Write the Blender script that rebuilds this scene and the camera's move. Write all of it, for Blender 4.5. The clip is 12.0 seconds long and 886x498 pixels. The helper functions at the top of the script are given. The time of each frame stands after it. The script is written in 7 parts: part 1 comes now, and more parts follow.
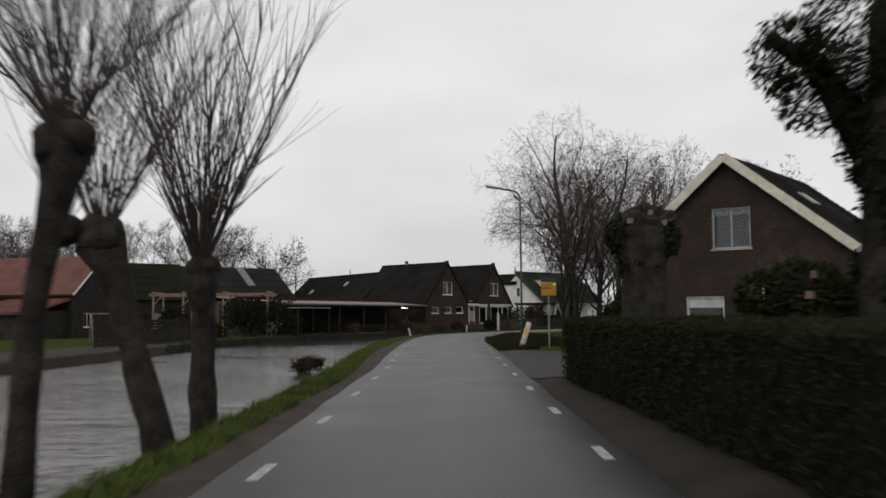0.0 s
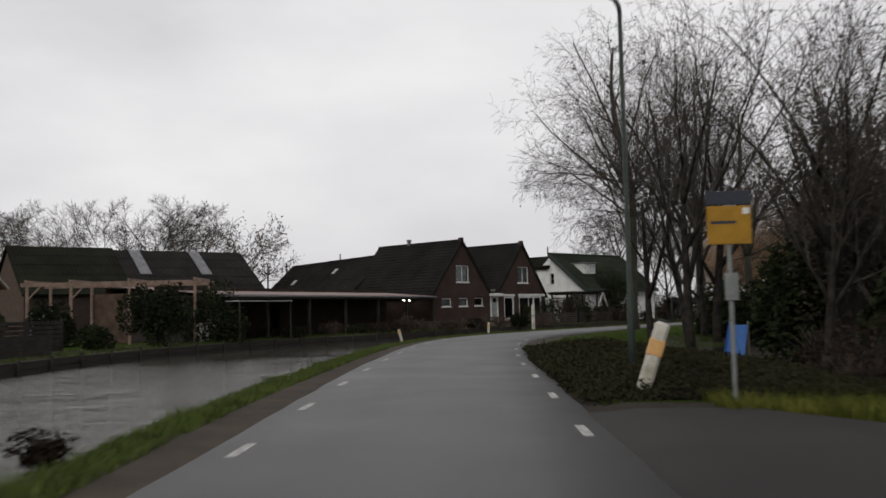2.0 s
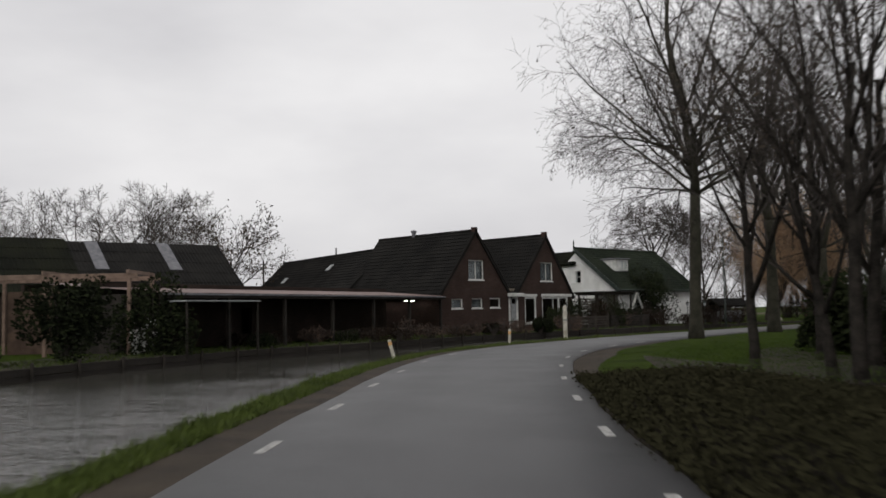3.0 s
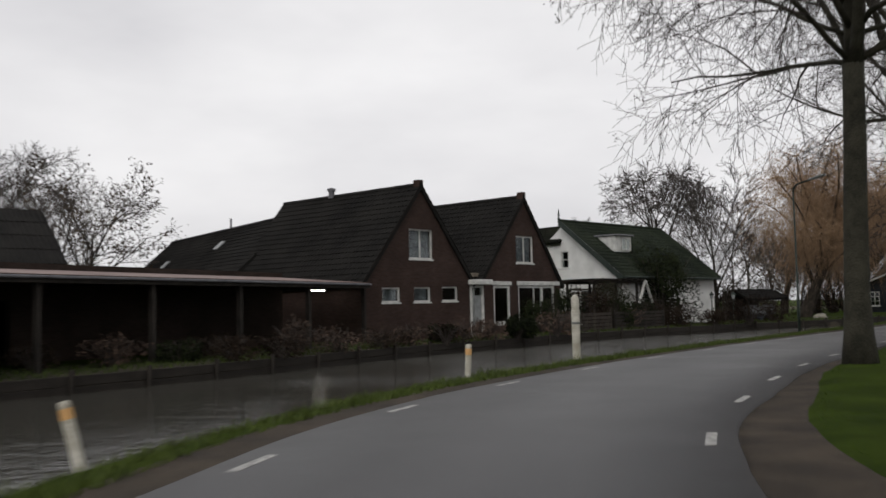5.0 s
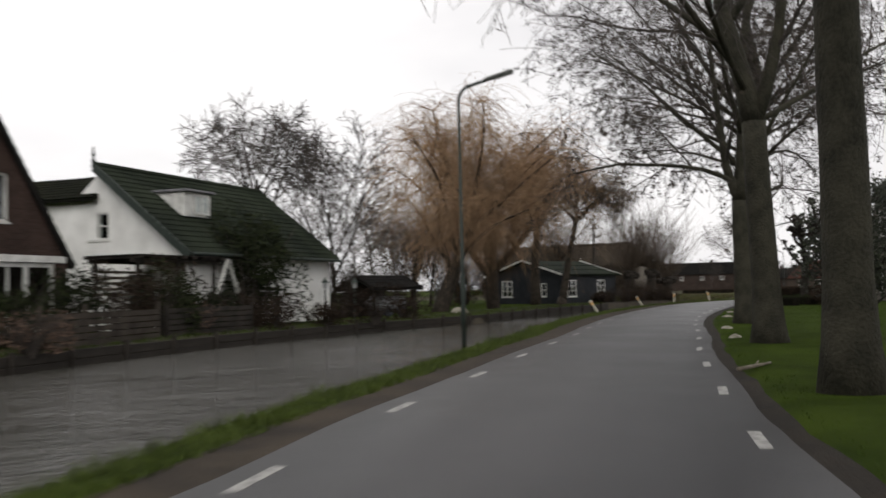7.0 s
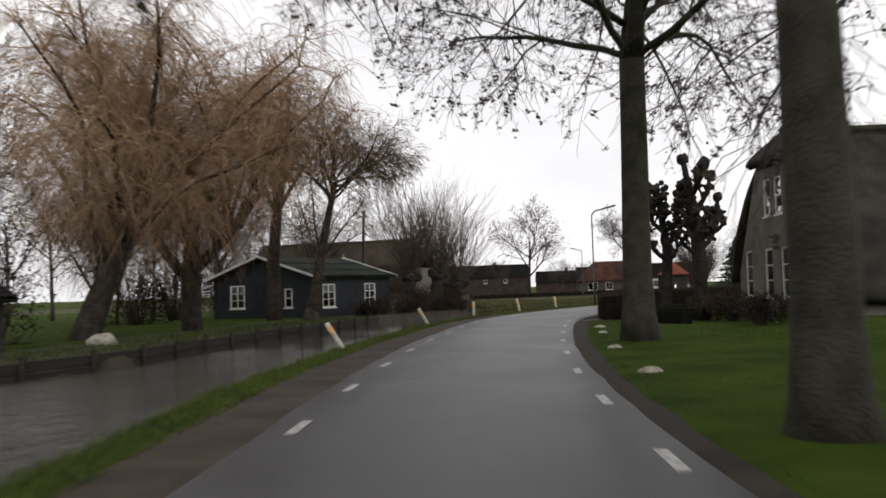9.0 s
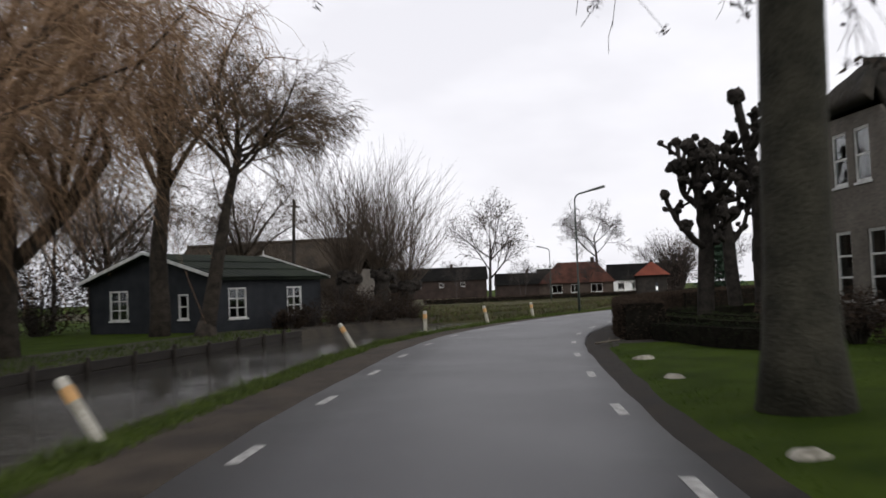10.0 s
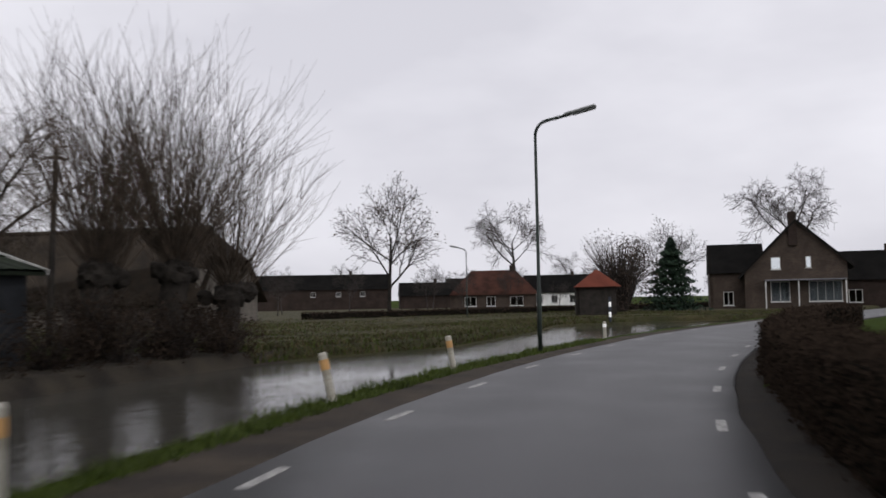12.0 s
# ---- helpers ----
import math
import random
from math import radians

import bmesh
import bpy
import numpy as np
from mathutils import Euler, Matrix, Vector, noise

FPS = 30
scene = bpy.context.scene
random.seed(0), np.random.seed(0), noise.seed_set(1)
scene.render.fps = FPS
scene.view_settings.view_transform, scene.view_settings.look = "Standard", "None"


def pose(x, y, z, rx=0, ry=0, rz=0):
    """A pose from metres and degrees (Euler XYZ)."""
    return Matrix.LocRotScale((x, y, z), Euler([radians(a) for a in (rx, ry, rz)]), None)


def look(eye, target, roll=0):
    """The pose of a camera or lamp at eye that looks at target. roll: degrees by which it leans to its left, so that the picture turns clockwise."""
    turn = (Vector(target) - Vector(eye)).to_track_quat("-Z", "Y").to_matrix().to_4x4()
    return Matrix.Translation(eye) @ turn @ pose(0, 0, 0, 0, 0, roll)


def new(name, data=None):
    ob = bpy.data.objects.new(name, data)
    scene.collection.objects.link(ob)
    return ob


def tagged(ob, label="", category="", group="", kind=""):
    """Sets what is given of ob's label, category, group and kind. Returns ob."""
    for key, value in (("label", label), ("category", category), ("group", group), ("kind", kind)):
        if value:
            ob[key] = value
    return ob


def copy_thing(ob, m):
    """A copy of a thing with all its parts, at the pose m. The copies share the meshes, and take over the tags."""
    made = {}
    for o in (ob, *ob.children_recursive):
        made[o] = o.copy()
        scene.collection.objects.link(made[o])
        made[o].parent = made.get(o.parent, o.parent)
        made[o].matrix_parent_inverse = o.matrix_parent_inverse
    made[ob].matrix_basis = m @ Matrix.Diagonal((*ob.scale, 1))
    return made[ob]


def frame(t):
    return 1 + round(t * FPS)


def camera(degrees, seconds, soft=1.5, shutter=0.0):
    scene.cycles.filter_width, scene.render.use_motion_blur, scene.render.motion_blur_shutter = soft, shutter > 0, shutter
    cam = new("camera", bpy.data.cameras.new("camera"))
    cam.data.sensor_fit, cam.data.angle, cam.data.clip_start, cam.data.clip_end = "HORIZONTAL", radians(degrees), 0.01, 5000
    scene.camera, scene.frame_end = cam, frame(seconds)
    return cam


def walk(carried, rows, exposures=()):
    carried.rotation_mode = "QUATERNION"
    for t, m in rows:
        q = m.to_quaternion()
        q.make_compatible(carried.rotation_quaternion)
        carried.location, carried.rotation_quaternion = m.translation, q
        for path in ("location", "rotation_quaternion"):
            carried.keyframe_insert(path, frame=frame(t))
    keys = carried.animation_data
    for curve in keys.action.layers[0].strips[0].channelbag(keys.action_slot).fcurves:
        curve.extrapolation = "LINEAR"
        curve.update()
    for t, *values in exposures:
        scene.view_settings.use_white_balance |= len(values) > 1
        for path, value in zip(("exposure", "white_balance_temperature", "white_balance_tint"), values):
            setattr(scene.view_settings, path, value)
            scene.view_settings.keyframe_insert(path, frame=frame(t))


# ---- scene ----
from collections import namedtuple

cam = camera(52.0, 12.0, soft=1.6, shutter=0.4)
PATH = [
    (0, (1.050, 4.744, 1.397), (0.956, 14.717, 2.127), -0.45),
    (0.5, (1.103, 10.533, 1.375), (0.967, 20.506, 2.098), -0.35),
    (1, (1.248, 16.767, 1.336), (1.043, 26.740, 2.047), -0.65),
    (1.5, (1.356, 22.441, 1.304), (1.103, 32.414, 1.995), -1.05),
    (2, (1.382, 28.436, 1.343), (1.070, 38.409, 2.017), -1.32),
    (2.5, (1.353, 34.031, 1.378), (0.972, 44.001, 2.055), -1.40),
    (3, (1.228, 39.997, 1.409), (0.770, 49.962, 2.103), -1.18),
    (3.2, (1.196, 42.174, 1.450), (0.723, 52.139, 2.142), -0.96),
    (4.8, (1.673, 59.797, 1.327), (1.515, 69.774, 1.992), -1.02),
    (5, (1.909, 61.893, 1.397), (1.842, 71.873, 2.030), -1.28),
    (5.5, (2.649, 67.061, 1.400), (3.187, 77.029, 1.988), -1.27),
    (6, (3.933, 72.459, 1.375), (5.521, 82.317, 1.913), -1.41),
    (6.5, (5.547, 76.916, 1.344), (8.385, 86.493, 1.826), -1.48),
    (7, (7.913, 81.372, 1.321), (11.801, 90.575, 1.765), -1.31),
    (7.5, (10.757, 86.022, 1.234), (15.477, 94.827, 1.668), -1.52),
    (9.5, (25.049, 105.416, 1.374), (31.209, 113.281, 1.821), -1.92),
    (10, (29.034, 110.192, 1.332), (35.374, 117.911, 1.795), -2.24),
    (10.5, (32.984, 114.556, 1.303), (39.479, 122.145, 1.788), -2.42),
    (11, (37.117, 119.002, 1.364), (43.820, 126.405, 1.866), -1.00),
    (11.5, (40.947, 122.893, 1.401), (47.832, 130.126, 1.940), -0.35),
    (12, (45.217, 126.804, 1.420), (52.301, 133.841, 1.967), -1.07),
]
EXPOSURES = [(0, 0.18, 6630, 10), (1.5, 0.22, 6630, 10), (3, 0.2, 6630, 10), (5, 0.28, 6610, 10), (6.5, 0.5, 6690, 10), (7.5, 0.67, 6750, 10), (9.5, 0.7, 6580, 11), (10.5, 0.49, 6370, 13), (12, 0.27, 6350, 14)]
walk(cam, [(t, look(eye, target, roll)) for t, eye, target, roll in PATH], EXPOSURES)

# ---- sky and sun: a closed layer of cloud ----
SUN_HEIGHT, SUN_WAY = radians(38), radians(200)
world = bpy.data.worlds.new("sky")
scene.world = world
world.use_nodes = True
wn, wl = world.node_tree.nodes, world.node_tree.links
wn.clear()
w_out = wn.new("ShaderNodeOutputWorld")
w_back = wn.new("ShaderNodeBackground")
w_sky = wn.new("ShaderNodeTexSky")
w_sky.sky_type, w_sky.sun_disc = "NISHITA", False
w_sky.sun_elevation, w_sky.sun_rotation = SUN_HEIGHT, SUN_WAY
w_sky.dust_density = 4.0
w_hue = wn.new("ShaderNodeHueSaturation")
w_hue.inputs["Saturation"].default_value = 0.15
w_hue.inputs["Value"].default_value = 0.10
w_coord = wn.new("ShaderNodeTexCoord")
w_map = wn.new("ShaderNodeMapping")
w_map.inputs["Scale"].default_value = (1.0, 1.0, 2.6)
w_noise = wn.new("ShaderNodeTexNoise")
w_noise.inputs["Scale"].default_value = 2.2
w_noise.inputs["Detail"].default_value = 5.0
w_noise.inputs["Roughness"].default_value = 0.5
w_ramp = wn.new("ShaderNodeValToRGB")
w_ramp.color_ramp.elements[0].position, w_ramp.color_ramp.elements[0].color = 0.34, (0.60, 0.60, 0.63, 1)
w_ramp.color_ramp.elements[1].position, w_ramp.color_ramp.elements[1].color = 0.66, (0.80, 0.80, 0.82, 1)
w_mix = wn.new("ShaderNodeMix")
w_mix.data_type = "RGBA"
w_mix.inputs["Factor"].default_value = 0.85
wl.new(w_sky.outputs["Color"], w_hue.inputs["Color"])
wl.new(w_coord.outputs["Generated"], w_map.inputs["Vector"])
wl.new(w_map.outputs["Vector"], w_noise.inputs["Vector"])
wl.new(w_noise.outputs["Fac"], w_ramp.inputs["Fac"])
wl.new(w_hue.outputs["Color"], w_mix.inputs["A"])
wl.new(w_ramp.outputs["Color"], w_mix.inputs["B"])
wl.new(w_mix.outputs["Result"], w_back.inputs["Color"])
w_back.inputs["Strength"].default_value = 1.0
wl.new(w_back.outputs["Background"], w_out.inputs["Surface"])

sun = new("sun", bpy.data.lights.new("sun", "SUN"))
sun.data.energy, sun.data.angle, sun.data.color = 0.5, radians(40), (1.0, 0.98, 0.95)
sun.matrix_world = look((0, 0, 60), (60 * math.sin(SUN_WAY + math.pi), 60 * math.cos(SUN_WAY + math.pi), 60 - 60 * math.tan(SUN_HEIGHT)))

# ---- materials ----
def mat(name, c1, c2, scale=3.0, rough=0.8, bump=0.15, fine=30.0, metal=0.0, spec=0.2, vary=0.0, dist=0.02):
    """A two-scale noise material: c1 and c2 blend over patches, a fine grain gives relief."""
    m = bpy.data.materials.new(name)
    m.use_nodes = True
    n, l = m.node_tree.nodes, m.node_tree.links
    b = n["Principled BSDF"]
    b.inputs["Metallic"].default_value = metal
    b.inputs["Specular IOR Level"].default_value = spec
    co = n.new("ShaderNodeTexCoord")
    big, small = n.new("ShaderNodeTexNoise"), n.new("ShaderNodeTexNoise")
    big.inputs["Scale"].default_value, big.inputs["Detail"].default_value = scale, 4
    small.inputs["Scale"].default_value, small.inputs["Detail"].default_value = fine, 3
    ramp = n.new("ShaderNodeValToRGB")
    ramp.color_ramp.elements[0].position, ramp.color_ramp.elements[0].color = 0.32, (*c1, 1)
    ramp.color_ramp.elements[1].position, ramp.color_ramp.elements[1].color = 0.68, (*c2, 1)
    add = n.new("ShaderNodeMath")
    add.operation = "MULTIPLY_ADD"
    add.inputs[1].default_value = 0.45
    l.new(co.outputs["Object"], big.inputs["Vector"])
    l.new(co.outputs["Object"], small.inputs["Vector"])
    l.new(small.outputs["Fac"], add.inputs[0])
    sub = n.new("ShaderNodeMath")
    sub.operation = "SUBTRACT"
    sub.inputs[1].default_value = 0.225
    l.new(big.outputs["Fac"], sub.inputs[0])
    l.new(sub.outputs[0], add.inputs[2])
    last = add.outputs[0]
    if vary:
        info = n.new("ShaderNodeObjectInfo")
        geo = n.new("ShaderNodeNewGeometry")
        both = n.new("ShaderNodeMath")
        both.operation = "ADD"
        l.new(info.outputs["Random"], both.inputs[0])
        l.new(geo.outputs["Random Per Island"], both.inputs[1])
        va = n.new("ShaderNodeMath")
        va.operation = "MULTIPLY_ADD"
        va.inputs[1].default_value = vary
        shift = n.new("ShaderNodeMath")
        shift.operation = "SUBTRACT"
        shift.inputs[1].default_value = vary
        l.new(both.outputs[0], va.inputs[0])
        l.new(last, va.inputs[2])
        l.new(va.outputs[0], shift.inputs[0])
        last = shift.outputs[0]
    l.new(last, ramp.inputs["Fac"])
    l.new(ramp.outputs["Color"], b.inputs["Base Color"])
    mr = n.new("ShaderNodeMapRange")
    mr.inputs["To Min"].default_value, mr.inputs["To Max"].default_value = max(0.03, rough - 0.12), min(1, rough + 0.12)
    l.new(big.outputs["Fac"], mr.inputs["Value"])
    l.new(mr.outputs["Result"], b.inputs["Roughness"])
    if bump:
        bp = n.new("ShaderNodeBump")
        bp.inputs["Strength"].default_value, bp.inputs["Distance"].default_value = bump, dist
        l.new(small.outputs["Fac"], bp.inputs["Height"])
        l.new(bp.outputs["Normal"], b.inputs["Normal"])
    return m


def brick_mat(name, c1, c2, mortar, w=0.21, h=0.063, rough=0.85):
    """Brick bond over upright walls, with weathered patches."""
    m = bpy.data.materials.new(name)
    m.use_nodes = True
    n, l = m.node_tree.nodes, m.node_tree.links
    b = n["Principled BSDF"]
    b.inputs["Roughness"].default_value = rough
    b.inputs["Specular IOR Level"].default_value = 0.12
    co = n.new("ShaderNodeTexCoord")
    sep, com, plus = n.new("ShaderNodeSeparateXYZ"), n.new("ShaderNodeCombineXYZ"), n.new("ShaderNodeMath")
    l.new(co.outputs["Object"], sep.inputs[0])
    l.new(sep.outputs["X"], plus.inputs[0])
    l.new(sep.outputs["Y"], plus.inputs[1])
    l.new(plus.outputs[0], com.inputs["X"])
    l.new(sep.outputs["Z"], com.inputs["Y"])
    br = n.new("ShaderNodeTexBrick")
    br.inputs["Scale"].default_value = 1.0
    br.inputs["Brick Width"].default_value, br.inputs["Row Height"].default_value = w, h
    br.inputs["Mortar Size"].default_value = 0.006
    br.inputs["Color1"].default_value, br.inputs["Color2"].default_value = (*c1, 1), (*c2, 1)
    br.inputs["Mortar"].default_value = (*mortar, 1)
    l.new(com.outputs[0], br.inputs["Vector"])
    no = n.new("ShaderNodeTexNoise")
    no.inputs["Scale"].default_value, no.inputs["Detail"].default_value = 0.7, 6
    l.new(co.outputs["Object"], no.inputs["Vector"])
    mr = n.new("ShaderNodeMapRange")
    mr.inputs["To Min"].default_value, mr.inputs["To Max"].default_value = 0.3, 1.5
    l.new(no.outputs["Fac"], mr.inputs["Value"])
    mul = n.new("ShaderNodeVectorMath")
    mul.operation = "SCALE"
    l.new(br.outputs["Color"], mul.inputs[0])
    l.new(mr.outputs["Result"], mul.inputs["Scale"])
    l.new(mul.outputs[0], b.inputs["Base Color"])
    bp = n.new("ShaderNodeBump")
    bp.inputs["Strength"].default_value, bp.inputs["Distance"].default_value, bp.invert = 0.6, 0.01, True
    l.new(br.outputs["Fac"], bp.inputs["Height"])
    l.new(bp.outputs["Normal"], b.inputs["Normal"])
    return m


def plain(name, c, rough=0.5, metal=0.0, glow=0.0):
    m = mat(name, [v * 0.86 for v in c], [min(1, v * 1.08) for v in c], 6, rough, 0.05, 60, metal)
    if glow:
        b = m.node_tree.nodes["Principled BSDF"]
        b.inputs["Emission Color"].default_value, b.inputs["Emission Strength"].default_value = (*c, 1), glow
    return m


def worn_road():
    """Asphalt with paler strips between dull wheel tracks and muddy edges; u runs across the road, one unit for ten metres."""
    m = mat("asphalt", (0.018, 0.018, 0.019), (0.040, 0.0395, 0.041), 0.5, 0.46, 0.5, 130, spec=0.35, dist=0.006)
    n, l = m.node_tree.nodes, m.node_tree.links
    b = n["Principled BSDF"]
    uv, sep = n.new("ShaderNodeUVMap"), n.new("ShaderNodeSeparateXYZ")
    l.new(uv.outputs["UV"], sep.inputs[0])
    co, blot = n.new("ShaderNodeTexCoord"), n.new("ShaderNodeTexNoise")
    blot.inputs["Scale"].default_value, blot.inputs["Detail"].default_value = 0.9, 5
    l.new(co.outputs["Object"], blot.inputs["Vector"])
    off = n.new("ShaderNodeMath")
    off.operation = "MULTIPLY_ADD"
    off.inputs[1].default_value = 0.06
    l.new(blot.outputs["Fac"], off.inputs[0])
    l.new(sep.outputs["X"], off.inputs[2])
    shade = n.new("ShaderNodeValToRGB")
    e = shade.color_ramp.elements
    e[0].position, e[0].color = 0.30, (0.75, 0.72, 0.68, 1)
    e[1].position, e[1].color = 0.76, (0.66, 0.62, 0.58, 1)
    for p, v in ((0.34, 1.0), (0.42, 0.86), (0.53, 1.28), (0.62, 0.84), (0.71, 1.02)):
        q = e.new(p)
        q.color = (v, v, v, 1)
    l.new(off.outputs[0], shade.inputs["Fac"])
    mul = n.new("ShaderNodeVectorMath")
    mul.operation = "MULTIPLY"
    ramp = [q for q in n if q.bl_idname == "ShaderNodeValToRGB" and q != shade][0]
    l.new(ramp.outputs["Color"], mul.inputs[0])
    l.new(shade.outputs["Color"], mul.inputs[1])
    l.new(mul.outputs[0], b.inputs["Base Color"])
    return m


ASPHALT = worn_road()
DRIVE = mat("driveway", (0.009, 0.0082, 0.0074), (0.030, 0.0275, 0.0245), 0.35, 0.7, 0.5, 90, dist=0.008)
MARKING = mat("road_paint", (0.15, 0.15, 0.142), (0.42, 0.41, 0.39), 9, 0.6, 0.3, 120, dist=0.003)
GRAVEL = mat("gravel_edge", (0.022, 0.0172, 0.0122), (0.060, 0.047, 0.034), 1.2, 0.9, 0.7, 45, dist=0.03)
DIRT = mat("verge_dirt", (0.010, 0.0080, 0.0058), (0.030, 0.0238, 0.0172), 1.5, 0.9, 0.7, 45, dist=0.03)
GRASS = mat("turf", (0.021, 0.036, 0.005), (0.045, 0.068, 0.009), 0.8, 0.95, 0.9, 60, spec=0.03, dist=0.04)
BLADE = mat("grass_blade", (0.030, 0.045, 0.008), (0.068, 0.094, 0.017), 1.2, 0.7, 0, 20, spec=0.2, vary=0.3)
LAWNBLADE = mat("lawn_blade", (0.024, 0.043, 0.005), (0.049, 0.083, 0.010), 1.2, 0.7, 0, 20, spec=0.12, vary=0.2)
YARDBLADE = mat("yellow_green_blade", (0.055, 0.066, 0.010), (0.15, 0.145, 0.03), 1.2, 0.75, 0, 20, spec=0.1, vary=0.35)
DRYBLADE = mat("dry_grass", (0.034, 0.030, 0.014), (0.10, 0.083, 0.042), 1.2, 0.8, 0, 20, spec=0.2, vary=0.35)
MEADOW = mat("rough_meadow", (0.024, 0.027, 0.009), (0.066, 0.056, 0.026), 0.35, 0.95, 0.8, 14, spec=0.2, dist=0.06)
SOIL = mat("soil", (0.018, 0.015, 0.012), (0.05, 0.042, 0.03), 1.0, 0.95, 0.8, 25, dist=0.05)
BARK = mat("bark", (0.016, 0.0142, 0.0125), (0.041, 0.0362, 0.031), 4, 0.95, 0.9, 26, spec=0.05, dist=0.03)
MOSSBARK = mat("mossy_bark", (0.019, 0.018, 0.0125), (0.048, 0.045, 0.032), 2.5, 0.9, 0.9, 22, spec=0.2, dist=0.03)
WILLOWBARK = mat("willow_bark", (0.020, 0.017, 0.014), (0.052, 0.043, 0.034), 3, 0.95, 0.9, 24, spec=0.1, dist=0.03)
TWIG = mat("twigs", (0.028, 0.024, 0.021), (0.065, 0.055, 0.048), 3, 0.85, 0, 20, spec=0.2)
OSIER = mat("willow_twigs", (0.050, 0.040, 0.031), (0.11, 0.085, 0.064), 3, 0.8, 0, 20, spec=0.2)
PALETWIG = mat("old_willow_twigs", (0.066, 0.047, 0.030), (0.14, 0.10, 0.062), 2, 0.8, 0, 20, spec=0.1, vary=0.3)
GOLDTWIG = mat("weeping_willow_twigs", (0.19, 0.12, 0.07), (0.37, 0.245, 0.148), 2, 0.8, 0, 20, spec=0.2, vary=0.3)
DEADLEAF = mat("withered_leaf", (0.022, 0.017, 0.013), (0.06, 0.045, 0.03), 3, 0.85, 0, 20, spec=0.2, vary=0.4)
# near-black filler: the shade between leaves is put into its colour
SHADEFILL = mat("shade_filler", (0.008, 0.0075, 0.006), (0.017, 0.0155, 0.012), 6, 0.95, 0.6, 20, spec=0.0)
HEDGELEAF = mat("hedge_leaf", (0.009, 0.011, 0.007), (0.020, 0.025, 0.012), 2, 0.85, 0, 20, spec=0.0, vary=0.4)
BEECHLEAF = mat("brown_hedge_leaf", (0.013, 0.0097, 0.0078), (0.034, 0.0252, 0.0185), 2, 0.85, 0, 20, spec=0.0, vary=0.4)
IVY = mat("ivy_leaf", (0.0105, 0.0128, 0.0082), (0.025, 0.031, 0.0145), 2, 0.85, 0, 20, spec=0.0, vary=0.4)
COVERLEAF = mat("ground_cover_leaf", (0.0108, 0.0105, 0.0063), (0.026, 0.025, 0.014), 0.9, 0.85, 0, 20, spec=0.0, vary=0.3)
HOLLY = mat("holly_leaf", (0.014, 0.018, 0.010), (0.034, 0.042, 0.022), 2, 0.6, 0, 20, spec=0.2, vary=0.35)
PINE = mat("conifer_needles", (0.008, 0.018, 0.010), (0.022, 0.042, 0.022), 2, 0.8, 0, 20, spec=0.2, vary=0.4)
SHRUB = mat("shrub_leaf", (0.028, 0.020, 0.015), (0.095, 0.062, 0.045), 2, 0.85, 0, 20, spec=0.2, vary=0.4)
BRICK_RED = brick_mat("red_brick", (0.040, 0.024, 0.019), (0.060, 0.036, 0.029), (0.045, 0.038, 0.034))
BRICK_BROWN = brick_mat("brown_brick", (0.031, 0.022, 0.018), (0.046, 0.032, 0.026), (0.038, 0.033, 0.029))
BRICK_GREY = brick_mat("weathered_brick", (0.12, 0.106, 0.09), (0.165, 0.145, 0.12), (0.14, 0.13, 0.115))
BRICK_TAN = brick_mat("tan_brick", (0.056, 0.042, 0.033), (0.085, 0.064, 0.049), (0.074, 0.064, 0.056))
TILE_DARK = mat("dark_roof_tile", (0.009, 0.0086, 0.008), (0.019, 0.018, 0.0165), 0.7, 0.85, 0.3, 20, spec=0.08)
TILE_GREEN = mat("mossy_green_roof_tile", (0.010, 0.0135, 0.0096), (0.0245, 0.031, 0.0205), 0.6, 0.85, 0.3, 20, spec=0.08)
TILE_RED = mat("red_roof_tile", (0.115, 0.052, 0.044), (0.185, 0.088, 0.074), 0.8, 0.75, 0.3, 20)
TILE_MOSS = mat("mossy_black_roof_sheet", (0.007, 0.0078, 0.0056), (0.0155, 0.0165, 0.010), 0.5, 0.9, 0.3, 20, spec=0.06)
TILE_RUST = mat("rusty_brown_roof_tile", (0.06, 0.03, 0.022), (0.13, 0.058, 0.042), 0.8, 0.8, 0.3, 20, spec=0.1)
TILE_ORANGE = mat("orange_roof_tile", (0.20, 0.055, 0.035), (0.30, 0.09, 0.055), 0.8, 0.75, 0.3, 20)
THATCH = mat("thatch", (0.014, 0.0125, 0.010), (0.040, 0.035, 0.027), 0.9, 0.95, 1.0, 26, spec=0.15, dist=0.05)
MOSSTHATCH = mat("brown_thatch", (0.016, 0.0125, 0.009), (0.042, 0.032, 0.022), 0.7, 0.95, 1.0, 26, spec=0.15, dist=0.05)
SHEETROOF = mat("corrugated_sheet", (0.13, 0.085, 0.075), (0.23, 0.17, 0.155), 0.5, 0.6, 0.2, 20)
WHITEWALL = mat("white_render", (0.58, 0.58, 0.56), (0.76, 0.76, 0.74), 0.9, 0.8, 0.2, 40, dist=0.005)
WHITEPAINT = mat("white_paint", (0.42, 0.42, 0.40), (0.64, 0.64, 0.61), 3, 0.5, 0.08, 60, dist=0.003)
CREAMPAINT = mat("cream_paint", (0.46, 0.43, 0.34), (0.62, 0.58, 0.48), 3, 0.55, 0.08, 60, dist=0.003)
GREYPAINT = mat("grey_paint", (0.20, 0.21, 0.21), (0.32, 0.33, 0.33), 3, 0.55, 0.08, 60, dist=0.003)
TARWOOD = mat("dark_blue_boarding", (0.012, 0.0135, 0.0155), (0.026, 0.029, 0.033), 1.5, 0.7, 0.5, 35, dist=0.006)
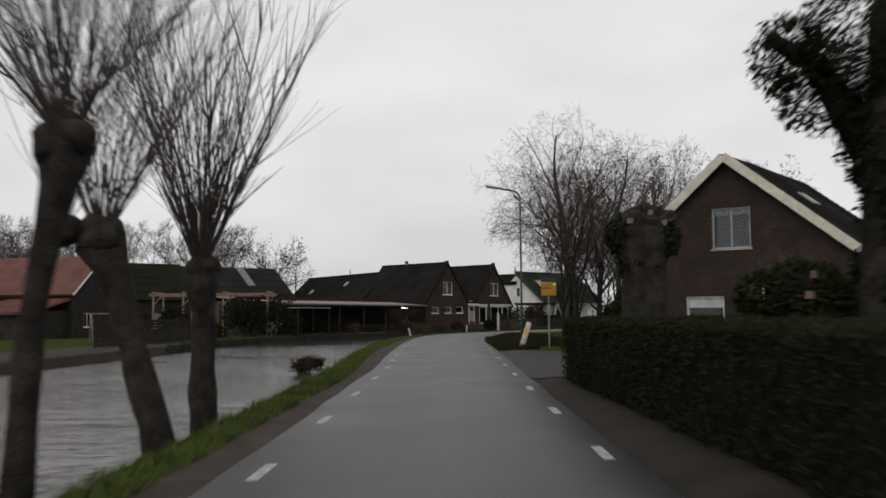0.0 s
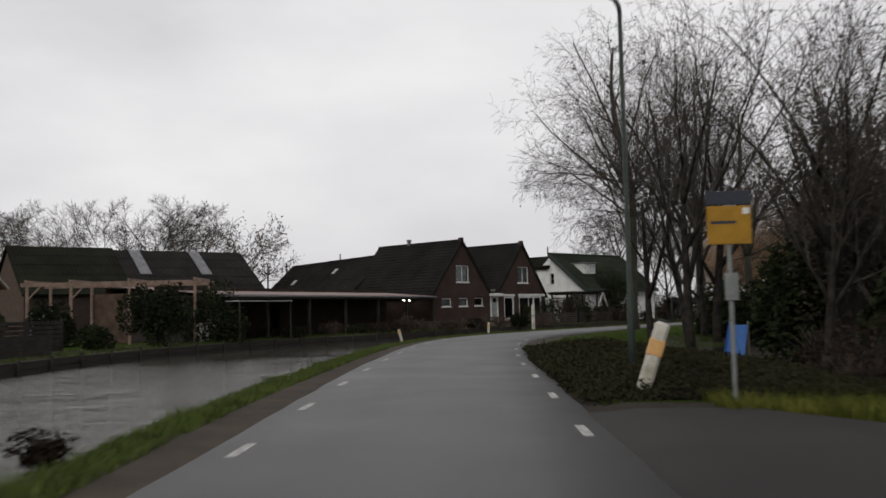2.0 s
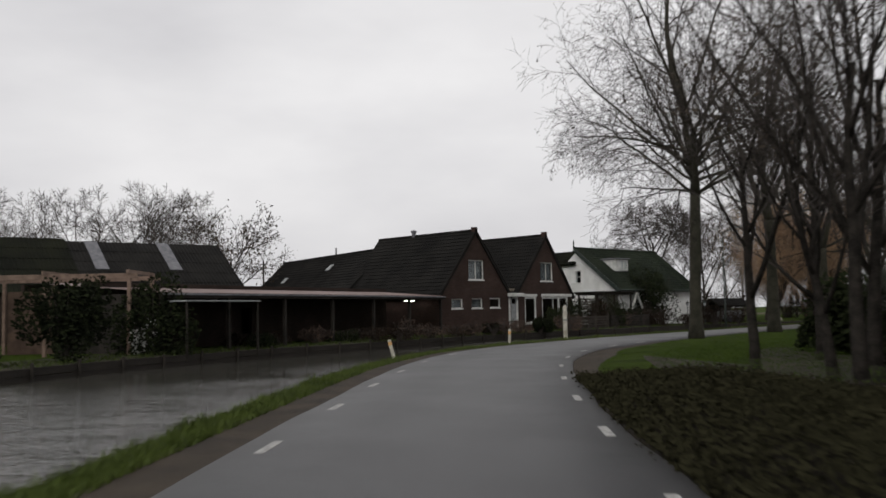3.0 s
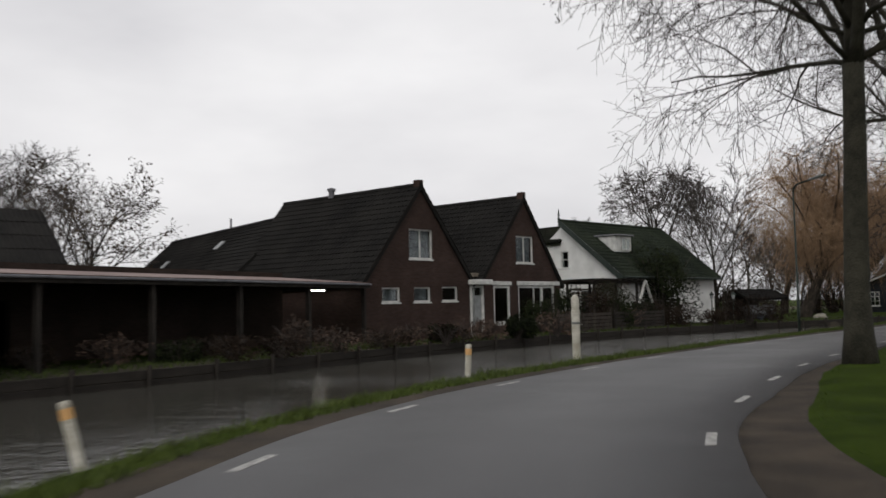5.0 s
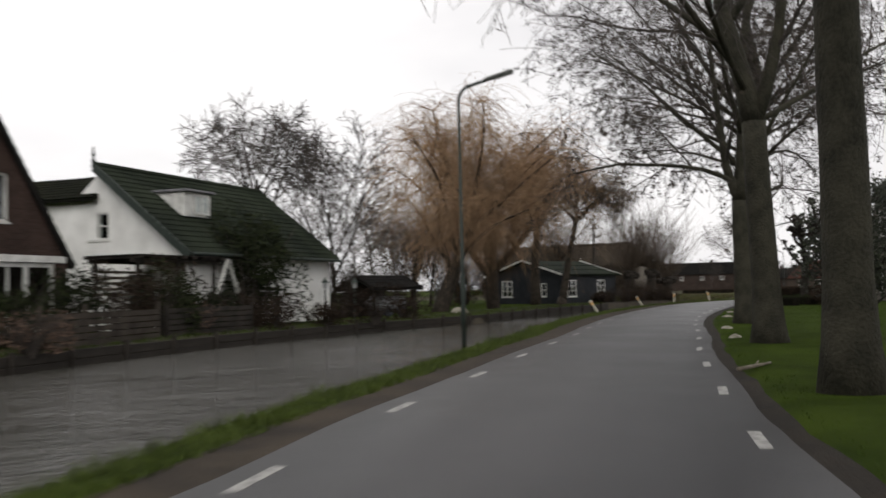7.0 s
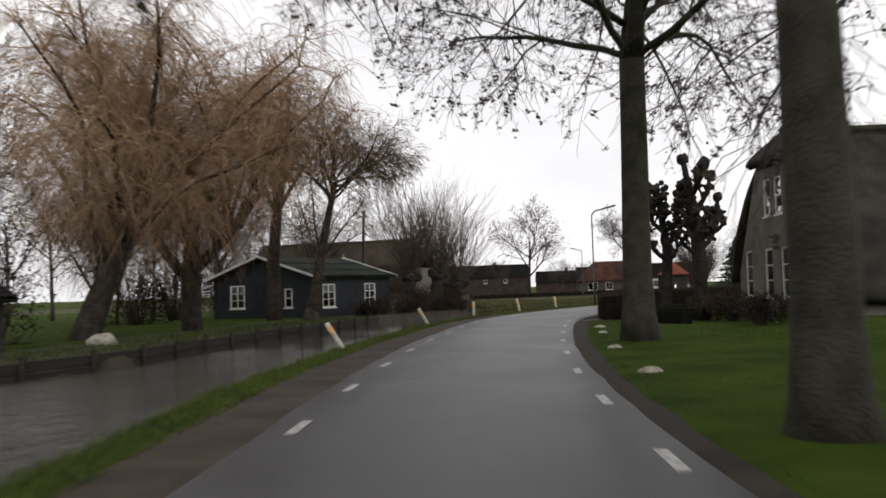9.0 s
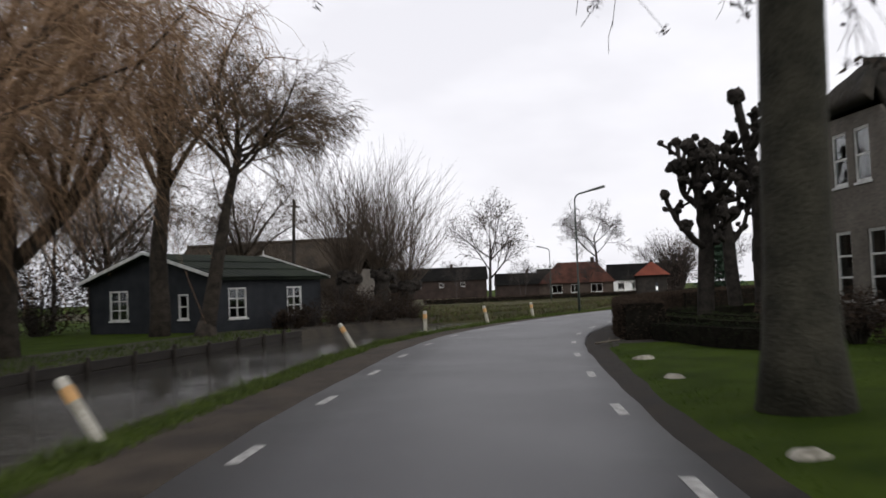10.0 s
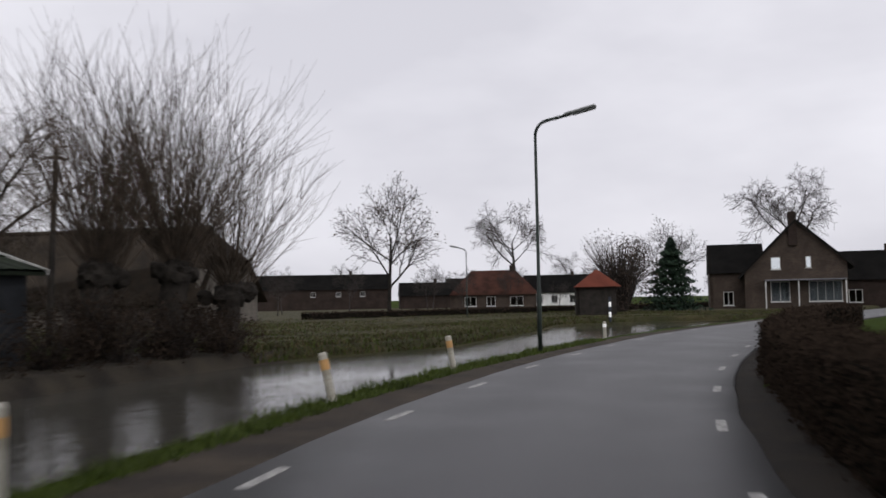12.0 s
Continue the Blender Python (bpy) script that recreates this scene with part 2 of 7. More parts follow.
DARKWOOD = mat("dark_timber", (0.015, 0.013, 0.011), (0.036, 0.031, 0.026), 2, 0.85, 0.6, 30, dist=0.01)
OLDWOOD = mat("weathered_timber", (0.10, 0.085, 0.065), (0.22, 0.19, 0.15), 3, 0.85, 0.5, 30, dist=0.01)
NEWWOOD = mat("new_pine_timber", (0.13, 0.090, 0.068), (0.22, 0.155, 0.12), 3, 0.7, 0.2, 30, dist=0.005)
SCREENWOOD = mat("brown_screen_boards", (0.05, 0.033, 0.024), (0.10, 0.068, 0.05), 2, 0.85, 0.4, 30)
OLDDARK = mat("dark_weathered_trellis", (0.022, 0.018, 0.014), (0.06, 0.05, 0.04), 2, 0.85, 0.4, 30)
STEEL = mat("galvanised_steel", (0.16, 0.17, 0.16), (0.26, 0.27, 0.26), 4, 0.5, 0.05, 60, metal=0.6)
GREENSTEEL = mat("dark_green_steel", (0.018, 0.026, 0.022), (0.035, 0.045, 0.038), 4, 0.5, 0.05, 60)
POSTWHITE = mat("dirty_white_post", (0.30, 0.28, 0.22), (0.58, 0.56, 0.49), 3, 0.6, 0.15, 30, dist=0.004)
# reflectors, bollard band and white stripes: weak emission added, though none is a lamp
REFLECT = plain("amber_reflector", (0.55, 0.32, 0.13), 0.35, glow=0.03)
WHITEREFLECT = plain("white_reflector", (0.85, 0.85, 0.82), 0.3, glow=0.3)
YELLOWSIGN = plain("yellow_sign", (0.30, 0.16, 0.015), 0.45)
BLUEPLASTIC = plain("blue_plastic", (0.08, 0.21, 0.52), 0.45)
DARKPANEL = plain("dark_panel", (0.03, 0.035, 0.045), 0.5)
STONE = mat("whitewashed_boulder", (0.14, 0.13, 0.10), (0.34, 0.32, 0.27), 5, 0.85, 0.6, 18, dist=0.02)
CONCRETE = mat("concrete", (0.22, 0.21, 0.19), (0.36, 0.35, 0.32), 2, 0.85, 0.3, 40, dist=0.006)
CURTAIN = mat("curtain", (0.09, 0.10, 0.11), (0.22, 0.23, 0.245), 7, 0.9, 0.1, 30)
TUBEGLOW = plain("fluorescent_tube", (1.0, 1.0, 0.88), 0.4, glow=6.0)
LEAD = mat("lead_sheet", (0.10, 0.10, 0.11), (0.18, 0.18, 0.19), 3, 0.6, 0.1, 30)


def glass_mat():
    m = bpy.data.materials.new("window_glass")
    m.use_nodes = True
    b = m.node_tree.nodes["Principled BSDF"]
    b.inputs["Base Color"].default_value = (0.75, 0.8, 0.8, 1)
    b.inputs["Transmission Weight"].default_value = 1.0
    b.inputs["Roughness"].default_value = 0.02
    b.inputs["IOR"].default_value = 1.45
    return m


def water_mat():
    m = bpy.data.materials.new("canal_water")
    m.use_nodes = True
    n, l = m.node_tree.nodes, m.node_tree.links
    b = n["Principled BSDF"]
    b.inputs["Base Color"].default_value = (0.055, 0.053, 0.045, 1)
    b.inputs["Roughness"].default_value = 0.06
    b.inputs["IOR"].default_value = 1.33
    co, mp = n.new("ShaderNodeTexCoord"), n.new("ShaderNodeMapping")
    mp.inputs["Rotation"].default_value = (0, 0, 0.85)
    mp.inputs["Scale"].default_value = (1.0, 2.6, 1.0)
    a, c, e = n.new("ShaderNodeTexNoise"), n.new("ShaderNodeTexNoise"), n.new("ShaderNodeTexNoise")
    a.inputs["Scale"].default_value, a.inputs["Detail"].default_value = 3.2, 3
    e.inputs["Scale"].default_value, e.inputs["Detail"].default_value = 0.55, 2
    c.inputs["Scale"].default_value, c.inputs["Detail"].default_value = 0.09, 3
    patch = n.new("ShaderNodeMapRange")
    patch.inputs["From Min"].default_value, patch.inputs["From Max"].default_value = 0.38, 0.62
    patch.inputs["To Min"].default_value, patch.inputs["To Max"].default_value = 0.25, 1.0
    mul, both = n.new("ShaderNodeMath"), n.new("ShaderNodeMath")
    mul.operation = "MULTIPLY"
    both.operation = "MULTIPLY_ADD"
    both.inputs[1].default_value = 1.6
    bp = n.new("ShaderNodeBump")
    bp.inputs["Strength"].default_value, bp.inputs["Distance"].default_value = 1.0, 0.19
    # the open reach is ruffled by wind, the water below the willows lies calm
    sep, reach, wind, lull = n.new("ShaderNodeSeparateXYZ"), n.new("ShaderNodeMapRange"), n.new("ShaderNodeValToRGB"), n.new("ShaderNodeMath")
    reach.inputs["From Min"].default_value, reach.inputs["From Max"].default_value = 60.0, 140.0
    wind.color_ramp.elements[0].position, wind.color_ramp.elements[0].color = 0.05, (0.33, 0.33, 0.33, 1)
    wind.color_ramp.elements[1].position, wind.color_ramp.elements[1].color = 0.92, (0.11, 0.11, 0.11, 1)
    for at_, v_ in ((0.13, 0.12), (0.31, 0.07), (0.385, 0.4), (0.48, 1.0), (0.7, 1.0)):
        wind.color_ramp.elements.new(at_).color = (v_, v_, v_, 1)
    lull.operation = "MULTIPLY"
    l.new(co.outputs["Object"], sep.inputs["Vector"])
    l.new(sep.outputs["Y"], reach.inputs["Value"])
    l.new(reach.outputs["Result"], wind.inputs["Fac"])
    l.new(patch.outputs["Result"], lull.inputs[0])
    l.new(wind.outputs["Color"], lull.inputs[1])
    l.new(co.outputs["Object"], mp.inputs["Vector"])
    l.new(mp.outputs["Vector"], a.inputs["Vector"])
    l.new(mp.outputs["Vector"], e.inputs["Vector"])
    l.new(co.outputs["Object"], c.inputs["Vector"])
    l.new(c.outputs["Fac"], patch.inputs["Value"])
    l.new(e.outputs["Fac"], both.inputs[0])
    l.new(a.outputs["Fac"], both.inputs[2])
    l.new(both.outputs[0], mul.inputs[0])
    l.new(lull.outputs[0], mul.inputs[1])
    l.new(mul.outputs[0], bp.inputs["Height"])
    l.new(bp.outputs["Normal"], b.inputs["Normal"])
    return m


GLASS, WATER = glass_mat(), water_mat()

# ---- mesh helpers ----
def finish(name, me, material, parent, label=""):
    ob = new(name, me)
    for one in (material if isinstance(material, (list, tuple)) else [material]):
        if me.materials.find(one.name) < 0 or isinstance(material, (list, tuple)):
            me.materials.append(one)
    if parent is not None:
        ob.parent = parent
    if label:
        ob["label"] = label
    return ob


def part(name, bm, material, parent, label=""):
    me = bpy.data.meshes.new(name)
    bmesh.ops.recalc_face_normals(bm, faces=bm.faces)
    bm.to_mesh(me)
    bm.free()
    return finish(name, me, material, parent, label)


def raw(name, verts, faces, material, parent, label="", smooth=False):
    me = bpy.data.meshes.new(name)
    me.from_pydata([tuple(v) for v in verts], [], faces)
    if smooth:
        me.polygons.foreach_set("use_smooth", [True] * len(me.polygons))
    me.update()
    return finish(name, me, material, parent, label)


def thing(name, at, turn=0.0, label="", category="", group="", kind="", size=1.0):
    """An empty at the base of a thing, turned about z by turn degrees, to carry its parts."""
    ob = new(name)
    ob.empty_display_size = 0.2
    ob.matrix_world = pose(*at, 0, 0, turn) @ Matrix.Diagonal((size, size, size, 1))
    return tagged(ob, label, category, group, kind)


def box(bm, x0, x1, y0, y1, z0, z1, bevel=0.0, m=None):
    vs = [bm.verts.new(Vector(p) if m is None else m @ Vector(p)) for p in
          ((x0, y0, z0), (x1, y0, z0), (x1, y1, z0), (x0, y1, z0), (x0, y0, z1), (x1, y0, z1), (x1, y1, z1), (x0, y1, z1))]
    fs = [bm.faces.new([vs[i] for i in q]) for q in ((3, 2, 1, 0), (4, 5, 6, 7), (0, 1, 5, 4), (1, 2, 6, 5), (2, 3, 7, 6), (3, 0, 4, 7))]
    if bevel:
        bmesh.ops.bevel(bm, geom=list({e for f in fs for e in f.edges}), offset=bevel, segments=1, affect="EDGES")
    return bm


def boxes(*rows, bevel=0.0):
    bm = bmesh.new()
    for r in rows:
        box(bm, *r, bevel=bevel)
    return bm


def beam(bm, a, b, w, h=None, roll=0.0):
    """A squared timber from a to b."""
    a, b = Vector(a), Vector(b)
    d = b - a
    m = Matrix.Translation(a) @ d.to_track_quat("Z", "Y").to_matrix().to_4x4() @ Matrix.Rotation(roll, 4, "Z")
    h = h or w
    return box(bm, -w / 2, w / 2, -h / 2, h / 2, 0, d.length, m=m)


def tube(V, F, pts, rads, n=6, cap=True):
    """A tapered tube along pts, added to the lists V and F."""
    start = len(V)
    side = None
    last = len(pts) - 1
    for i, p in enumerate(pts):
        d = (pts[min(i + 1, last)] - pts[max(i - 1, 0)])
        if d.length < 1e-9:
            d = Vector((0, 0, 1))
        d.normalize()
        if side is None:
            side = d.orthogonal().normalized()
        else:
            side = (side - d * side.dot(d))
            side = side.normalized() if side.length > 1e-6 else d.orthogonal().normalized()
        other = d.cross(side)
        for k in range(n):
            a = 2 * math.pi * k / n
            V.append(p + (side * math.cos(a) + other * math.sin(a)) * rads[i])
    for i in range(last):
        for k in range(n):
            k2 = (k + 1) % n
            F.append((start + i * n + k, start + i * n + k2, start + (i + 1) * n + k2, start + (i + 1) * n + k))
    if cap:
        F.append(tuple(start + last * n + k for k in range(n)))
        F.append(tuple(start + k for k in reversed(range(n))))


def lathe(bm, profile, n=16, at=(0, 0, 0)):
    """A turned body from (radius, height) pairs."""
    rings = []
    for r, z in profile:
        rings.append([bm.verts.new((at[0] + r * math.cos(2 * math.pi * k / n), at[1] + r * math.sin(2 * math.pi * k / n), at[2] + z)) for k in range(n)])
    for a, b in zip(rings, rings[1:]):
        for k in range(n):
            bm.faces.new((a[k], a[(k + 1) % n], b[(k + 1) % n], b[k]))
    bm.faces.new(rings[0][::-1])
    bm.faces.new(rings[-1])
    return bm


def wall(outline, holes, thick, name, material, parent, label=""):
    """An upright wall in the local xz plane, thick towards +y, with openings (x0, x1, z0, z1) cut right through."""
    bm = bmesh.new()
    bm.faces.new([bm.verts.new((x, 0, z)) for x, z in outline])
    for x0, x1, z0, z1 in holes:
        for co, no in (((x0, 0, 0), (1, 0, 0)), ((x1, 0, 0), (1, 0, 0)), ((0, 0, z0), (0, 0, 1)), ((0, 0, z1), (0, 0, 1))):
            bmesh.ops.bisect_plane(bm, geom=bm.verts[:] + bm.edges[:] + bm.faces[:], plane_co=co, plane_no=no, dist=1e-5)
    gone = []
    for f in bm.faces:
        c = f.calc_center_median()
        if any(x0 < c.x < x1 and z0 < c.z < z1 for x0, x1, z0, z1 in holes):
            gone.append(f)
    bmesh.ops.delete(bm, geom=gone, context="FACES")
    out = bmesh.ops.extrude_face_region(bm, geom=bm.faces[:])
    bmesh.ops.translate(bm, verts=[v for v in out["geom"] if isinstance(v, bmesh.types.BMVert)], vec=(0, thick, 0))
    return part(name, bm, material, parent, label)


def window(parent, x0, x1, z0, z1, m=None, frame_mat=None, cols=2, rows=1, sill=True, curtain=False, depth=0.0, bar=0.07, name="window"):
    """A framed window in the local xz plane: frame, glazing bars, one pane a light, sill and a curtain behind."""
    frame_mat = frame_mat or WHITEPAINT
    m = m or Matrix()
    holder = new(name)
    holder.parent = parent
    holder.matrix_local = m
    y0, y1 = depth - 0.02, depth + 0.07
    bm = boxes((x0, x1, y0, y1, z0, z0 + bar), (x0, x1, y0, y1, z1 - bar, z1), (x0, x0 + bar, y0, y1, z0 + bar, z1 - bar), (x1 - bar, x1, y0, y1, z0 + bar, z1 - bar))
    part("frame", bm, frame_mat, holder)
    cw, ch = (x1 - x0 - 2 * bar) / cols, (z1 - z0 - 2 * bar) / rows
    t = 0.022 if cols * rows > 3 else 0.03
    for c in range(1, cols):
        x = x0 + bar + c * cw
        part("glazing_bar", boxes((x - t, x + t, y0 + 0.012, y1 - 0.012, z0 + bar, z1 - bar)), frame_mat, holder)
    for r in range(1, rows):
        z = z0 + bar + r * ch
        part("glazing_bar", boxes((x0 + bar, x1 - bar, y0 + 0.015, y1 - 0.015, z - t, z + t)), frame_mat, holder)
    for c in range(cols):
        for r in range(rows):
            xa, za = x0 + bar + c * cw, z0 + bar + r * ch
            pane = part("pane", boxes((xa + 0.004, xa + cw - 0.004, depth + 0.02, depth + 0.03, za + 0.004, za + ch - 0.004)), GLASS, holder)
            pane.visible_shadow = False
    if sill:
        part("sill", boxes((x0 - 0.06, x1 + 0.06, depth - 0.09, depth + 0.02, z0 - 0.07, z0)), CONCRETE if frame_mat is GREYPAINT else frame_mat, holder)
    if curtain:
        V, F = [], []
        n = 24
        for i in range(n + 1):
            x = x0 + bar + (x1 - x0 - 2 * bar) * i / n
            y = depth + 0.14 + 0.025 * math.sin(i * 1.9)
            V += [(x, y, z0 + bar), (x, y, z1 - bar)]
            if i:
                F.append((2 * i - 2, 2 * i, 2 * i + 1, 2 * i - 1))
        raw("curtain", V, F, CURTAIN, holder)
    return holder


def slope(name, corner, along, up, material, parent, label="", tile=0.25, course=0.34, wave=0.028, thick=0.12):
    """One roof slope of pantiles: corner at the lower edge, along the eave and up the slope, with courses and waves."""
    corner, along, up = Vector(corner), Vector(along), Vector(up)
    L, S = along.length, up.length
    ea, eu = along / L, up / S
    no = ea.cross(eu)
    if no.z < 0:
        no = -no
    nx, rows = max(2, int(L / tile) * 4), max(1, int(S / course))
    V, F = [], []
    us = [i / nx for i in range(nx + 1)]
    for r in range(rows):
        for e in (0, 1):
            s = (r + e) / rows
            lift = 0.035 * (1 - e)
            for i, q in enumerate(us):
                w = wave * (math.sin(q * L / tile * 2 * math.pi) + 0.4 * math.sin(q * L / tile * 4 * math.pi + 0.6))
                sag = 0.02 * noise.noise((q * L * 0.5, s * S * 0.5, L))
                V.append(corner + ea * (q * L) + eu * (s * S - 0.01 * (1 - e)) + no * (w + lift + sag + 0.05))
    row = nx + 1
    for k in range(2 * rows - 1):
        for i in range(nx):
            F.append((k * row + i, k * row + i + 1, (k + 1) * row + i + 1, (k + 1) * row + i))
    b = len(V)
    for c in (corner, corner + along, corner + along + up, corner + up):
        V += [c + no * 0.03, c - no * thick]
    F += [(b, b + 1, b + 3, b + 2), (b + 2, b + 3, b + 5, b + 4), (b + 4, b + 5, b + 7, b + 6), (b + 6, b + 7, b + 1, b), (b + 1, b + 7, b + 5, b + 3)]
    return raw(name, V, F, material, parent, label)


def slab(name, pts, up, material, parent, label=""):
    """A plate of any outline, thickened by the vector up."""
    bm = bmesh.new()
    f = bm.faces.new([bm.verts.new(p) for p in pts])
    out = bmesh.ops.extrude_face_region(bm, geom=[f])
    bmesh.ops.translate(bm, verts=[v for v in out["geom"] if isinstance(v, bmesh.types.BMVert)], vec=up)
    return part(name, bm, material, parent, label)


# ---- growing things ----
def bent(rng, p, d, length, n, wob, pull):
    pts = [p.copy()]
    for _ in range(n):
        d = d + Vector((rng.gauss(0, wob), rng.gauss(0, wob), rng.gauss(0, wob) + pull))
        d.normalize()
        p = p + d * (length / n)
        pts.append(p.copy())
    return pts, d


def swing(rng, d, angle, turn):
    a = d.orthogonal().normalized()
    b = d.cross(a)
    s = a * math.cos(turn) + b * math.sin(turn)
    return (d * math.cos(angle) + s * math.sin(angle)).normalized()


Kind = namedtuple("Kind", "kids spread share wob pull seg first")


BOUGHS = []
FINEST = [0.006]  # radius of the thinnest twigs


def grow(rng, wood, twig, ends, p, d, length, r, level, kinds, thin=0.35, slim=1.0):
    """Branches out level by level; wood and twig are (verts, faces); ends collects the tips."""
    k = kinds[level]
    pts, dd = bent(rng, p, d, length, k.seg, k.wob, k.pull)
    n = len(pts)
    rads = [max(FINEST[0], r * (1 - (1 - thin) * i / (n - 1))) for i in range(n)]
    if level == 1:
        BOUGHS.append(([], []))
    V, F = (wood, BOUGHS[-1] if BOUGHS else wood, twig)[min(level, 2)]
    tube(V, F, pts, rads, (9, 6, 4, 3, 3)[min(level, 4)], cap=level < 2)
    if level + 1 >= len(kinds):
        ends.append((pts[-1], dd))
        if n > 2:
            ends.append((pts[n // 2], dd))
        return
    turn = rng.random() * 6.28
    for i in range(k.kids):
        f = k.first + (1 - k.first) * (i + rng.random() * 0.7) / k.kids
        f = min(f, 0.999)
        j = f * (n - 1)
        a = int(j)
        q = pts[a].lerp(pts[min(a + 1, n - 1)], j - a)
        dj = (pts[min(a + 1, n - 1)] - pts[a]).normalized()
        turn += 2.4 + rng.uniform(-0.5, 0.5)
        nd = swing(rng, dj, radians(rng.uniform(*k.spread)), turn)
        rr = (r * (1 - (1 - thin) * f)) * rng.uniform(0.5, 0.72) * slim
        grow(rng, wood, twig, ends, q, nd, length * rng.uniform(*k.share) * (1.15 - 0.45 * f), rr, level + 1, kinds, thin, slim)


def flecks(rng, V, F, spots, size, spread, each):
    """Small leaf quads, each of them folded, about the spots."""
    for p, d in spots:
        for _ in range(each):
            c = p + Vector((rng.gauss(0, spread), rng.gauss(0, spread), rng.gauss(0, spread)))
            a = Vector((rng.gauss(0, 1), rng.gauss(0, 1), rng.gauss(0, 1))).normalized()
            b = a.orthogonal().normalized()
            s = size * rng.uniform(0.6, 1.3)
            i = len(V)
            V += [c - a * s, c + b * s * 0.5, c + a * s, c - b * s * 0.5]
            F.append((i, i + 1, i + 2, i + 3))


DROOP = (None, Kind(9, (30, 65), (0.4, 0.6), 0.12, -0.035, 8, 0.22), Kind(7, (30, 65), (0.45, 0.65), 0.12, -0.05, 5, 0.2), Kind(5, (25, 60), (0.5, 0.7), 0.15, -0.09, 3, 0.2), Kind(0, (0, 1), (1, 1), 0.2, -0.12, 2, 0.3))


def tree(name, at, seed, height, r, kinds, label, category="tree", wood_mat=None, twig_mat=None, leaf=None, lean=(0, 0), trunk=0.4, group="", kind="", full=False):
    """A bare tree: trunk with limbs, a crown of twigs and, where leaf is given as (material, size, spread, each, chance), withered leaves."""
    if full:  # stretch the growth until the crown reaches the height asked for
        wood, twig, ends = ([], []), ([], []), []
        grow(random.Random(seed), wood, twig, ends, Vector((0, 0, -0.15)), Vector((lean[0], lean[1], 1)).normalized(), height * trunk, r, 0, kinds)
        trunk *= height / max(v.z for v in twig[0])
    BOUGHS.clear()
    rng = random.Random(seed)
    wood, twig, ends = ([], []), ([], []), []
    grow(rng, wood, twig, ends, Vector((0, 0, -0.15)), Vector((lean[0], lean[1], 1)).normalized(), height * trunk, r, 0, kinds)
    base = thing(name, at, 0, label, category, group, kind)
    # flared foot
    V, F = wood
    tube(V, F, [Vector((0, 0, -0.2)), Vector((0, 0, 0.12)), Vector((lean[0] * 0.5, lean[1] * 0.5, 0.6))], [r * 1.55, r * 1.25, r * 0.98], 10)
    raw("trunk", *wood, wood_mat or BARK, base, smooth=True)
    for pair in BOUGHS:
        raw("limb", *pair, wood_mat or BARK, base, smooth=True)
    raw("crown", *twig, twig_mat or TWIG, base)
    if leaf:
        lv, lf = [], []
        flecks(rng, lv, lf, [e for e in ends if rng.random() < leaf[4]], leaf[1], leaf[2], leaf[3])
        raw("foliage", lv, lf, leaf[0], base)
    return base

# ---- the lie of the land: road, verges, canal ----
def smooth_line(pts, n):
    """A Catmull-Rom line through pts, n points to each piece."""
    out = []
    P = [pts[0]] + list(pts) + [pts[-1]]
    for i in range(1, len(P) - 2):
        a, b, c, d = (np.array(q, float) for q in P[i - 1:i + 3])
        for k in range(n):
            t = k / n
            out.append(0.5 * (2 * b + (c - a) * t + (2 * a - 5 * b + 4 * c - d) * t * t + (3 * b - a - 3 * c + d) * t ** 3))
    out.append(np.array(pts[-1], float))
    return np.array(out)


def spaced(line, at):
    """The points of a line at the fractions at of its length."""
    seg = np.r_[0, np.cumsum(np.hypot(*np.diff(line, axis=0).T))]
    return np.c_[np.interp(at * seg[-1], seg, line[:, 0]), np.interp(at * seg[-1], seg, line[:, 1])]


ROAD = smooth_line([(0.95, -200), (0.95, -120), (0.95, -40), (0.95, 0), (0.94, 13), (0.91, 21), (0.9, 29.3), (0.8, 37.5), (0.75, 43.8), (0.72, 50), (0.78, 54.5), (0.95, 60), (1.35, 65.5), (2.09, 69.97),
                    (3.07, 73.5), (4.69, 76.97), (6.46, 80.26), (8.46, 83.52), (10.52, 86.56), (12.62, 89.63), (15.02, 92.78), (17.29, 95.82), (19.65, 98.81), (22.07, 101.79), (25.2, 105.9),
                    (28.88, 110.46), (31.31, 113.28), (33.87, 116.14), (36.45, 118.93), (39.14, 121.67), (41.95, 124.53), (44.8, 127.18), (47.65, 129.54), (50.53, 131.55), (53.66, 133.45),
                    (56.96, 135.24), (60.9, 137.2), (64.9, 138.9), (69, 140.5), (76, 142.9), (86, 145.3), (100, 148), (130, 152), (200, 160), (450, 180), (800, 205)], 12)
FARBANK = smooth_line([(-15.4, -200), (-15.4, -60), (-15.4, 20), (-15.2, 40), (-14.7, 55), (-14.3, 66), (-12.6, 74), (-9.6, 81.8), (-6.9, 86.2), (-4.2, 90.4), (-1.4, 95.4), (1.1, 99.5), (4.4, 103.8),
                       (8.6, 109.4), (13.6, 114.9), (18.2, 119), (22.6, 122.6), (28.5, 126.2), (32, 129.6), (34.8, 132.5), (39.8, 136.9), (45, 141.2), (51, 146.2),
                       (59, 150.3), (64, 152), (68, 152.4), (72, 152.9), (79, 156.2), (86, 159.6), (92, 163.4), (96, 165.2), (102, 164), (107, 160.9), (112, 158.4), (122, 159.4), (200, 168), (450, 196), (800, 225)], 12)
road_len = np.hypot(*np.diff(ROAD, axis=0).T).sum()
near = np.arange(190, 190 + 245, 0.8)
STATIONS = np.r_[np.linspace(0, 188, 24), near, np.linspace(near[-1] + 3, road_len, 40)] / road_len
C = spaced(ROAD, STATIONS)
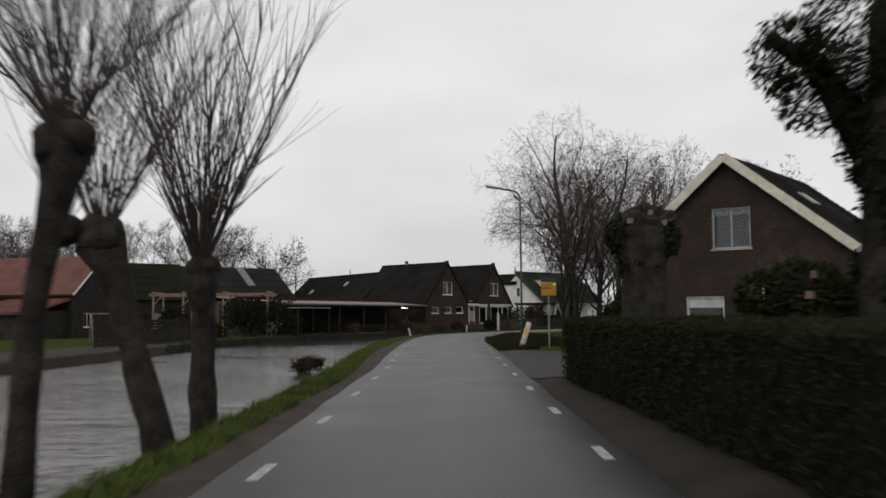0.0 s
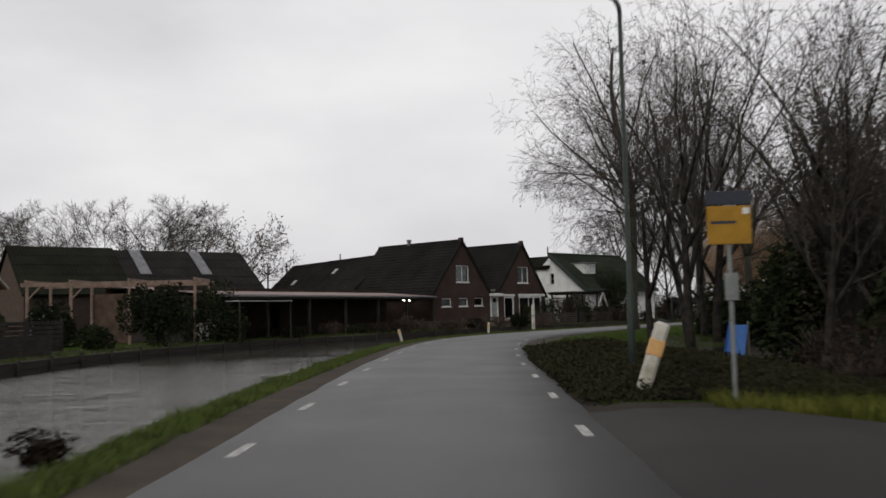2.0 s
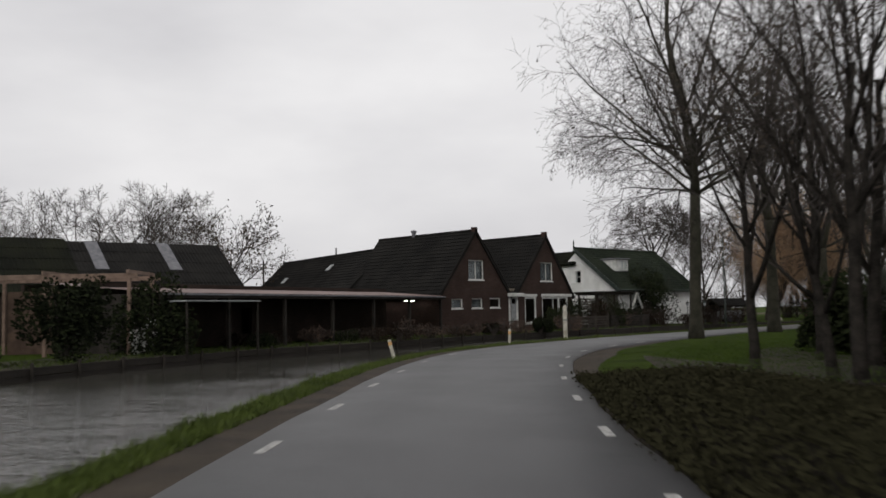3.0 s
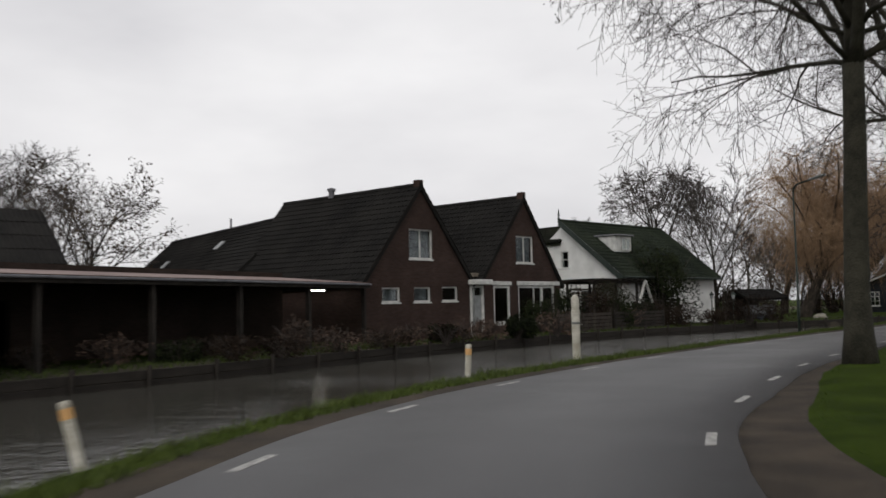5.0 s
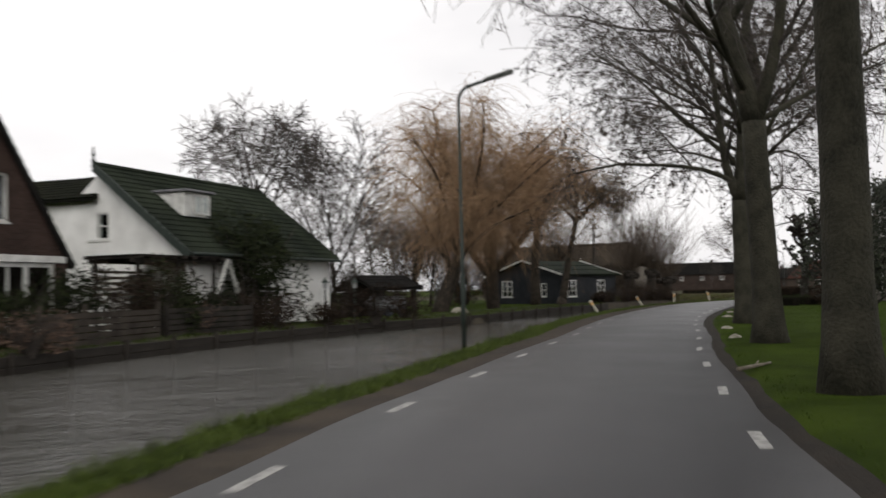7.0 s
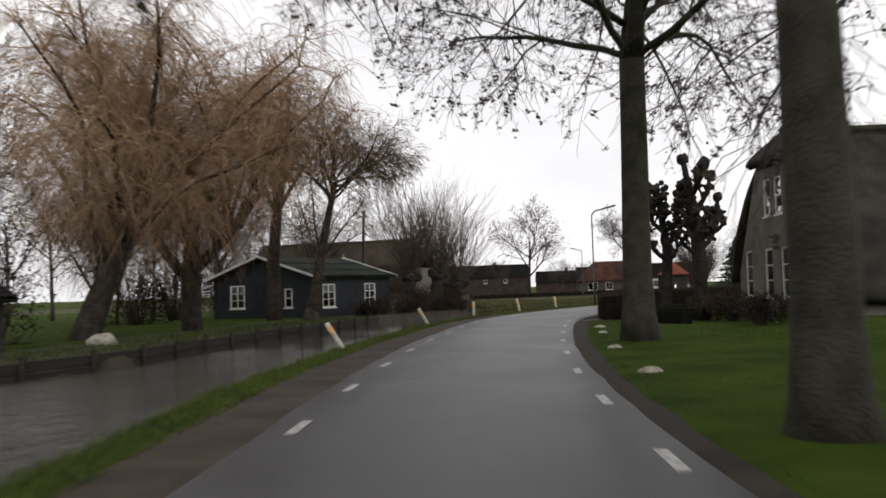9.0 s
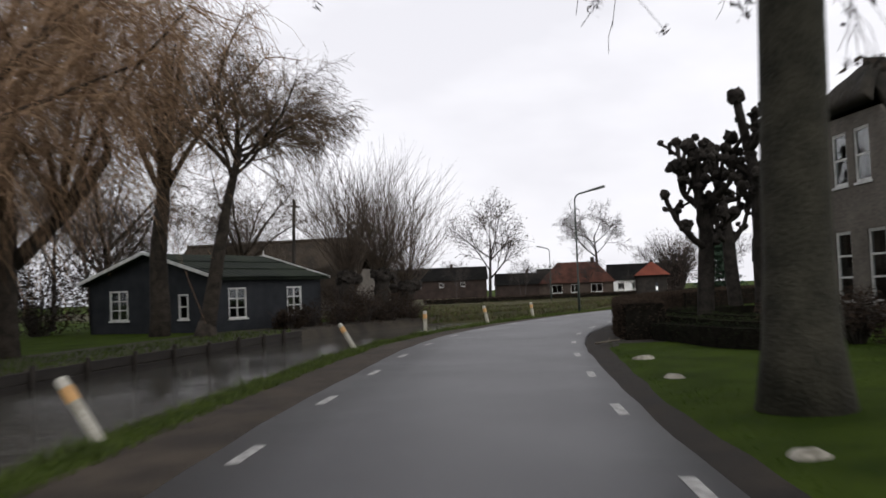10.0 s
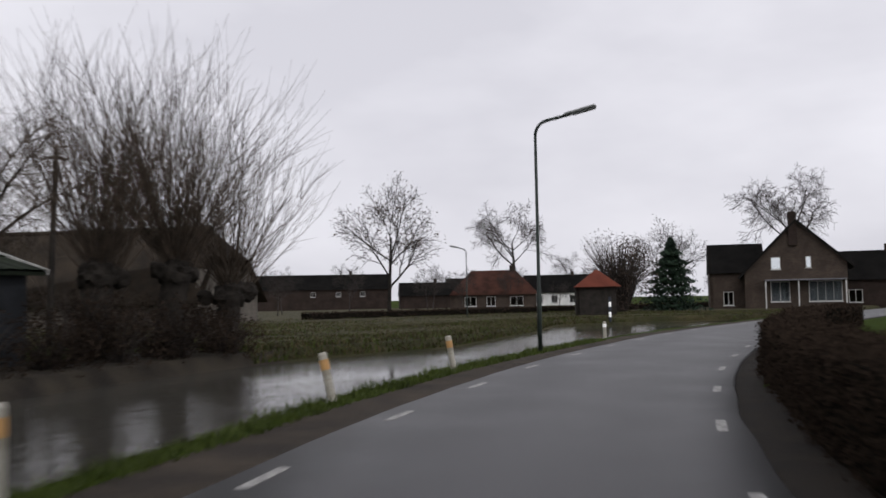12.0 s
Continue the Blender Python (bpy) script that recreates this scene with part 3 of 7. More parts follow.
tang = np.gradient(C, axis=0)
tang /= np.linalg.norm(tang, axis=1)[:, None]
LEFT = np.c_[-tang[:, 1], tang[:, 0]]
B = spaced(FARBANK, STATIONS)
bt = np.gradient(B, axis=0)
bt /= np.linalg.norm(bt, axis=1)[:, None]
BLEFT = np.c_[-bt[:, 1], bt[:, 0]]
WATER_Z = -0.6


def side(off):
    return C + LEFT * (np.asarray(off)[:, None] if np.ndim(off) else off)


def at_road(s, off, z=0.0):
    """The place s metres from the road's first point, off metres to the left of its middle."""
    i = np.clip(np.searchsorted(STATIONS * road_len, s), 1, len(C) - 1)
    f = (s - STATIONS[i - 1] * road_len) / ((STATIONS[i] - STATIONS[i - 1]) * road_len)
    p = C[i - 1] * (1 - f) + C[i] * f
    d = tang[i]
    return Vector((p[0] - d[1] * off, p[1] + d[0] * off, z)), d


# steep at the timber quay, a natural slope along the meadow
QUAY = np.interp(B[:, 0], [46, 54], [0.02, 0.55])
ALONG = C[:, 1]
KNOTS = [15, 25, 40, 75, 94, 112, 125, 140]
HALF = np.interp(ALONG, [13, 29, 33, 41, 46, 54, 62, 70, 74, 77, 80, 84, 90, 96, 102, 110, 116, 124, 131, 140], [1.61, 1.6, 1.68, 1.8, 1.85, 1.85, 1.92, 2.05, 2.1, 2.15, 2.02, 1.92, 1.79, 1.67, 1.62, 1.63, 1.71, 1.79, 1.88, 1.85])  # edge dashes
MUD = HALF + np.interp(ALONG, KNOTS, [0.95, 0.85, 1.15, 1.0, 1.05, 1.4, 1.4, 1.2])  # worn strip to the turf
VERGE = HALF + np.interp(ALONG, KNOTS, [1.5, 1.5, 1.8, 1.65, 1.75, 2.15, 1.95, 1.85])  # turf to the water
RIGHT_MID = spaced(smooth_line([(42, -200), (42, -40), (42, 40), (50, 62), (64, 82), (84, 98), (110, 112), (200, 128), (450, 148), (800, 170)], 8), STATIONS)
RIGHT_FAR = spaced(smooth_line([(1500, -1500), (1700, -900), (1900, -300), (2200, 0), (2400, 120)], 8), STATIONS)
LEFT_FAR = spaced(smooth_line([(-1800, -900), (-1800, 0), (-1400, 1100), (-500, 1700), (700, 1900), (1600, 1500)], 8), STATIONS)


# beside the straight the land lies lower than the road
RISE = np.interp(ALONG, [-60, 24, 34, 59, 80], [1, 1, 0.35, 0.2, 1])


DIRT_EDGE = -HALF - np.interp(ALONG, [38, 57, 64, 69, 76, 82, 94, 112, 125, 140], [0.6, 0.6, 1.0, 1.3, 0.9, 0.6, 0.5, 0.6, 0.7, 0.7])


def loft(lines, mats):
    """One sheet over neighbouring lines of (points, height)."""
    V, F, M = [], [], []
    n = len(C)
    for j, (pts, z) in enumerate(lines):
        zz = np.broadcast_to(z, n)
        for i in range(n):
            V.append((pts[i][0], pts[i][1], zz[i]))
    for j in range(len(lines) - 1):
        for i in range(n - 1):
            F.append((j * n + i, j * n + i + 1, (j + 1) * n + i + 1, (j + 1) * n + i))
            M.append(mats[j])
    return V, F, M


def rough(amount, seed):
    return np.array([amount * noise.noise((p[0] * 0.6 + seed, p[1] * 0.6, seed * 3.1)) for p in C])


lines = [
    (RIGHT_FAR, -0.6), (RIGHT_MID, -0.9 + 0.7 * RISE), (C * 0.5 + RIGHT_MID * 0.5 - LEFT * 3, -0.95 + 0.85 * RISE), (side(-7.5), rough(0.05, 1) - 0.6 + 0.58 * RISE), (side(-4.2), rough(0.05, 2) + 0.01),
    (side(DIRT_EDGE + rough(0.12, 9) - 0.25), rough(0.03, 3)), (side(DIRT_EDGE + rough(0.12, 9)), -0.03), (side(-HALF - 0.2), -0.05), (side(HALF + 0.25), -0.05), (side(MUD + rough(0.1, 10)), -0.03 + rough(0.02, 4)), (side((MUD + VERGE) / 2 - 0.05), rough(0.04, 5) - 0.02),
    (side(VERGE - 0.15), rough(0.05, 6) - 0.07), (side(VERGE + 0.1 + rough(0.15, 7)), -0.28), (side(VERGE + 0.45), -0.75), (side(VERGE + 1.6), -1.3),
    (B - BLEFT * 0.9, -1.3), (B - BLEFT * 0.05, -1.0), (B + BLEFT * QUAY[:, None], -0.22), (B + BLEFT * (QUAY[:, None] + 0.45), -0.14), (B + BLEFT * 4, -0.12), (B + BLEFT * 14, -0.12), (B + BLEFT * 45, -0.2), (B + BLEFT * 140, -0.5), (LEFT_FAR, -1.0)]
mats = [1, 1, 1, 1, 1, 1, 0, 0, 0, 1, 1, 2, 2, 2, 2, 2, 2, 2, 2, 1, 1, 1, 1]
V, F, M = loft(lines, mats)
half = 17 * (len(C) - 1)
M = [3 if i >= half and V[f[0]][0] > 61 and V[f[0]][0] < 180 and V[f[0]][1] < 215 else m for i, (f, m) in enumerate(zip(F, M))]
per = len(C) - 1
M = [3 if i // per == 16 and V[f[0]][0] > 63 and V[f[0]][0] < 180 else m for i, (f, m) in enumerate(zip(F, M))]
M = [0 if 4 <= i // per <= 5 and 122.0 < V[f[0]][1] < 133 and V[f[0]][0] > 44 else m for i, (f, m) in enumerate(zip(F, M))]
M = [2 if 1 <= i // per <= 3 and 44 < V[f[0]][1] < 66 else m for i, (f, m) in enumerate(zip(F, M))]
M = [4 if i // per == 8 or i // per == 6 and 58 < V[f[0]][1] < 84 else 0 if 3 <= i // per <= 5 and V[f[0]][1] < 40.6 and V[f[0]][1] > -40 else m for i, (f, m) in enumerate(zip(F, M))]
ground = raw("ground", V, F, [DIRT, GRASS, SOIL, MEADOW, GRAVEL], None, smooth=True)
ground.data.polygons.foreach_set("material_index", M)
tagged(ground, "grassy verges and garden land along a narrow canal road", "ground", kind="structure")

worn = rough(0.05, 21), rough(0.05, 22)
V, F, M = loft([(side(-HALF - 0.3 + worn[0]), -0.12), (side(-HALF - 0.26 + worn[0]), 0.0), (side(-1.0), 0.022), (side(0), 0.03), (side(1.0), 0.022), (side(HALF + 0.33 + worn[1]), 0.0), (side(HALF + 0.37 + worn[1]), -0.12)], [0] * 6)
road = raw("road", V, F, ASPHALT, None, smooth=True)
across = (-2.2, -2.16, -1.0, 0, 1.0, 2.16, 2.2)
uv = road.data.uv_layers.new(name="across")
for loop in road.data.loops:
    uv.data[loop.index].uv = (0.5 + across[loop.vertex_index // len(C)] / 10, STATIONS[loop.vertex_index % len(C)])
tagged(road, "narrow grey asphalt road with worn dashed edge lines", "road", kind="structure")

V, F, M = loft([(side(VERGE - 0.1), WATER_Z), (side(VERGE + 2), WATER_Z), (B - BLEFT * 2, WATER_Z), (B + BLEFT * 0.2, WATER_Z)], [0] * 3)
water = raw("water", V, F, WATER, None, smooth=True)
tagged(water, "dark rippled canal water reflecting the grey sky", "water", kind="structure")

# worn edge dashes, under a metre long, pieces of the road
dash_mesh = bpy.data.meshes.new("edge_dash")
dash_mesh.from_pydata([(x, y, z) for z in (-0.003, 0.002) for x, y in ((-0.42, -0.055), (0.43, -0.06), (0.45, 0.05), (-0.44, 0.055))], [],
                      [(0, 3, 2, 1), (4, 5, 6, 7), (0, 1, 5, 4), (1, 2, 6, 5), (2, 3, 7, 6), (3, 0, 4, 7)])
dash_mesh.materials.append(MARKING)


def dash(s, hand):
    off = float(np.interp(s, STATIONS * road_len, HALF))
    p, d = at_road(s, hand * off, 0.003 + float(np.interp(off, [1.0, off + 0.3], [0.022, 0.0])))
    ob = new("edge_dash", dash_mesh)
    ob.parent = road
    ob.matrix_local = Matrix.Translation(p) @ Matrix.Rotation(math.atan2(d[1], d[0]), 4, "Z")


for hand, knots in ((1, (((182.2, 213.0), 8), ((213.0, 253.8), 10), ((253.8, 274.0), 5), ((274.0, 311.9), 10), ((311.9, 319.0), 2), ((319.0, 356.7), 10), ((356.7, 418.3), 16))),
                    (-1, (((183.2, 214.0), 8), ((214.0, 254.7), 10), ((254.7, 276.2), 5), ((276.2, 305.9), 8), ((305.9, 320.7), 4), ((320.7, 360.5), 10), ((360.5, 422.1), 16)))):
    for (a, b), n in knots:
        for i in range(n):
            dash(a + (b - a) * i / n, hand)

# ---- the twin-gabled brick house over the canal ----
def ridge_cap(parent, a, b, material, r=0.13):
    V, F = [], []
    tube(V, F, [Vector(a), Vector(b)], [r, r], 8)
    return raw("ridge", V, F, material, parent)


def twin_house():
    h = thing("brick_house", (0.58, 104.74, -0.12), math.degrees(math.atan2(0.75, 0.662)), "dark red brick house with two steep gables and dark tiled roofs", "house")
    openings = [(-0.8, 0.82, 3.78, 5.2), (7.4, 8.95, 3.76, 5.22), (-2.6, -1.45, 1.76, 2.44), (-0.52, 0.62, 1.76, 2.46), (1.44, 2.58, 1.78, 2.48),
                (3.5, 4.55, 0.0, 2.55), (5.4, 6.8, 0.55, 2.55), (7.5, 10.85, 0.45, 2.55)]
    wall([(-3.7, -0.5), (11.4, -0.5), (11.4, 2.75), (8.1, 7.3), (4.75, 2.9), (3.7, 2.6), (0, 7.25), (-3.7, 2.75)], openings, 0.3, "front_wall", BRICK_RED, h)
    for w, c in ((openings[0], 2), (openings[1], 2)):
        window(h, *w, cols=c, curtain=True, depth=0.08)
    for w in openings[2:5]:
        window(h, *w, cols=1, depth=0.08, curtain=(w[0] < 1))
    # front door with a lead-coloured hood
    x0, x1, z0, z1 = openings[5]
    door = new("door")
    door.parent = h
    part("frame", boxes((x0, x0 + 0.14, -0.05, 0.12, z0, z1), (x1 - 0.14, x1, -0.05, 0.12, z0, z1), (x0, x1, -0.05, 0.12, z1 - 0.12, z1), bevel=0.01), WHITEPAINT, door)
    part("leaf", boxes((x0 + 0.15, x1 - 0.15, 0.03, 0.08, z0, 2.05)), GREYPAINT, door, "grey door leaf")
    part("transom_pane", boxes((x0 + 0.15, x1 - 0.15, 0.04, 0.05, 2.1, z1 - 0.13)), GLASS, door)
    part("handle", boxes((x0 + 0.2, x0 + 0.34, -0.02, 0.03, 1.02, 1.05)), STEEL, door)
    part("hood", boxes((x0 - 0.12, x1 + 0.15, -0.55, 0.0, z1 + 0.02, z1 + 0.28), bevel=0.03), WHITEPAINT, h, "white door hood")
    window(h, *openings[6], cols=1, rows=1, depth=0.06, bar=0.13)
    window(h, *openings[7], cols=1, rows=1, depth=0.06, bar=0.13)
    part("mullion", boxes((9.62, 9.76, 0.03, 0.14, 0.55, 2.45)), WHITEPAINT, h)
    part("mullion", boxes((8.95, 9.0, 0.05, 0.13, 0.55, 2.45)), WHITEPAINT, h)
    part("lintel", boxes((5.3, 6.9, -0.04, 0.1, 2.56, 2.76), bevel=0.01), WHITEPAINT, h)
    part("lintel", boxes((7.4, 11.3, -0.06, 0.1, 2.56, 2.78), bevel=0.01), WHITEPAINT, h)
    # other walls
    part("side_wall", boxes((11.1, 11.4, 0.3, 9.5, -0.5, 2.75)), BRICK_RED, h)
    part("side_wall", boxes((-3.7, -3.4, 0.3, 10.0, -0.5, 2.75)), BRICK_RED, h)
    wall([(-3.4, -0.5), (11.1, -0.5), (11.1, 2.75), (8.1, 7.0), (4.75, 2.9), (3.7, 2.6), (0, 7.0), (-3.4, 2.75)], [], 0.3, "back_wall", BRICK_RED, h).matrix_local = Matrix.Translation((0, 9.5, 0))
    part("inner_floor", boxes((-3.4, 11.1, 0.3, 9.5, 3.0, 3.2)), OLDWOOD, h)
    # roofs
    slope("roof", (-3.95, -0.12, 2.5), (0, 10.3, 0), (3.95, 0, 4.78), TILE_DARK, h)
    slope("roof", (3.85, -0.12, 2.55), (0, 10.3, 0), (-3.85, 0, 4.73), TILE_DARK, h)
    slope("roof", (4.35, -0.12, 2.75), (0, 9.8, 0), (3.75, 0, 4.55), TILE_DARK, h)
    slope("roof", (11.65, -0.12, 2.45), (0, 9.8, 0), (-3.55, 0, 4.85), TILE_DARK, h)
    ridge_cap(h, (0, -0.12, 7.3), (0, 10.2, 7.3), TILE_DARK)
    ridge_cap(h, (8.1, -0.12, 7.33), (8.1, 9.7, 7.33), TILE_DARK)
    for x, z in ((0, 7.25), (8.1, 7.3)):
        part("gable_cap", boxes((x - 0.16, x + 0.16, -0.1, 0.28, z - 0.1, z + 0.3), bevel=0.02), BRICK_RED, h)
    bm = lathe(bmesh.new(), [(0.16, 0), (0.16, 0.35), (0.22, 0.37), (0.22, 0.5), (0.05, 0.55)], 10, (-0.1, 6.2, 7.25))
    part("roof_vent", bm, LEAD, h)
    part("roof_light", boxes((-1.5, -1.1, 0, 0.03, 0, 0.25)), GLASS, h).matrix_local = Matrix.Translation((-0.6, 3.4, 5.65)) @ Matrix.Rotation(radians(-50), 4, "Y")
    V, F = [], []
    tube(V, F, [Vector((3.72, -0.06, 2.6)), Vector((3.72, -0.06, 0))], [0.045, 0.045], 8)
    raw("downpipe", V, F, STEEL, h)
    return h


def rear_barn():
    """The long low wing behind the first gable."""
    a, b = Vector((-6.6, 110.9)), Vector((-18.24, 127.9))
    d = (b - a)
    L = d.length
    h = thing("rear_wing", (a.x, a.y, -0.12), math.degrees(math.atan2(d.y, d.x)), "long brick barn wing under a dark tiled roof", "barn")
    wall([(-4.2, -0.5), (4.2, -0.5), (4.2, 2.6), (0, 6.35), (-4.2, 2.6)], [], 0.3, "gable_wall", BRICK_BROWN, h).matrix_local = Matrix.Translation((L, 0, 0)) @ Matrix.Rotation(radians(90), 4, "Z")
    part("side_wall", boxes((0, L, -4.2, -3.9, -0.5, 2.7)), BRICK_BROWN, h)
    part("side_wall", boxes((0, L, 3.9, 4.2, -0.5, 2.7)), BRICK_BROWN, h)
    slope("roof", (-0.5, 4.5, 2.35), (L + 0.7, 0, 0), (0, -4.5, 4.2), TILE_DARK, h)
    slope("roof", (-0.5, -4.5, 2.35), (L + 0.7, 0, 0), (0, 4.5, 4.2), TILE_DARK, h)
    ridge_cap(h, (-0.5, 0, 6.6), (L + 0.2, 0, 6.6), TILE_DARK)
    k = math.atan2(4.2, 4.5)
    for x, z in ((7.5, 5.4), (15.5, 4.6)):
        y = (6.55 - z) * 4.5 / 4.2
        part("roof_light", boxes((-0.35, 0.35, -0.35, 0.35, 0.1, 0.16), bevel=0.01), GREYPAINT, h, "pale roof light").matrix_local = Matrix.Translation((x, y, z)) @ Matrix.Rotation(-k, 4, "X")
    V, F = [], []
    tube(V, F, [Vector((9.0, 0, 6.5)), Vector((9.0, 0, 7.3))], [0.07, 0.07], 8)
    raw("flue", V, F, LEAD, h)
    return h


def white_house():
    h = thing("white_house", (9.6, 122.4, -0.12), 46.0, "white rendered house with a mossy dark green roof and dormer", "house", size=1.06)
    L, W = 11.2, 4.0
    # gable facing the road end: local x runs along the ridge, so the gable lies across it
    g = Matrix.Rotation(radians(-90), 4, "Z")
    win = (-0.75, 0.3, 3.65, 4.75)
    low = (-2.7, -1.3, 0.9, 2.2)
    gw = wall([(-W, -0.4), (W, -0.4), (W, 3.2), (0, 6.45), (-W, 3.2)], [win, low, (1.2, 2.4, 0.0, 2.2)], 0.3, "gable_wall", WHITEWALL, h)
    gw.matrix_local = g
    window(h, *win, m=g, cols=2, rows=2, depth=0.05, frame_mat=WHITEPAINT)
    window(h, *low, m=g, cols=2, rows=1, depth=0.05)
    door = part("door", boxes((1.2, 2.4, 0.06, 0.12, -0.1, 2.2)), GREENSTEEL, h, "dark green door")
    door.matrix_local = g
    part("side_wall", boxes((0.3, L, -W, -W + 0.3, -0.4, 3.2)), WHITEWALL, h)
    part("side_wall", boxes((0.3, L, W - 0.3, W, -0.4, 3.2)), WHITEWALL, h)
    back = wall([(-W, -0.4), (W, -0.4), (W, 3.2), (0, 6.45), (-W, 3.2)], [], 0.3, "gable_wall", WHITEWALL, h)
    back.matrix_local = Matrix.Translation((L, 0, 0)) @ g
    slope("roof", (-0.45, -W - 0.5, 2.95), (L + 0.9, 0, 0), (0, W + 0.5, 3.62), TILE_GREEN, h)
    slope("roof", (0.6, W + 0.5, 2.95), (L - 0.15, 0, 0), (0, -W - 0.5, 3.62), TILE_GREEN, h)
    ridge_cap(h, (-0.45, 0, 6.62), (L + 0.4, 0, 6.62), TILE_GREEN)
    # wing with a mossy roof across the other half of the gable
    part("wing_wall", boxes((0.012, 0.31, 0.3, 9.0, -0.4, 5.45)), WHITEWALL, h)
    slope("wing_roof", (-0.35, 9.2, 5.3), (0, -9.0, 0), (2.7, 0, 1.25), TILE_MOSS, h)
    for s in (-1,):
        part("barge_board", beam(bmesh.new(), (-0.5 - 0.003 * s, s * (W + 0.5), 2.85), (-0.5 - 0.003 * s, 0, 6.5), 0.06, 0.3), GREENSTEEL, h, "dark green barge board")
    bm = lathe(bmesh.new(), [(0.09, -0.1), (0.06, 0.1), (0.1, 0.16), (0.04, 0.26), (0.07, 0.42), (0.015, 0.75)], 8, (-0.5, 0, 6.6))
    part("finial", bm, GREENSTEEL, h)
    # dormer on the canal side
    dm = new("dormer")
    dm.parent = h
    dm.matrix_local = Matrix.Translation((2.6, -2.7, 4.6))
    part("cheek", boxes((-0.95, 0.8, 0.0, 1.9, 0.0, 1.0)), WHITEPAINT, dm)
    part("dormer_roof", boxes((-1.08, 0.95, -0.18, 2.0, 1.0, 1.1), bevel=0.02), LEAD, dm)
    window(h, -0.35, 0.7, 0.1, 0.92, m=Matrix.Translation((2.6, -2.74, 4.6)), cols=2, rows=1, sill=False, depth=0.0, name="dormer_window")
    V, F = [], []
    tube(V, F, [Vector((-0.4, -W - 0.58, 2.93)), Vector((L + 0.4, -W - 0.58, 2.9))], [0.07, 0.07], 8)
    raw("gutter", V, F, GREENSTEEL, h)
    # low glazed porch and timber arbour in front
    return h


def shed():
    d = Vector((0.92, 0.393))
    h = thing("boarded_shed", (47.0, 148.3, -0.05), math.degrees(math.atan2(d.y, d.x)), "dark blue boarded waterside shed with white windows and mossy roof", "shed")
    L, W, E, R = 8.1, 8.0, 2.45, 3.65
    front = [(0.85, 2.1, 0.5, 1.92), (5.2, 6.4, 0.5, 1.92)]
    wall([(0, -0.6), (L, -0.6), (L, E), (0, E)], front, 0.15, "front_wall", TARWOOD, h)
    for w in front:
        window(h, *w, cols=2, rows=3, depth=0.0, sill=True)
    g = Matrix.Translation((0, W, 0)) @ Matrix.Rotation(radians(-90), 4, "Z")
    side_win = [(W - 6.6, W - 5.4, 0.55, 1.98), (W - 2.2, W - 1.6, 0.55, 1.7)]
    gw = wall([(0, -0.6), (W, -0.6), (W, E), (W / 2, R), (0, E)], side_win, 0.15, "gable_wall", TARWOOD, h)
    gw.matrix_local = g
    window(h, *side_win[0], m=g, cols=2, rows=3, depth=0.0)
    window(h, *side_win[1], m=g, cols=1, rows=2, depth=0.0)
    back = wall([(0, -0.6), (W, -0.6), (W, E), (W / 2, R), (0, E)], [], 0.15, "gable_wall", TARWOOD, h)
    back.matrix_local = Matrix.Translation((L - 0.15, 0, 0)) @ g
    part("back_wall", boxes((0, L, W - 0.15, W, -0.6, E)), TARWOOD, h)
    # lapped boards on the two seen walls
    for k in range(14):
        z = -0.5 + k * 0.215
        cuts = [0] + sorted(v for w in front if w[2] < z + 0.2 and w[3] > z for v in w[:2]) + [L]
        for a, b in zip(cuts[::2], cuts[1::2]):
            part("board", boxes((a, b, -0.022, 0.0, z, z + 0.2)), TARWOOD, h)
    k = math.atan2(R - E, W / 2)
    slope("roof", (-0.35, -0.35, E - 0.1), (L + 0.7, 0, 0), (0, W / 2 + 0.35, R - E + 0.1), TILE_GREEN, h, tile=0.5, course=1.2, wave=0.012, thick=0.08)
    slope("roof", (-0.35, W + 0.35, E - 0.1), (L + 0.7, 0, 0), (0, -W / 2 - 0.35, R - E + 0.1), TILE_GREEN, h, tile=0.5, course=1.2, wave=0.012, thick=0.08)
    for x in (-0.38, L + 0.38):
        part("verge_board", beam(bmesh.new(), (x, -0.38, E - 0.08), (x, W / 2, R + 0.07), 0.05, 0.14), WHITEPAINT, h, "white verge board")
        part("verge_board", beam(bmesh.new(), (x + 0.003, W + 0.38, E - 0.08), (x + 0.003, W / 2, R + 0.07), 0.05, 0.14), WHITEPAINT, h, "white verge board")
    V, F = [], []
    tube(V, F, [Vector((L + 0.38, W / 2, R + 0.05)), Vector((L + 0.38, W / 2, R + 0.4))], [0.03, 0.02], 6)
    raw("finial", V, F, WHITEPAINT, h)
    for i in range(6):
        for j in range(4):
            part("pile", boxes((i * 1.55, i * 1.55 + 0.2, j * 2.5, j * 2.5 + 0.2, -1.6, -0.62)), DARKWOOD, h)
    part("deck", boxes((-0.4, L + 0.4, -0.9, W + 0.4, -0.62, -0.45)), DARKWOOD, h)
    return h


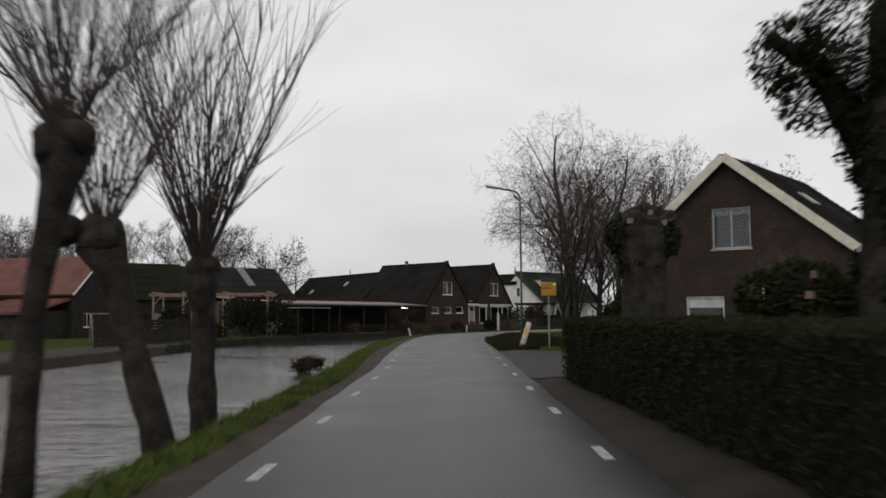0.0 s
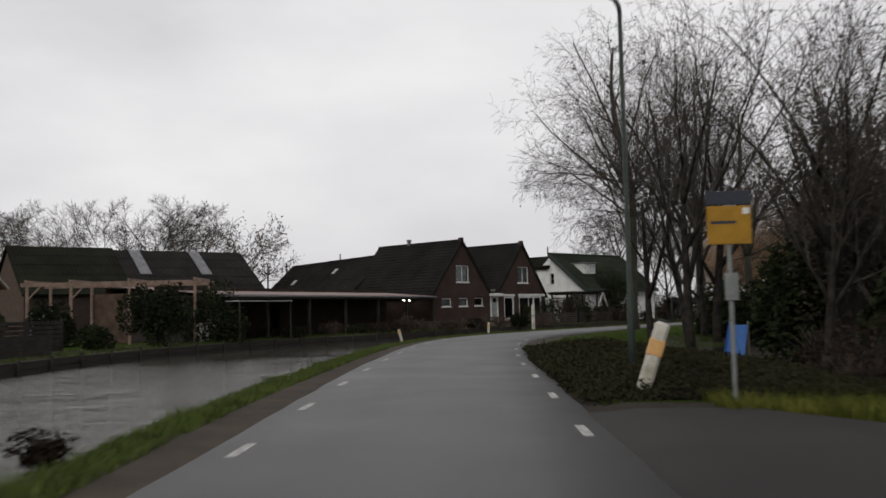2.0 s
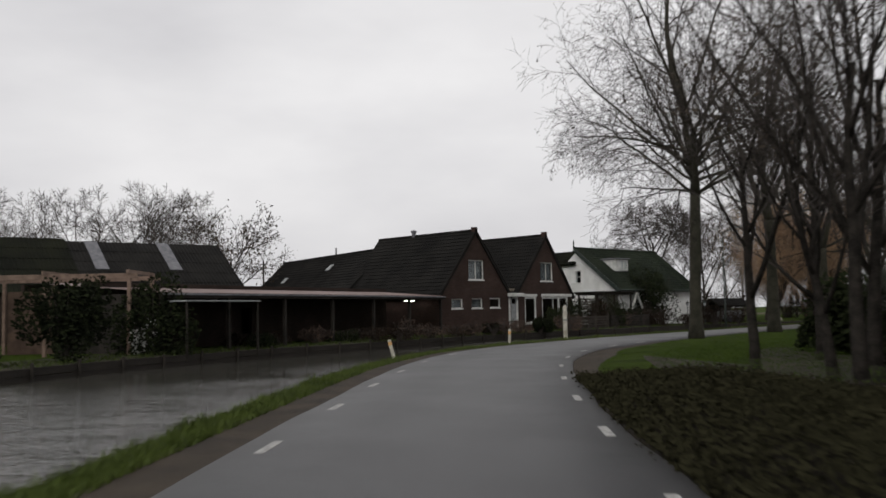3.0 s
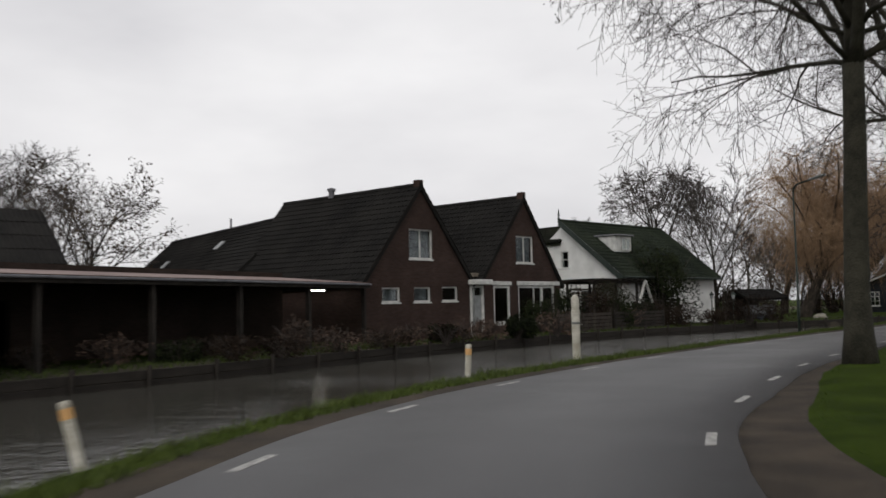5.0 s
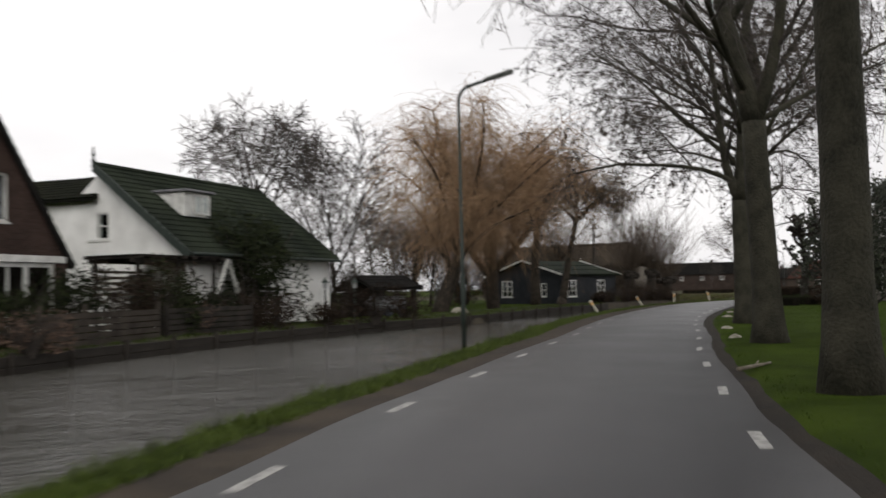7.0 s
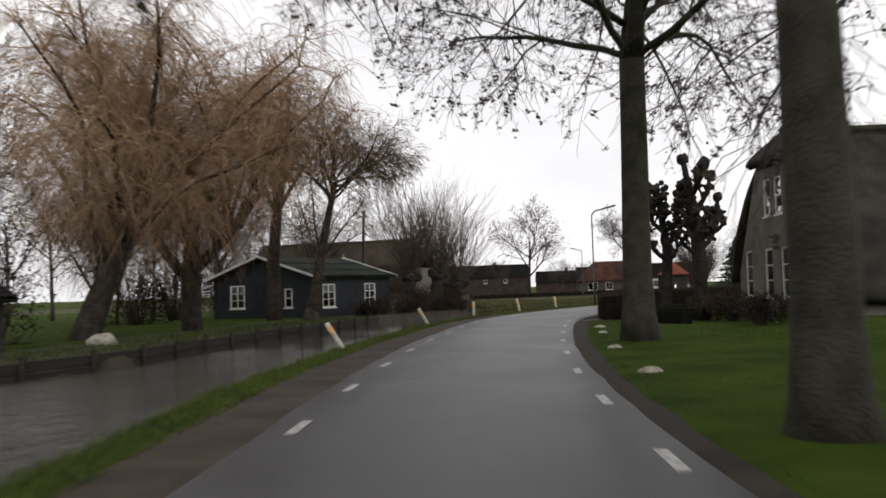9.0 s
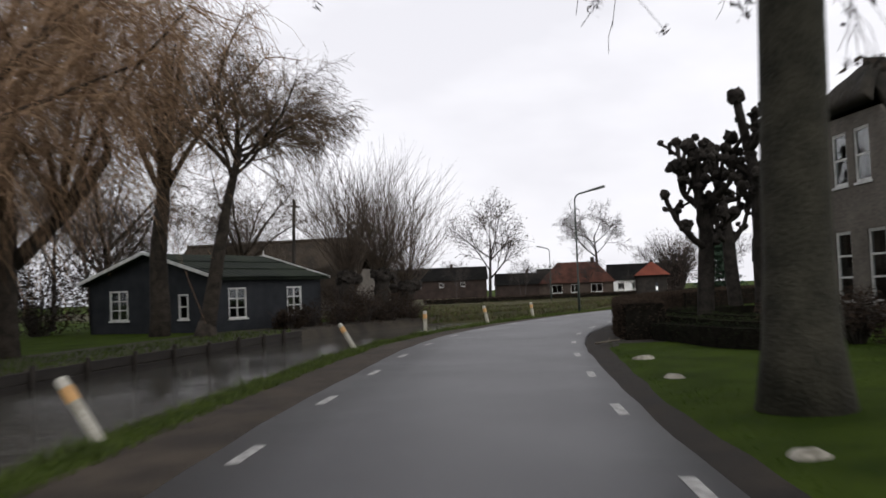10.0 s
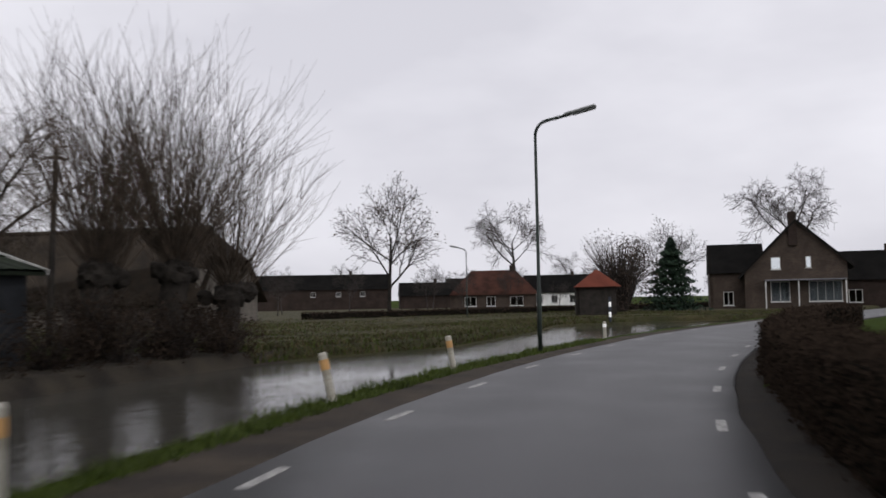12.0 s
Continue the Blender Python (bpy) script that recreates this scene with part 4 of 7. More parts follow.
def thatched_house():
    """The farmhouse beside the lawn, its half-hipped gable parallel to the road."""
    h = thing("thatched_farmhouse", (55.39, 122.77, 0.0), -127.7, "old farmhouse with pale weathered brick gable and deep thatched roof", "house")
    # local x runs from the far end of the gable towards the near end, depth behind
    ws = [(-1.95, -1.0, 4.07, 5.7), (-0.54, 0.42, 4.07, 5.7), (-4.78, -3.78, 0.52, 2.67), (-2.05, -1.03, 0.52, 2.67), (0.0, 1.02, 0.52, 2.67), (2.51, 3.3, 1.12, 3.05), (3.7, 4.15, 0.1, 0.8)]
    wall([(-5.65, -0.3), (6.85, -0.3), (6.85, 0.7), (1.1, 6.1), (-2.75, 6.2), (-4.75, 3.1), (-5.65, 1.6)], ws, 0.35, "gable_wall", BRICK_GREY, h)
    for w in ws[:6]:
        window(h, *w, cols=1, rows=3 if w[2] < 3 else 2, depth=0.06, bar=0.09)
    window(h, *ws[6], cols=1, depth=0.05, sill=False)
    back = wall([(-5.65, -0.3), (6.85, -0.3), (6.85, 0.7), (0.3, 6.9), (-2.75, 6.2), (-4.75, 3.1), (-5.65, 1.6)], [], 0.3, "back_wall", BRICK_GREY, h)
    back.matrix_local = Matrix.Translation((0, 15, 0))
    part("side_wall", boxes((-5.65, -5.35, 0.35, 15, -0.3, 1.6)), BRICK_GREY, h)
    part("side_wall", boxes((6.55, 6.85, 0.35, 15, -0.3, 0.7)), BRICK_GREY, h)
    for x in (-3.2, 1.7, 4.9):
        part("wall_anchor", boxes((x - 0.02, x + 0.02, -0.02, 0.0, 3.25, 3.75)), DARKPANEL, h, "iron wall anchor")
    # thick thatch: two slopes and a half hip, each an uneven cushion of reed
    ridge_z, y0, y1 = 7.5, -0.3, 15.6
    xr = 0.0
    L0, R0 = (-6.2, 1.45), (7.4, 0.62)

    def reed(name, a, b, c, d, thick, bulge=0.28):
        """A thick curved sheet between the lower edge a-b and the upper edge d-c."""
        a, b, c, d = (Vector(q) for q in (a, b, c, d))
        no = (b - a).cross(d - a).normalized()
        if no.z < 0:
            no = -no
        V, F = [], []
        nx, ny = 40, 16
        for under in (0, 1):
            for j in range(ny + 1):
                for i in range(nx + 1):
                    u, v = i / nx, j / ny
                    p = (a.lerp(b, u)).lerp(d.lerp(c, u), v)
                    edge = min(1.0, min(u, 1 - u) * nx / 2, min(v, 1 - v) * ny / 2 + 0.4)
                    k = 0.05 * noise.noise(p * 1.2) + 0.03 * noise.noise(p * 4)
                    swell = bulge * math.sin(math.pi * v) ** 0.7
                    V.append(p + no * (k + swell - 0.10 * (1 - edge)) if not under else p + no * (swell - thick))
        n1 = (nx + 1) * (ny + 1)
        for j in range(ny):
            for i in range(nx):
                q = j * (nx + 1) + i
                F += [(q, q + 1, q + nx + 2, q + nx + 1), (n1 + q, n1 + q + nx + 1, n1 + q + nx + 2, n1 + q + 1)]
        for i in range(nx):
            q, r = i, ny * (nx + 1) + i
            F += [(q, n1 + q, n1 + q + 1, q + 1), (r, r + 1, n1 + r + 1, n1 + r)]
        for j in range(ny):
            q, r = j * (nx + 1), j * (nx + 1) + nx
            F += [(q, q + nx + 1, n1 + q + nx + 1, n1 + q), (r, n1 + r, n1 + r + nx + 1, r + nx + 1)]
        raw(name, V, F, THATCH, h, "deep brown thatch", smooth=True)

    reed("thatch_slope", (L0[0], y0, L0[1]), (L0[0], y1, L0[1]), (xr, y1, ridge_z), (xr, y0 + 0.5, ridge_z), 0.36, 1.35)
    reed("thatch_slope", (R0[0], y0, R0[1]), (R0[0], y1, R0[1]), (xr, y1, ridge_z), (xr, y0 + 0.5, ridge_z), 0.36, 0.12)
    reed("thatch_hip", (-2.95, y0 - 0.15, 6.5), (1.15, y0 - 0.15, 6.4), (xr + 0.2, y0 + 0.7, ridge_z + 0.1), (xr - 0.2, y0 + 0.7, ridge_z + 0.1), 0.35, 0.1)
    V, F = [], []
    tube(V, F, [Vector((xr, y0 + 0.55, ridge_z + 0.02)), Vector((xr, y1, ridge_z + 0.02))], [0.2, 0.2], 8)
    raw("ridge", V, F, THATCH, h)
    return h


def corner_brick_house():
    """The brick house beyond the clipped hedge, gable towards the oncoming road."""
    h = thing("corner_house", (11.45, 38.85, -0.05), -37.4, "brown brick house with cream barge boards", "house", size=0.9)
    A, D, R, L = 3.97, 4.8, 8.2, 10.4
    ka, kd = 0.852, 0.794
    EA, ED = R - ka * A, R - kd * D
    ws = [(-0.7, 0.94, 4.3, 6.02), (-1.92, -0.26, 0.85, 2.33), (1.32, 2.5, 0.85, 2.68)]
    gable = [(-A, -0.4), (D, -0.4), (D, ED), (0, R), (-A, EA)]
    wall(gable, ws, 0.3, "gable_wall", BRICK_BROWN, h)
    window(h, *ws[0], cols=2, depth=0.08, frame_mat=GREYPAINT)
    part("blind", boxes((-0.6, 0.84, 0.2, 0.22, 5.72, 5.94)), CURTAIN, h, "rolled grey blind")
    # added dark panel: the unlit room behind the panes as a colour
    part("dark_curtain", boxes((-0.65, 0.89, 0.5, 0.52, 4.3, 6.0)), DARKPANEL, h)
    window(h, *ws[1], cols=1, rows=1, depth=0.08, frame_mat=WHITEPAINT)
    window(h, *ws[2], cols=1, rows=2, depth=0.08, frame_mat=WHITEPAINT)
    part("blind", boxes((-1.85, -0.33, 0.16, 0.19, 1.85, 2.26)), WHITEPAINT, h, "half lowered white blind")
    part("side_wall", boxes((-A, -A + 0.3, 0.3, L - 0.3, -0.4, EA)), BRICK_BROWN, h)
    part("side_wall", boxes((D - 0.3, D, 0.3, L - 0.3, -0.4, ED)), BRICK_BROWN, h)
    wall(gable, [], 0.3, "gable_wall", BRICK_BROWN, h).matrix_local = Matrix.Translation((0, L - 0.3, 0))
    o = 0.42
    slope("roof", (-A - o, -0.35, EA - o * ka), (0, L + 0.7, 0), (A + o, 0, R - EA + o * ka), TILE_DARK, h)
    slope("roof", (D + o, -0.35, ED - o * kd), (0, L + 0.7, 0), (-D - o, 0, R - ED + o * kd), TILE_DARK, h)
    part("barge_board", beam(bmesh.new(), (-A - o, -0.365, EA - o * ka - 0.1), (0, -0.365, R - 0.06), 0.08, 0.36), CREAMPAINT, h, "cream barge board")
    part("barge_board", beam(bmesh.new(), (D + o, -0.36, ED - o * kd - 0.1), (0, -0.36, R - 0.06), 0.08, 0.36), CREAMPAINT, h, "cream barge board")
    part("plinth", boxes((-A - 0.02, D + 0.02, -0.03, 0.0, -0.4, 0.08)), CONCRETE, h)
    pitch = math.atan(kd)
    skylight = part("roof_window", boxes((-0.4, 0.4, -0.55, 0.55, 0.12, 0.2), bevel=0.02), GREYPAINT, h, "grey roof window")
    skylight.matrix_local = Matrix.Translation((2.3, 3.2, R - kd * 2.3)) @ Matrix.Rotation(pitch, 4, "Y")
    return h


twin_house()
rear_barn()
white_house()
shed()
thatched_house()
corner_brick_house()

# ---- trees ----
LIME = (Kind(7, (28, 62), (0.62, 0.9), 0.012, 0.02, 7, 0.64), Kind(7, (25, 55), (0.42, 0.62), 0.10, 0.03, 6, 0.3), Kind(7, (25, 60), (0.5, 0.7), 0.13, -0.02, 5, 0.25),
        Kind(5, (25, 60), (0.5, 0.7), 0.16, -0.09, 3, 0.25), Kind(0, (0, 1), (1, 1), 0.2, -0.12, 2, 0.3))
UPRIGHT = (Kind(8, (14, 42), (0.75, 1.1), 0.05, 0.05, 6, 0.35), Kind(8, (18, 42), (0.42, 0.6), 0.08, 0.08, 6, 0.25), Kind(6, (22, 50), (0.42, 0.62), 0.1, 0.04, 4, 0.25),
           Kind(4, (25, 55), (0.5, 0.7), 0.14, 0.02, 2, 0.25), Kind(0, (0, 1), (1, 1), 0.15, 0.02, 2, 0.3))
THICKET = (Kind(7, (14, 42), (0.75, 1.1), 0.05, 0.05, 6, 0.35), Kind(7, (18, 42), (0.42, 0.6), 0.08, 0.08, 6, 0.25), Kind(5, (22, 50), (0.42, 0.62), 0.1, 0.04, 4, 0.25),
           Kind(3, (25, 55), (0.5, 0.7), 0.14, 0.02, 2, 0.25), Kind(0, (0, 1), (1, 1), 0.15, 0.02, 2, 0.3))
SMALL = (Kind(8, (22, 58), (0.7, 1.0), 0.06, 0.04, 5, 0.4), Kind(8, (22, 55), (0.45, 0.62), 0.1, 0.03, 4, 0.2), Kind(8, (25, 60), (0.42, 0.6), 0.12, 0.02, 3, 0.2), Kind(0, (0, 1), (1, 1), 0.14, 0, 3, 0.3))

# limbs of an old roadside tree: they rise from the fork, spread and let their twigs hang
VASE = (None, Kind(8, (22, 50), (0.36, 0.55), 0.06, 0.04, 9, 0.22), Kind(6, (26, 60), (0.42, 0.66), 0.10, 0.0, 6, 0.15), Kind(5, (25, 60), (0.5, 0.75), 0.13, -0.07, 4, 0.2), Kind(0, (0, 1), (1, 1), 0.16, -0.14, 3, 0.3))


def roadside_tree(at, seed, fork, r, limb, label, keys, limbs=7, hang=0, turn=0.0):
    """A tall clean trunk that forks into rising limbs; hang: long low limbs that droop over the road; keys: withered seed bunches (size, chance)."""
    rng = random.Random(seed)
    base = thing("lime_tree", at, 0, label, "tree", "roadside limes")
    BOUGHS.clear()
    wood, twig, ends = ([], []), ([], []), []
    trunk, d = bent(rng, Vector((0, 0, -0.2)), Vector((0, 0, 1)), fork + 0.2, 8, 0.012, 0.02)
    rads = [r * (1.5 if k == 0 else 1.14 if k == 1 else 1.03 - 0.025 * k) for k in range(9)]
    rads[-1] = r * 0.84
    tube(*wood, trunk, rads, 14)
    leader, _d = bent(rng, trunk[-1], (d + Vector((rng.uniform(-0.15, 0.15), rng.uniform(-0.15, 0.15), 0))).normalized(), limb * 0.5, 6, 0.06, 0.03)
    tube(*wood, leader, [r * (0.84 - 0.075 * k) for k in range(7)], 12)
    for k in range(limbs):
        a = turn + k * 2.4 + rng.uniform(-0.4, 0.4)
        tilt = radians((10, 26, 34, 50)[k if k < 2 else 2 + k % 2] + rng.uniform(-5, 5))
        dd = Vector((math.cos(a) * math.sin(tilt), math.sin(a) * math.sin(tilt), math.cos(tilt)))
        q = trunk[-1] - Vector((0, 0, 0.12)) if k == 1 else leader[(6, 0, 1, 2, 4, 3, 5, 4, 2)[k % 9]]
        grow(rng, wood, twig, ends, q, dd, limb * rng.uniform(0.85, 1.1), r * (0.74, 0.58, 0.34, 0.28)[k if k < 2 else 2 + k % 2], 1, VASE, 0.25, 0.72)
    for k in range(hang):
        a = k * 6.283 / hang + rng.uniform(-0.35, 0.35)
        q = leader[k % 4]
        grow(rng, wood, twig, ends, q, Vector((math.cos(a), math.sin(a), 0.55)).normalized(), limb * rng.uniform(0.75, 1.1), r * 0.27, 1, DROOP, 0.28, 0.9)
    raw("trunk", *wood, MOSSBARK, base, smooth=True)
    for pair in BOUGHS:
        raw("limb", *pair, MOSSBARK, base, smooth=True)
    raw("crown", *twig, TWIG, base)
    V, F = [], []
    flecks(rng, V, F, [e for e in ends if rng.random() < keys[1]], keys[0], 0.06, 8)
    raw("foliage", V, F, DEADLEAF, base, "withered dark seed bunches")


rowlabel = "bare roadside lime with withered seed bunches in the grass verge"
roadside_tree((10.65, 81.5, 0.0), 3, 6.5, 0.27, 7.4, rowlabel, (0.045, 0.05), limbs=13, hang=13, turn=2.4)
roadside_tree((16.6, 89.5, 0.0), 7, 6.0, 0.3, 6.8, rowlabel, (0.04, 0.05), hang=3, turn=1.2)
roadside_tree((22.1, 96.85, 0.0), 12, 4.85, 0.31, 7.0, rowlabel, (0.05, 0.06), limbs=6, hang=2, turn=2.8)
roadside_tree((28.4, 104.8, 0.0), 21, 4.0, 0.31, 6.4, rowlabel, (0.06, 0.14), limbs=7, hang=2, turn=0.6)
roadside_tree((37.6, 115.0, 0.0), 33, 6.6, 0.35, 8.2, rowlabel, (0.08, 0.33), limbs=8, hang=14, turn=2.0)

# the dark thicket beyond the brick house
for i, (x, y, h, r) in enumerate(((8.3, 57.6, 18.2, 0.165), (10.1, 61.3, 20.0, 0.19), (8.4, 64.9, 16.9, 0.16), (12.0, 55.3, 18.0, 0.17), (11.3, 68.1, 16.6, 0.17), (14.6, 59.9, 18.4, 0.17), (17.3, 57.2, 15.5, 0.15), (10.4, 52.0, 12.0, 0.15), (9.0, 61.0, 13.6, 0.15))):
    tree("thicket_tree", (x, y, -0.6), 50 + i, h, r, THICKET, "bare upright tree in a dark garden thicket", leaf=(DEADLEAF, 0.08, 0.09, 3, 0.08), trunk=0.37, group="garden thicket")


def bush(name, at, size, seed, leaf_mat, label, n=1500, leaf=0.07, stems=26, category="shrub", group="", kind=""):
    """A shrub: stems from the base and leaves clustered on uneven lobes."""
    rng = random.Random(seed)
    base = thing(name, at, 0, label, category, group, kind)
    sx, sy, sz = size
    V, F = [], []
    for _ in range(stems):
        a = rng.random() * 6.28
        tip = Vector((math.cos(a) * sx * rng.uniform(0.2, 0.9), math.sin(a) * sy * rng.uniform(0.2, 0.9), sz * rng.uniform(0.5, 1.05)))
        pts = [Vector((tip.x * 0.1, tip.y * 0.1, -0.1)), tip * 0.5 + Vector((0, 0, sz * 0.12)), tip]
        tube(V, F, pts, [0.025, 0.016, 0.006], 4)
    tagged(raw("brushwood", V, F, TWIG, base), kind="stuff")
    lobes = [(Vector((rng.uniform(-0.6, 0.6) * sx, rng.uniform(-0.6, 0.6) * sy, sz * rng.uniform(0.25, 0.75))), rng.uniform(0.3, 0.55)) for _ in range(9)]
    V, F = [], []
    spots = []
    for _ in range(n):
        c, r = rng.choice(lobes)
        d = Vector((rng.gauss(0, 1), rng.gauss(0, 1), rng.gauss(0, 1))).normalized()
        k = r * rng.uniform(0.65, 1.05)
        p = c + Vector((d.x * sx * k, d.y * sy * k, d.z * sz * k))
        p.z = max(p.z, 0.03)
        spots.append((p, d))
    flecks(rng, V, F, spots, leaf, 0.03, 2)
    raw("foliage", V, F, leaf_mat, base)
    return base


def pollard(name, at, head, seed, r, head_r, shoots, length, spread, label, knobs=1, twig_mat=None, group=""):
    """A pollarded willow: stout crooked trunk, a lumpy head and a fan of long straight shoots."""
    rng = random.Random(seed)
    base = thing(name, at, 0, label, "tree", group)
    top = Vector(head) - Vector(at)
    V, F = [], []
    mid = top * 0.5 + Vector((rng.uniform(-0.08, 0.08), rng.uniform(-0.08, 0.08), 0))
    pts, rads = [], []
    for i in range(9):
        t = i / 8
        q = mid * (2 * t * (1 - t)) + top * (t * t)
        q = q + Vector((0.03 * math.sin(t * 7 + seed), 0.03 * math.cos(t * 6 + seed), 0))
        if i == 0:
            q.z -= 0.25
        pts.append(q)
        rads.append(r * (1.35 - 0.6 * t if t < 0.5 else 1.05) * (1 + 0.09 * math.sin(i * 2.3 + seed)) + (head_r - r) * max(0, (t - 0.72) / 0.28) ** 1.5)
    tube(V, F, pts, rads, 12)
    raw("trunk", V, F, BARK, base, smooth=True)
    bm = bmesh.new()
    heads = [(top, head_r)] + [(top + Vector((rng.uniform(-1, 1) * head_r * 1.3, rng.uniform(-0.8, 0.8) * head_r, rng.uniform(-0.3, 0.5) * head_r)), head_r * rng.uniform(0.5, 0.75)) for _ in range(knobs)]
    for c, hr in heads:
        made = bmesh.ops.create_icosphere(bm, subdivisions=3, radius=hr, matrix=Matrix.Translation(c))
        for v in made["verts"]:
            v.co += (v.co - c).normalized() * hr * 0.38 * noise.noise(v.co * 4.5 + Vector((seed, 0, 0)))
    part("head", bm, BARK, base, "knobbly pollard head")
    V, F = [], []
    for i in range(shoots):
        c, hr = heads[i % len(heads)] if rng.random() < 0.4 else heads[0]
        a = rng.random() * 6.283
        ang = radians(spread) * math.sqrt(rng.random())
        d = Vector((math.cos(a) * math.sin(ang), math.sin(a) * math.sin(ang), math.cos(ang)))
        L = length * rng.uniform(0.55, 1.05)
        p = c + d * hr * 0.7
        pts, dd = bent(rng, p, d, L, 6, 0.055, 0.03)
        rr = rng.uniform(0.007, 0.0135) * (1.0 if length < 5 else 1.35) * (2.2 if i % 12 == 0 else 1.0)
        tube(V, F, pts, [rr * (1 - 0.8 * k / 6) for k in range(7)], 4, cap=False)
        for _ in range(rng.randint(4, 8)):
            j = rng.randint(1, 5)
            q, _d = bent(rng, pts[j], swing(rng, (pts[j + 1] - pts[j]).normalized(), radians(rng.uniform(14, 34)), rng.random() * 6.28), L * rng.uniform(0.15, 0.4), 3, 0.05, 0.04)
            tube(V, F, q, [rr * 0.5, rr * 0.42, rr * 0.32, 0.003], 3, cap=False)
    raw("crown", V, F, twig_mat or OSIER, base, "long straight leafless shoots")
    return base


wl_label = "pollard willow with dark knobbly head leaning over the canal"
pollard("pollard_willow", (-3.4, 14.0, -0.45), (-2.97, 14.0, 3.23), 1, 0.13, 0.3, 66, 4.2, 36, wl_label, 2, twig_mat=TWIG, group="canal willows")
pollard("pollard_willow", (-3.14, 17.9, -0.5), (-4.08, 17.9, 2.52), 2, 0.19, 0.36, 66, 4.3, 33, wl_label, 2, twig_mat=TWIG, group="canal willows")
pollard("pollard_willow", (-3.3, 20.9, -0.6), (-3.42, 20.9, 2.18), 3, 0.2, 0.32, 84, 5.6, 29, wl_label, 1, twig_mat=TWIG, group="canal willows")
# cut back trees behind the hedge
def ivy_pollard(at, top, seed, lobes, stubs):
    """A pollard cut to the head: ivy all over and a few fresh sawn stubs."""
    stump = pollard("ivy_pollard", (*at, 0), (*at, top), seed, 0.42 * min(1, top / 3), 0.5 * min(1, top / 3), 20, 0.4, 80, "freshly cut pollard willow wrapped in dark ivy behind a hedge", 3)
    rng = random.Random(40 + seed)
    spots = []
    for x, z, r in lobes:
        for _ in range(int(2300 * r)):
            d = Vector((rng.gauss(0, 1), rng.gauss(0, 1), rng.gauss(0, 1))).normalized()
            spots.append((Vector((x, 0, z)) + d * r * rng.uniform(0.62, 0.88), d))
    V, F = [], []
    flecks(rng, V, F, spots, 0.06, 0.02, 1)
    raw("ivy", V, F, IVY, stump, "dense dark ivy leaves")
    for x, y, z, r in stubs:
        part("cut_stub", lathe(bmesh.new(), [(r, z - 0.24), (r * 0.92, z - 0.14), (0.001, z - 0.138)], 10, (x, y, 0)), NEWWOOD, stump, "freshly sawn orange stub")


ivy_pollard((4.9, 23.0), 3.1, 4, ((0, 0.5, 0.42), (0.05, 1.1, 0.38), (0, 1.7, 0.4), (-0.05, 2.4, 0.54), (-0.34, 2.95, 0.48), (0.36, 2.9, 0.48), (0.0, 3.15, 0.48)),
            ((-0.32, -0.4, 3.42, 0.07), (0.35, -0.35, 3.38, 0.065), (0.08, -0.4, 3.58, 0.05)))
ivy_pollard((5.8, 17.35), 1.75, 6, ((0, 0.7, 0.6), (0.0, 1.3, 0.66), (-0.45, 1.6, 0.46), (0.3, 1.65, 0.5), (0.6, 1.5, 0.4), (0.0, 1.8, 0.4), (0.95, 1.3, 0.6), (1.45, 1.55, 0.66), (1.2, 1.95, 0.5)),
            ((-0.05, -0.62, 1.82, 0.06), (0.1, -0.4, 2.1, 0.045)))
# osiers by the thatched barn
for i, (x, y, z) in enumerate(((56.7, 152.6, 2.3), (59.4, 153.0, 2.4), (62.3, 154.6, 1.7))):
    pollard("pollard_willow", (x, y, -0.1), (x + 0.2, y, z), 20 + i, 0.4, 0.52, 200 if i < 2 else 130, 6.7 if i < 2 else 5.6, 46, "wide pollard willow full of long shoots on the canal bank", 4, twig_mat=OSIER, group="bank willows")


def ivy_tree():
    """The ivy-grown tree right behind the near hedge."""
    rng = random.Random(5)
    base = thing("ivy_clad_tree", (6.2, 15.35, 0), 0, "tree stump wrapped in dark ivy behind a hedge", "tree")
    V, F = [], []
    pts = [Vector((0, 0, -0.2)), Vector((-0.05, 0, 1.4)), Vector((0.05, 0.1, 2.8)), Vector((-0.1, 0, 3.9))]
    tube(V, F, pts, [0.42, 0.34, 0.32, 0.4], 10)
    for d in (Vector((-1.1, 0.2, 0.75)), Vector((0.9, 0.2, 1.0)), Vector((-0.1, -0.5, 1.2))):
        tube(V, F, [pts[2], pts[3] + d * 0.6, pts[3] + d * 1.1], [0.25, 0.17, 0.1], 8)
    raw("trunk", V, F, BARK, base, smooth=True)
    V, F, spots = [], [], []
    lobes = [(Vector((-1.05, 0.1, 4.45)), 0.5), (Vector((-0.75, 0, 4.1)), 0.6), (Vector((-0.3, 0, 4.6)), 0.75), (Vector((0.35, 0.1, 4.2)), 0.9), (Vector((0.9, 0.1, 4.9)), 0.9), (Vector((0.1, 0, 3.3)), 0.62), (Vector((0.15, 0, 2.5)), 0.5), (Vector((0.1, 0, 1.6)), 0.5), (Vector((0.4, 0.2, 3.4)), 0.8), (Vector((0.2, 0, 0.8)), 0.5)]
    for c, r in lobes:
        for _ in range(int(2300 * r)):
            d = Vector((rng.gauss(0, 1), rng.gauss(0, 1), rng.gauss(0, 1))).normalized()
            spots.append((c + d * r * rng.uniform(0.7, 1.08), d))
    flecks(rng, V, F, spots, 0.055, 0.02, 1)
    raw("ivy", V, F, IVY, base, "dense dark ivy leaves")


ivy_tree()


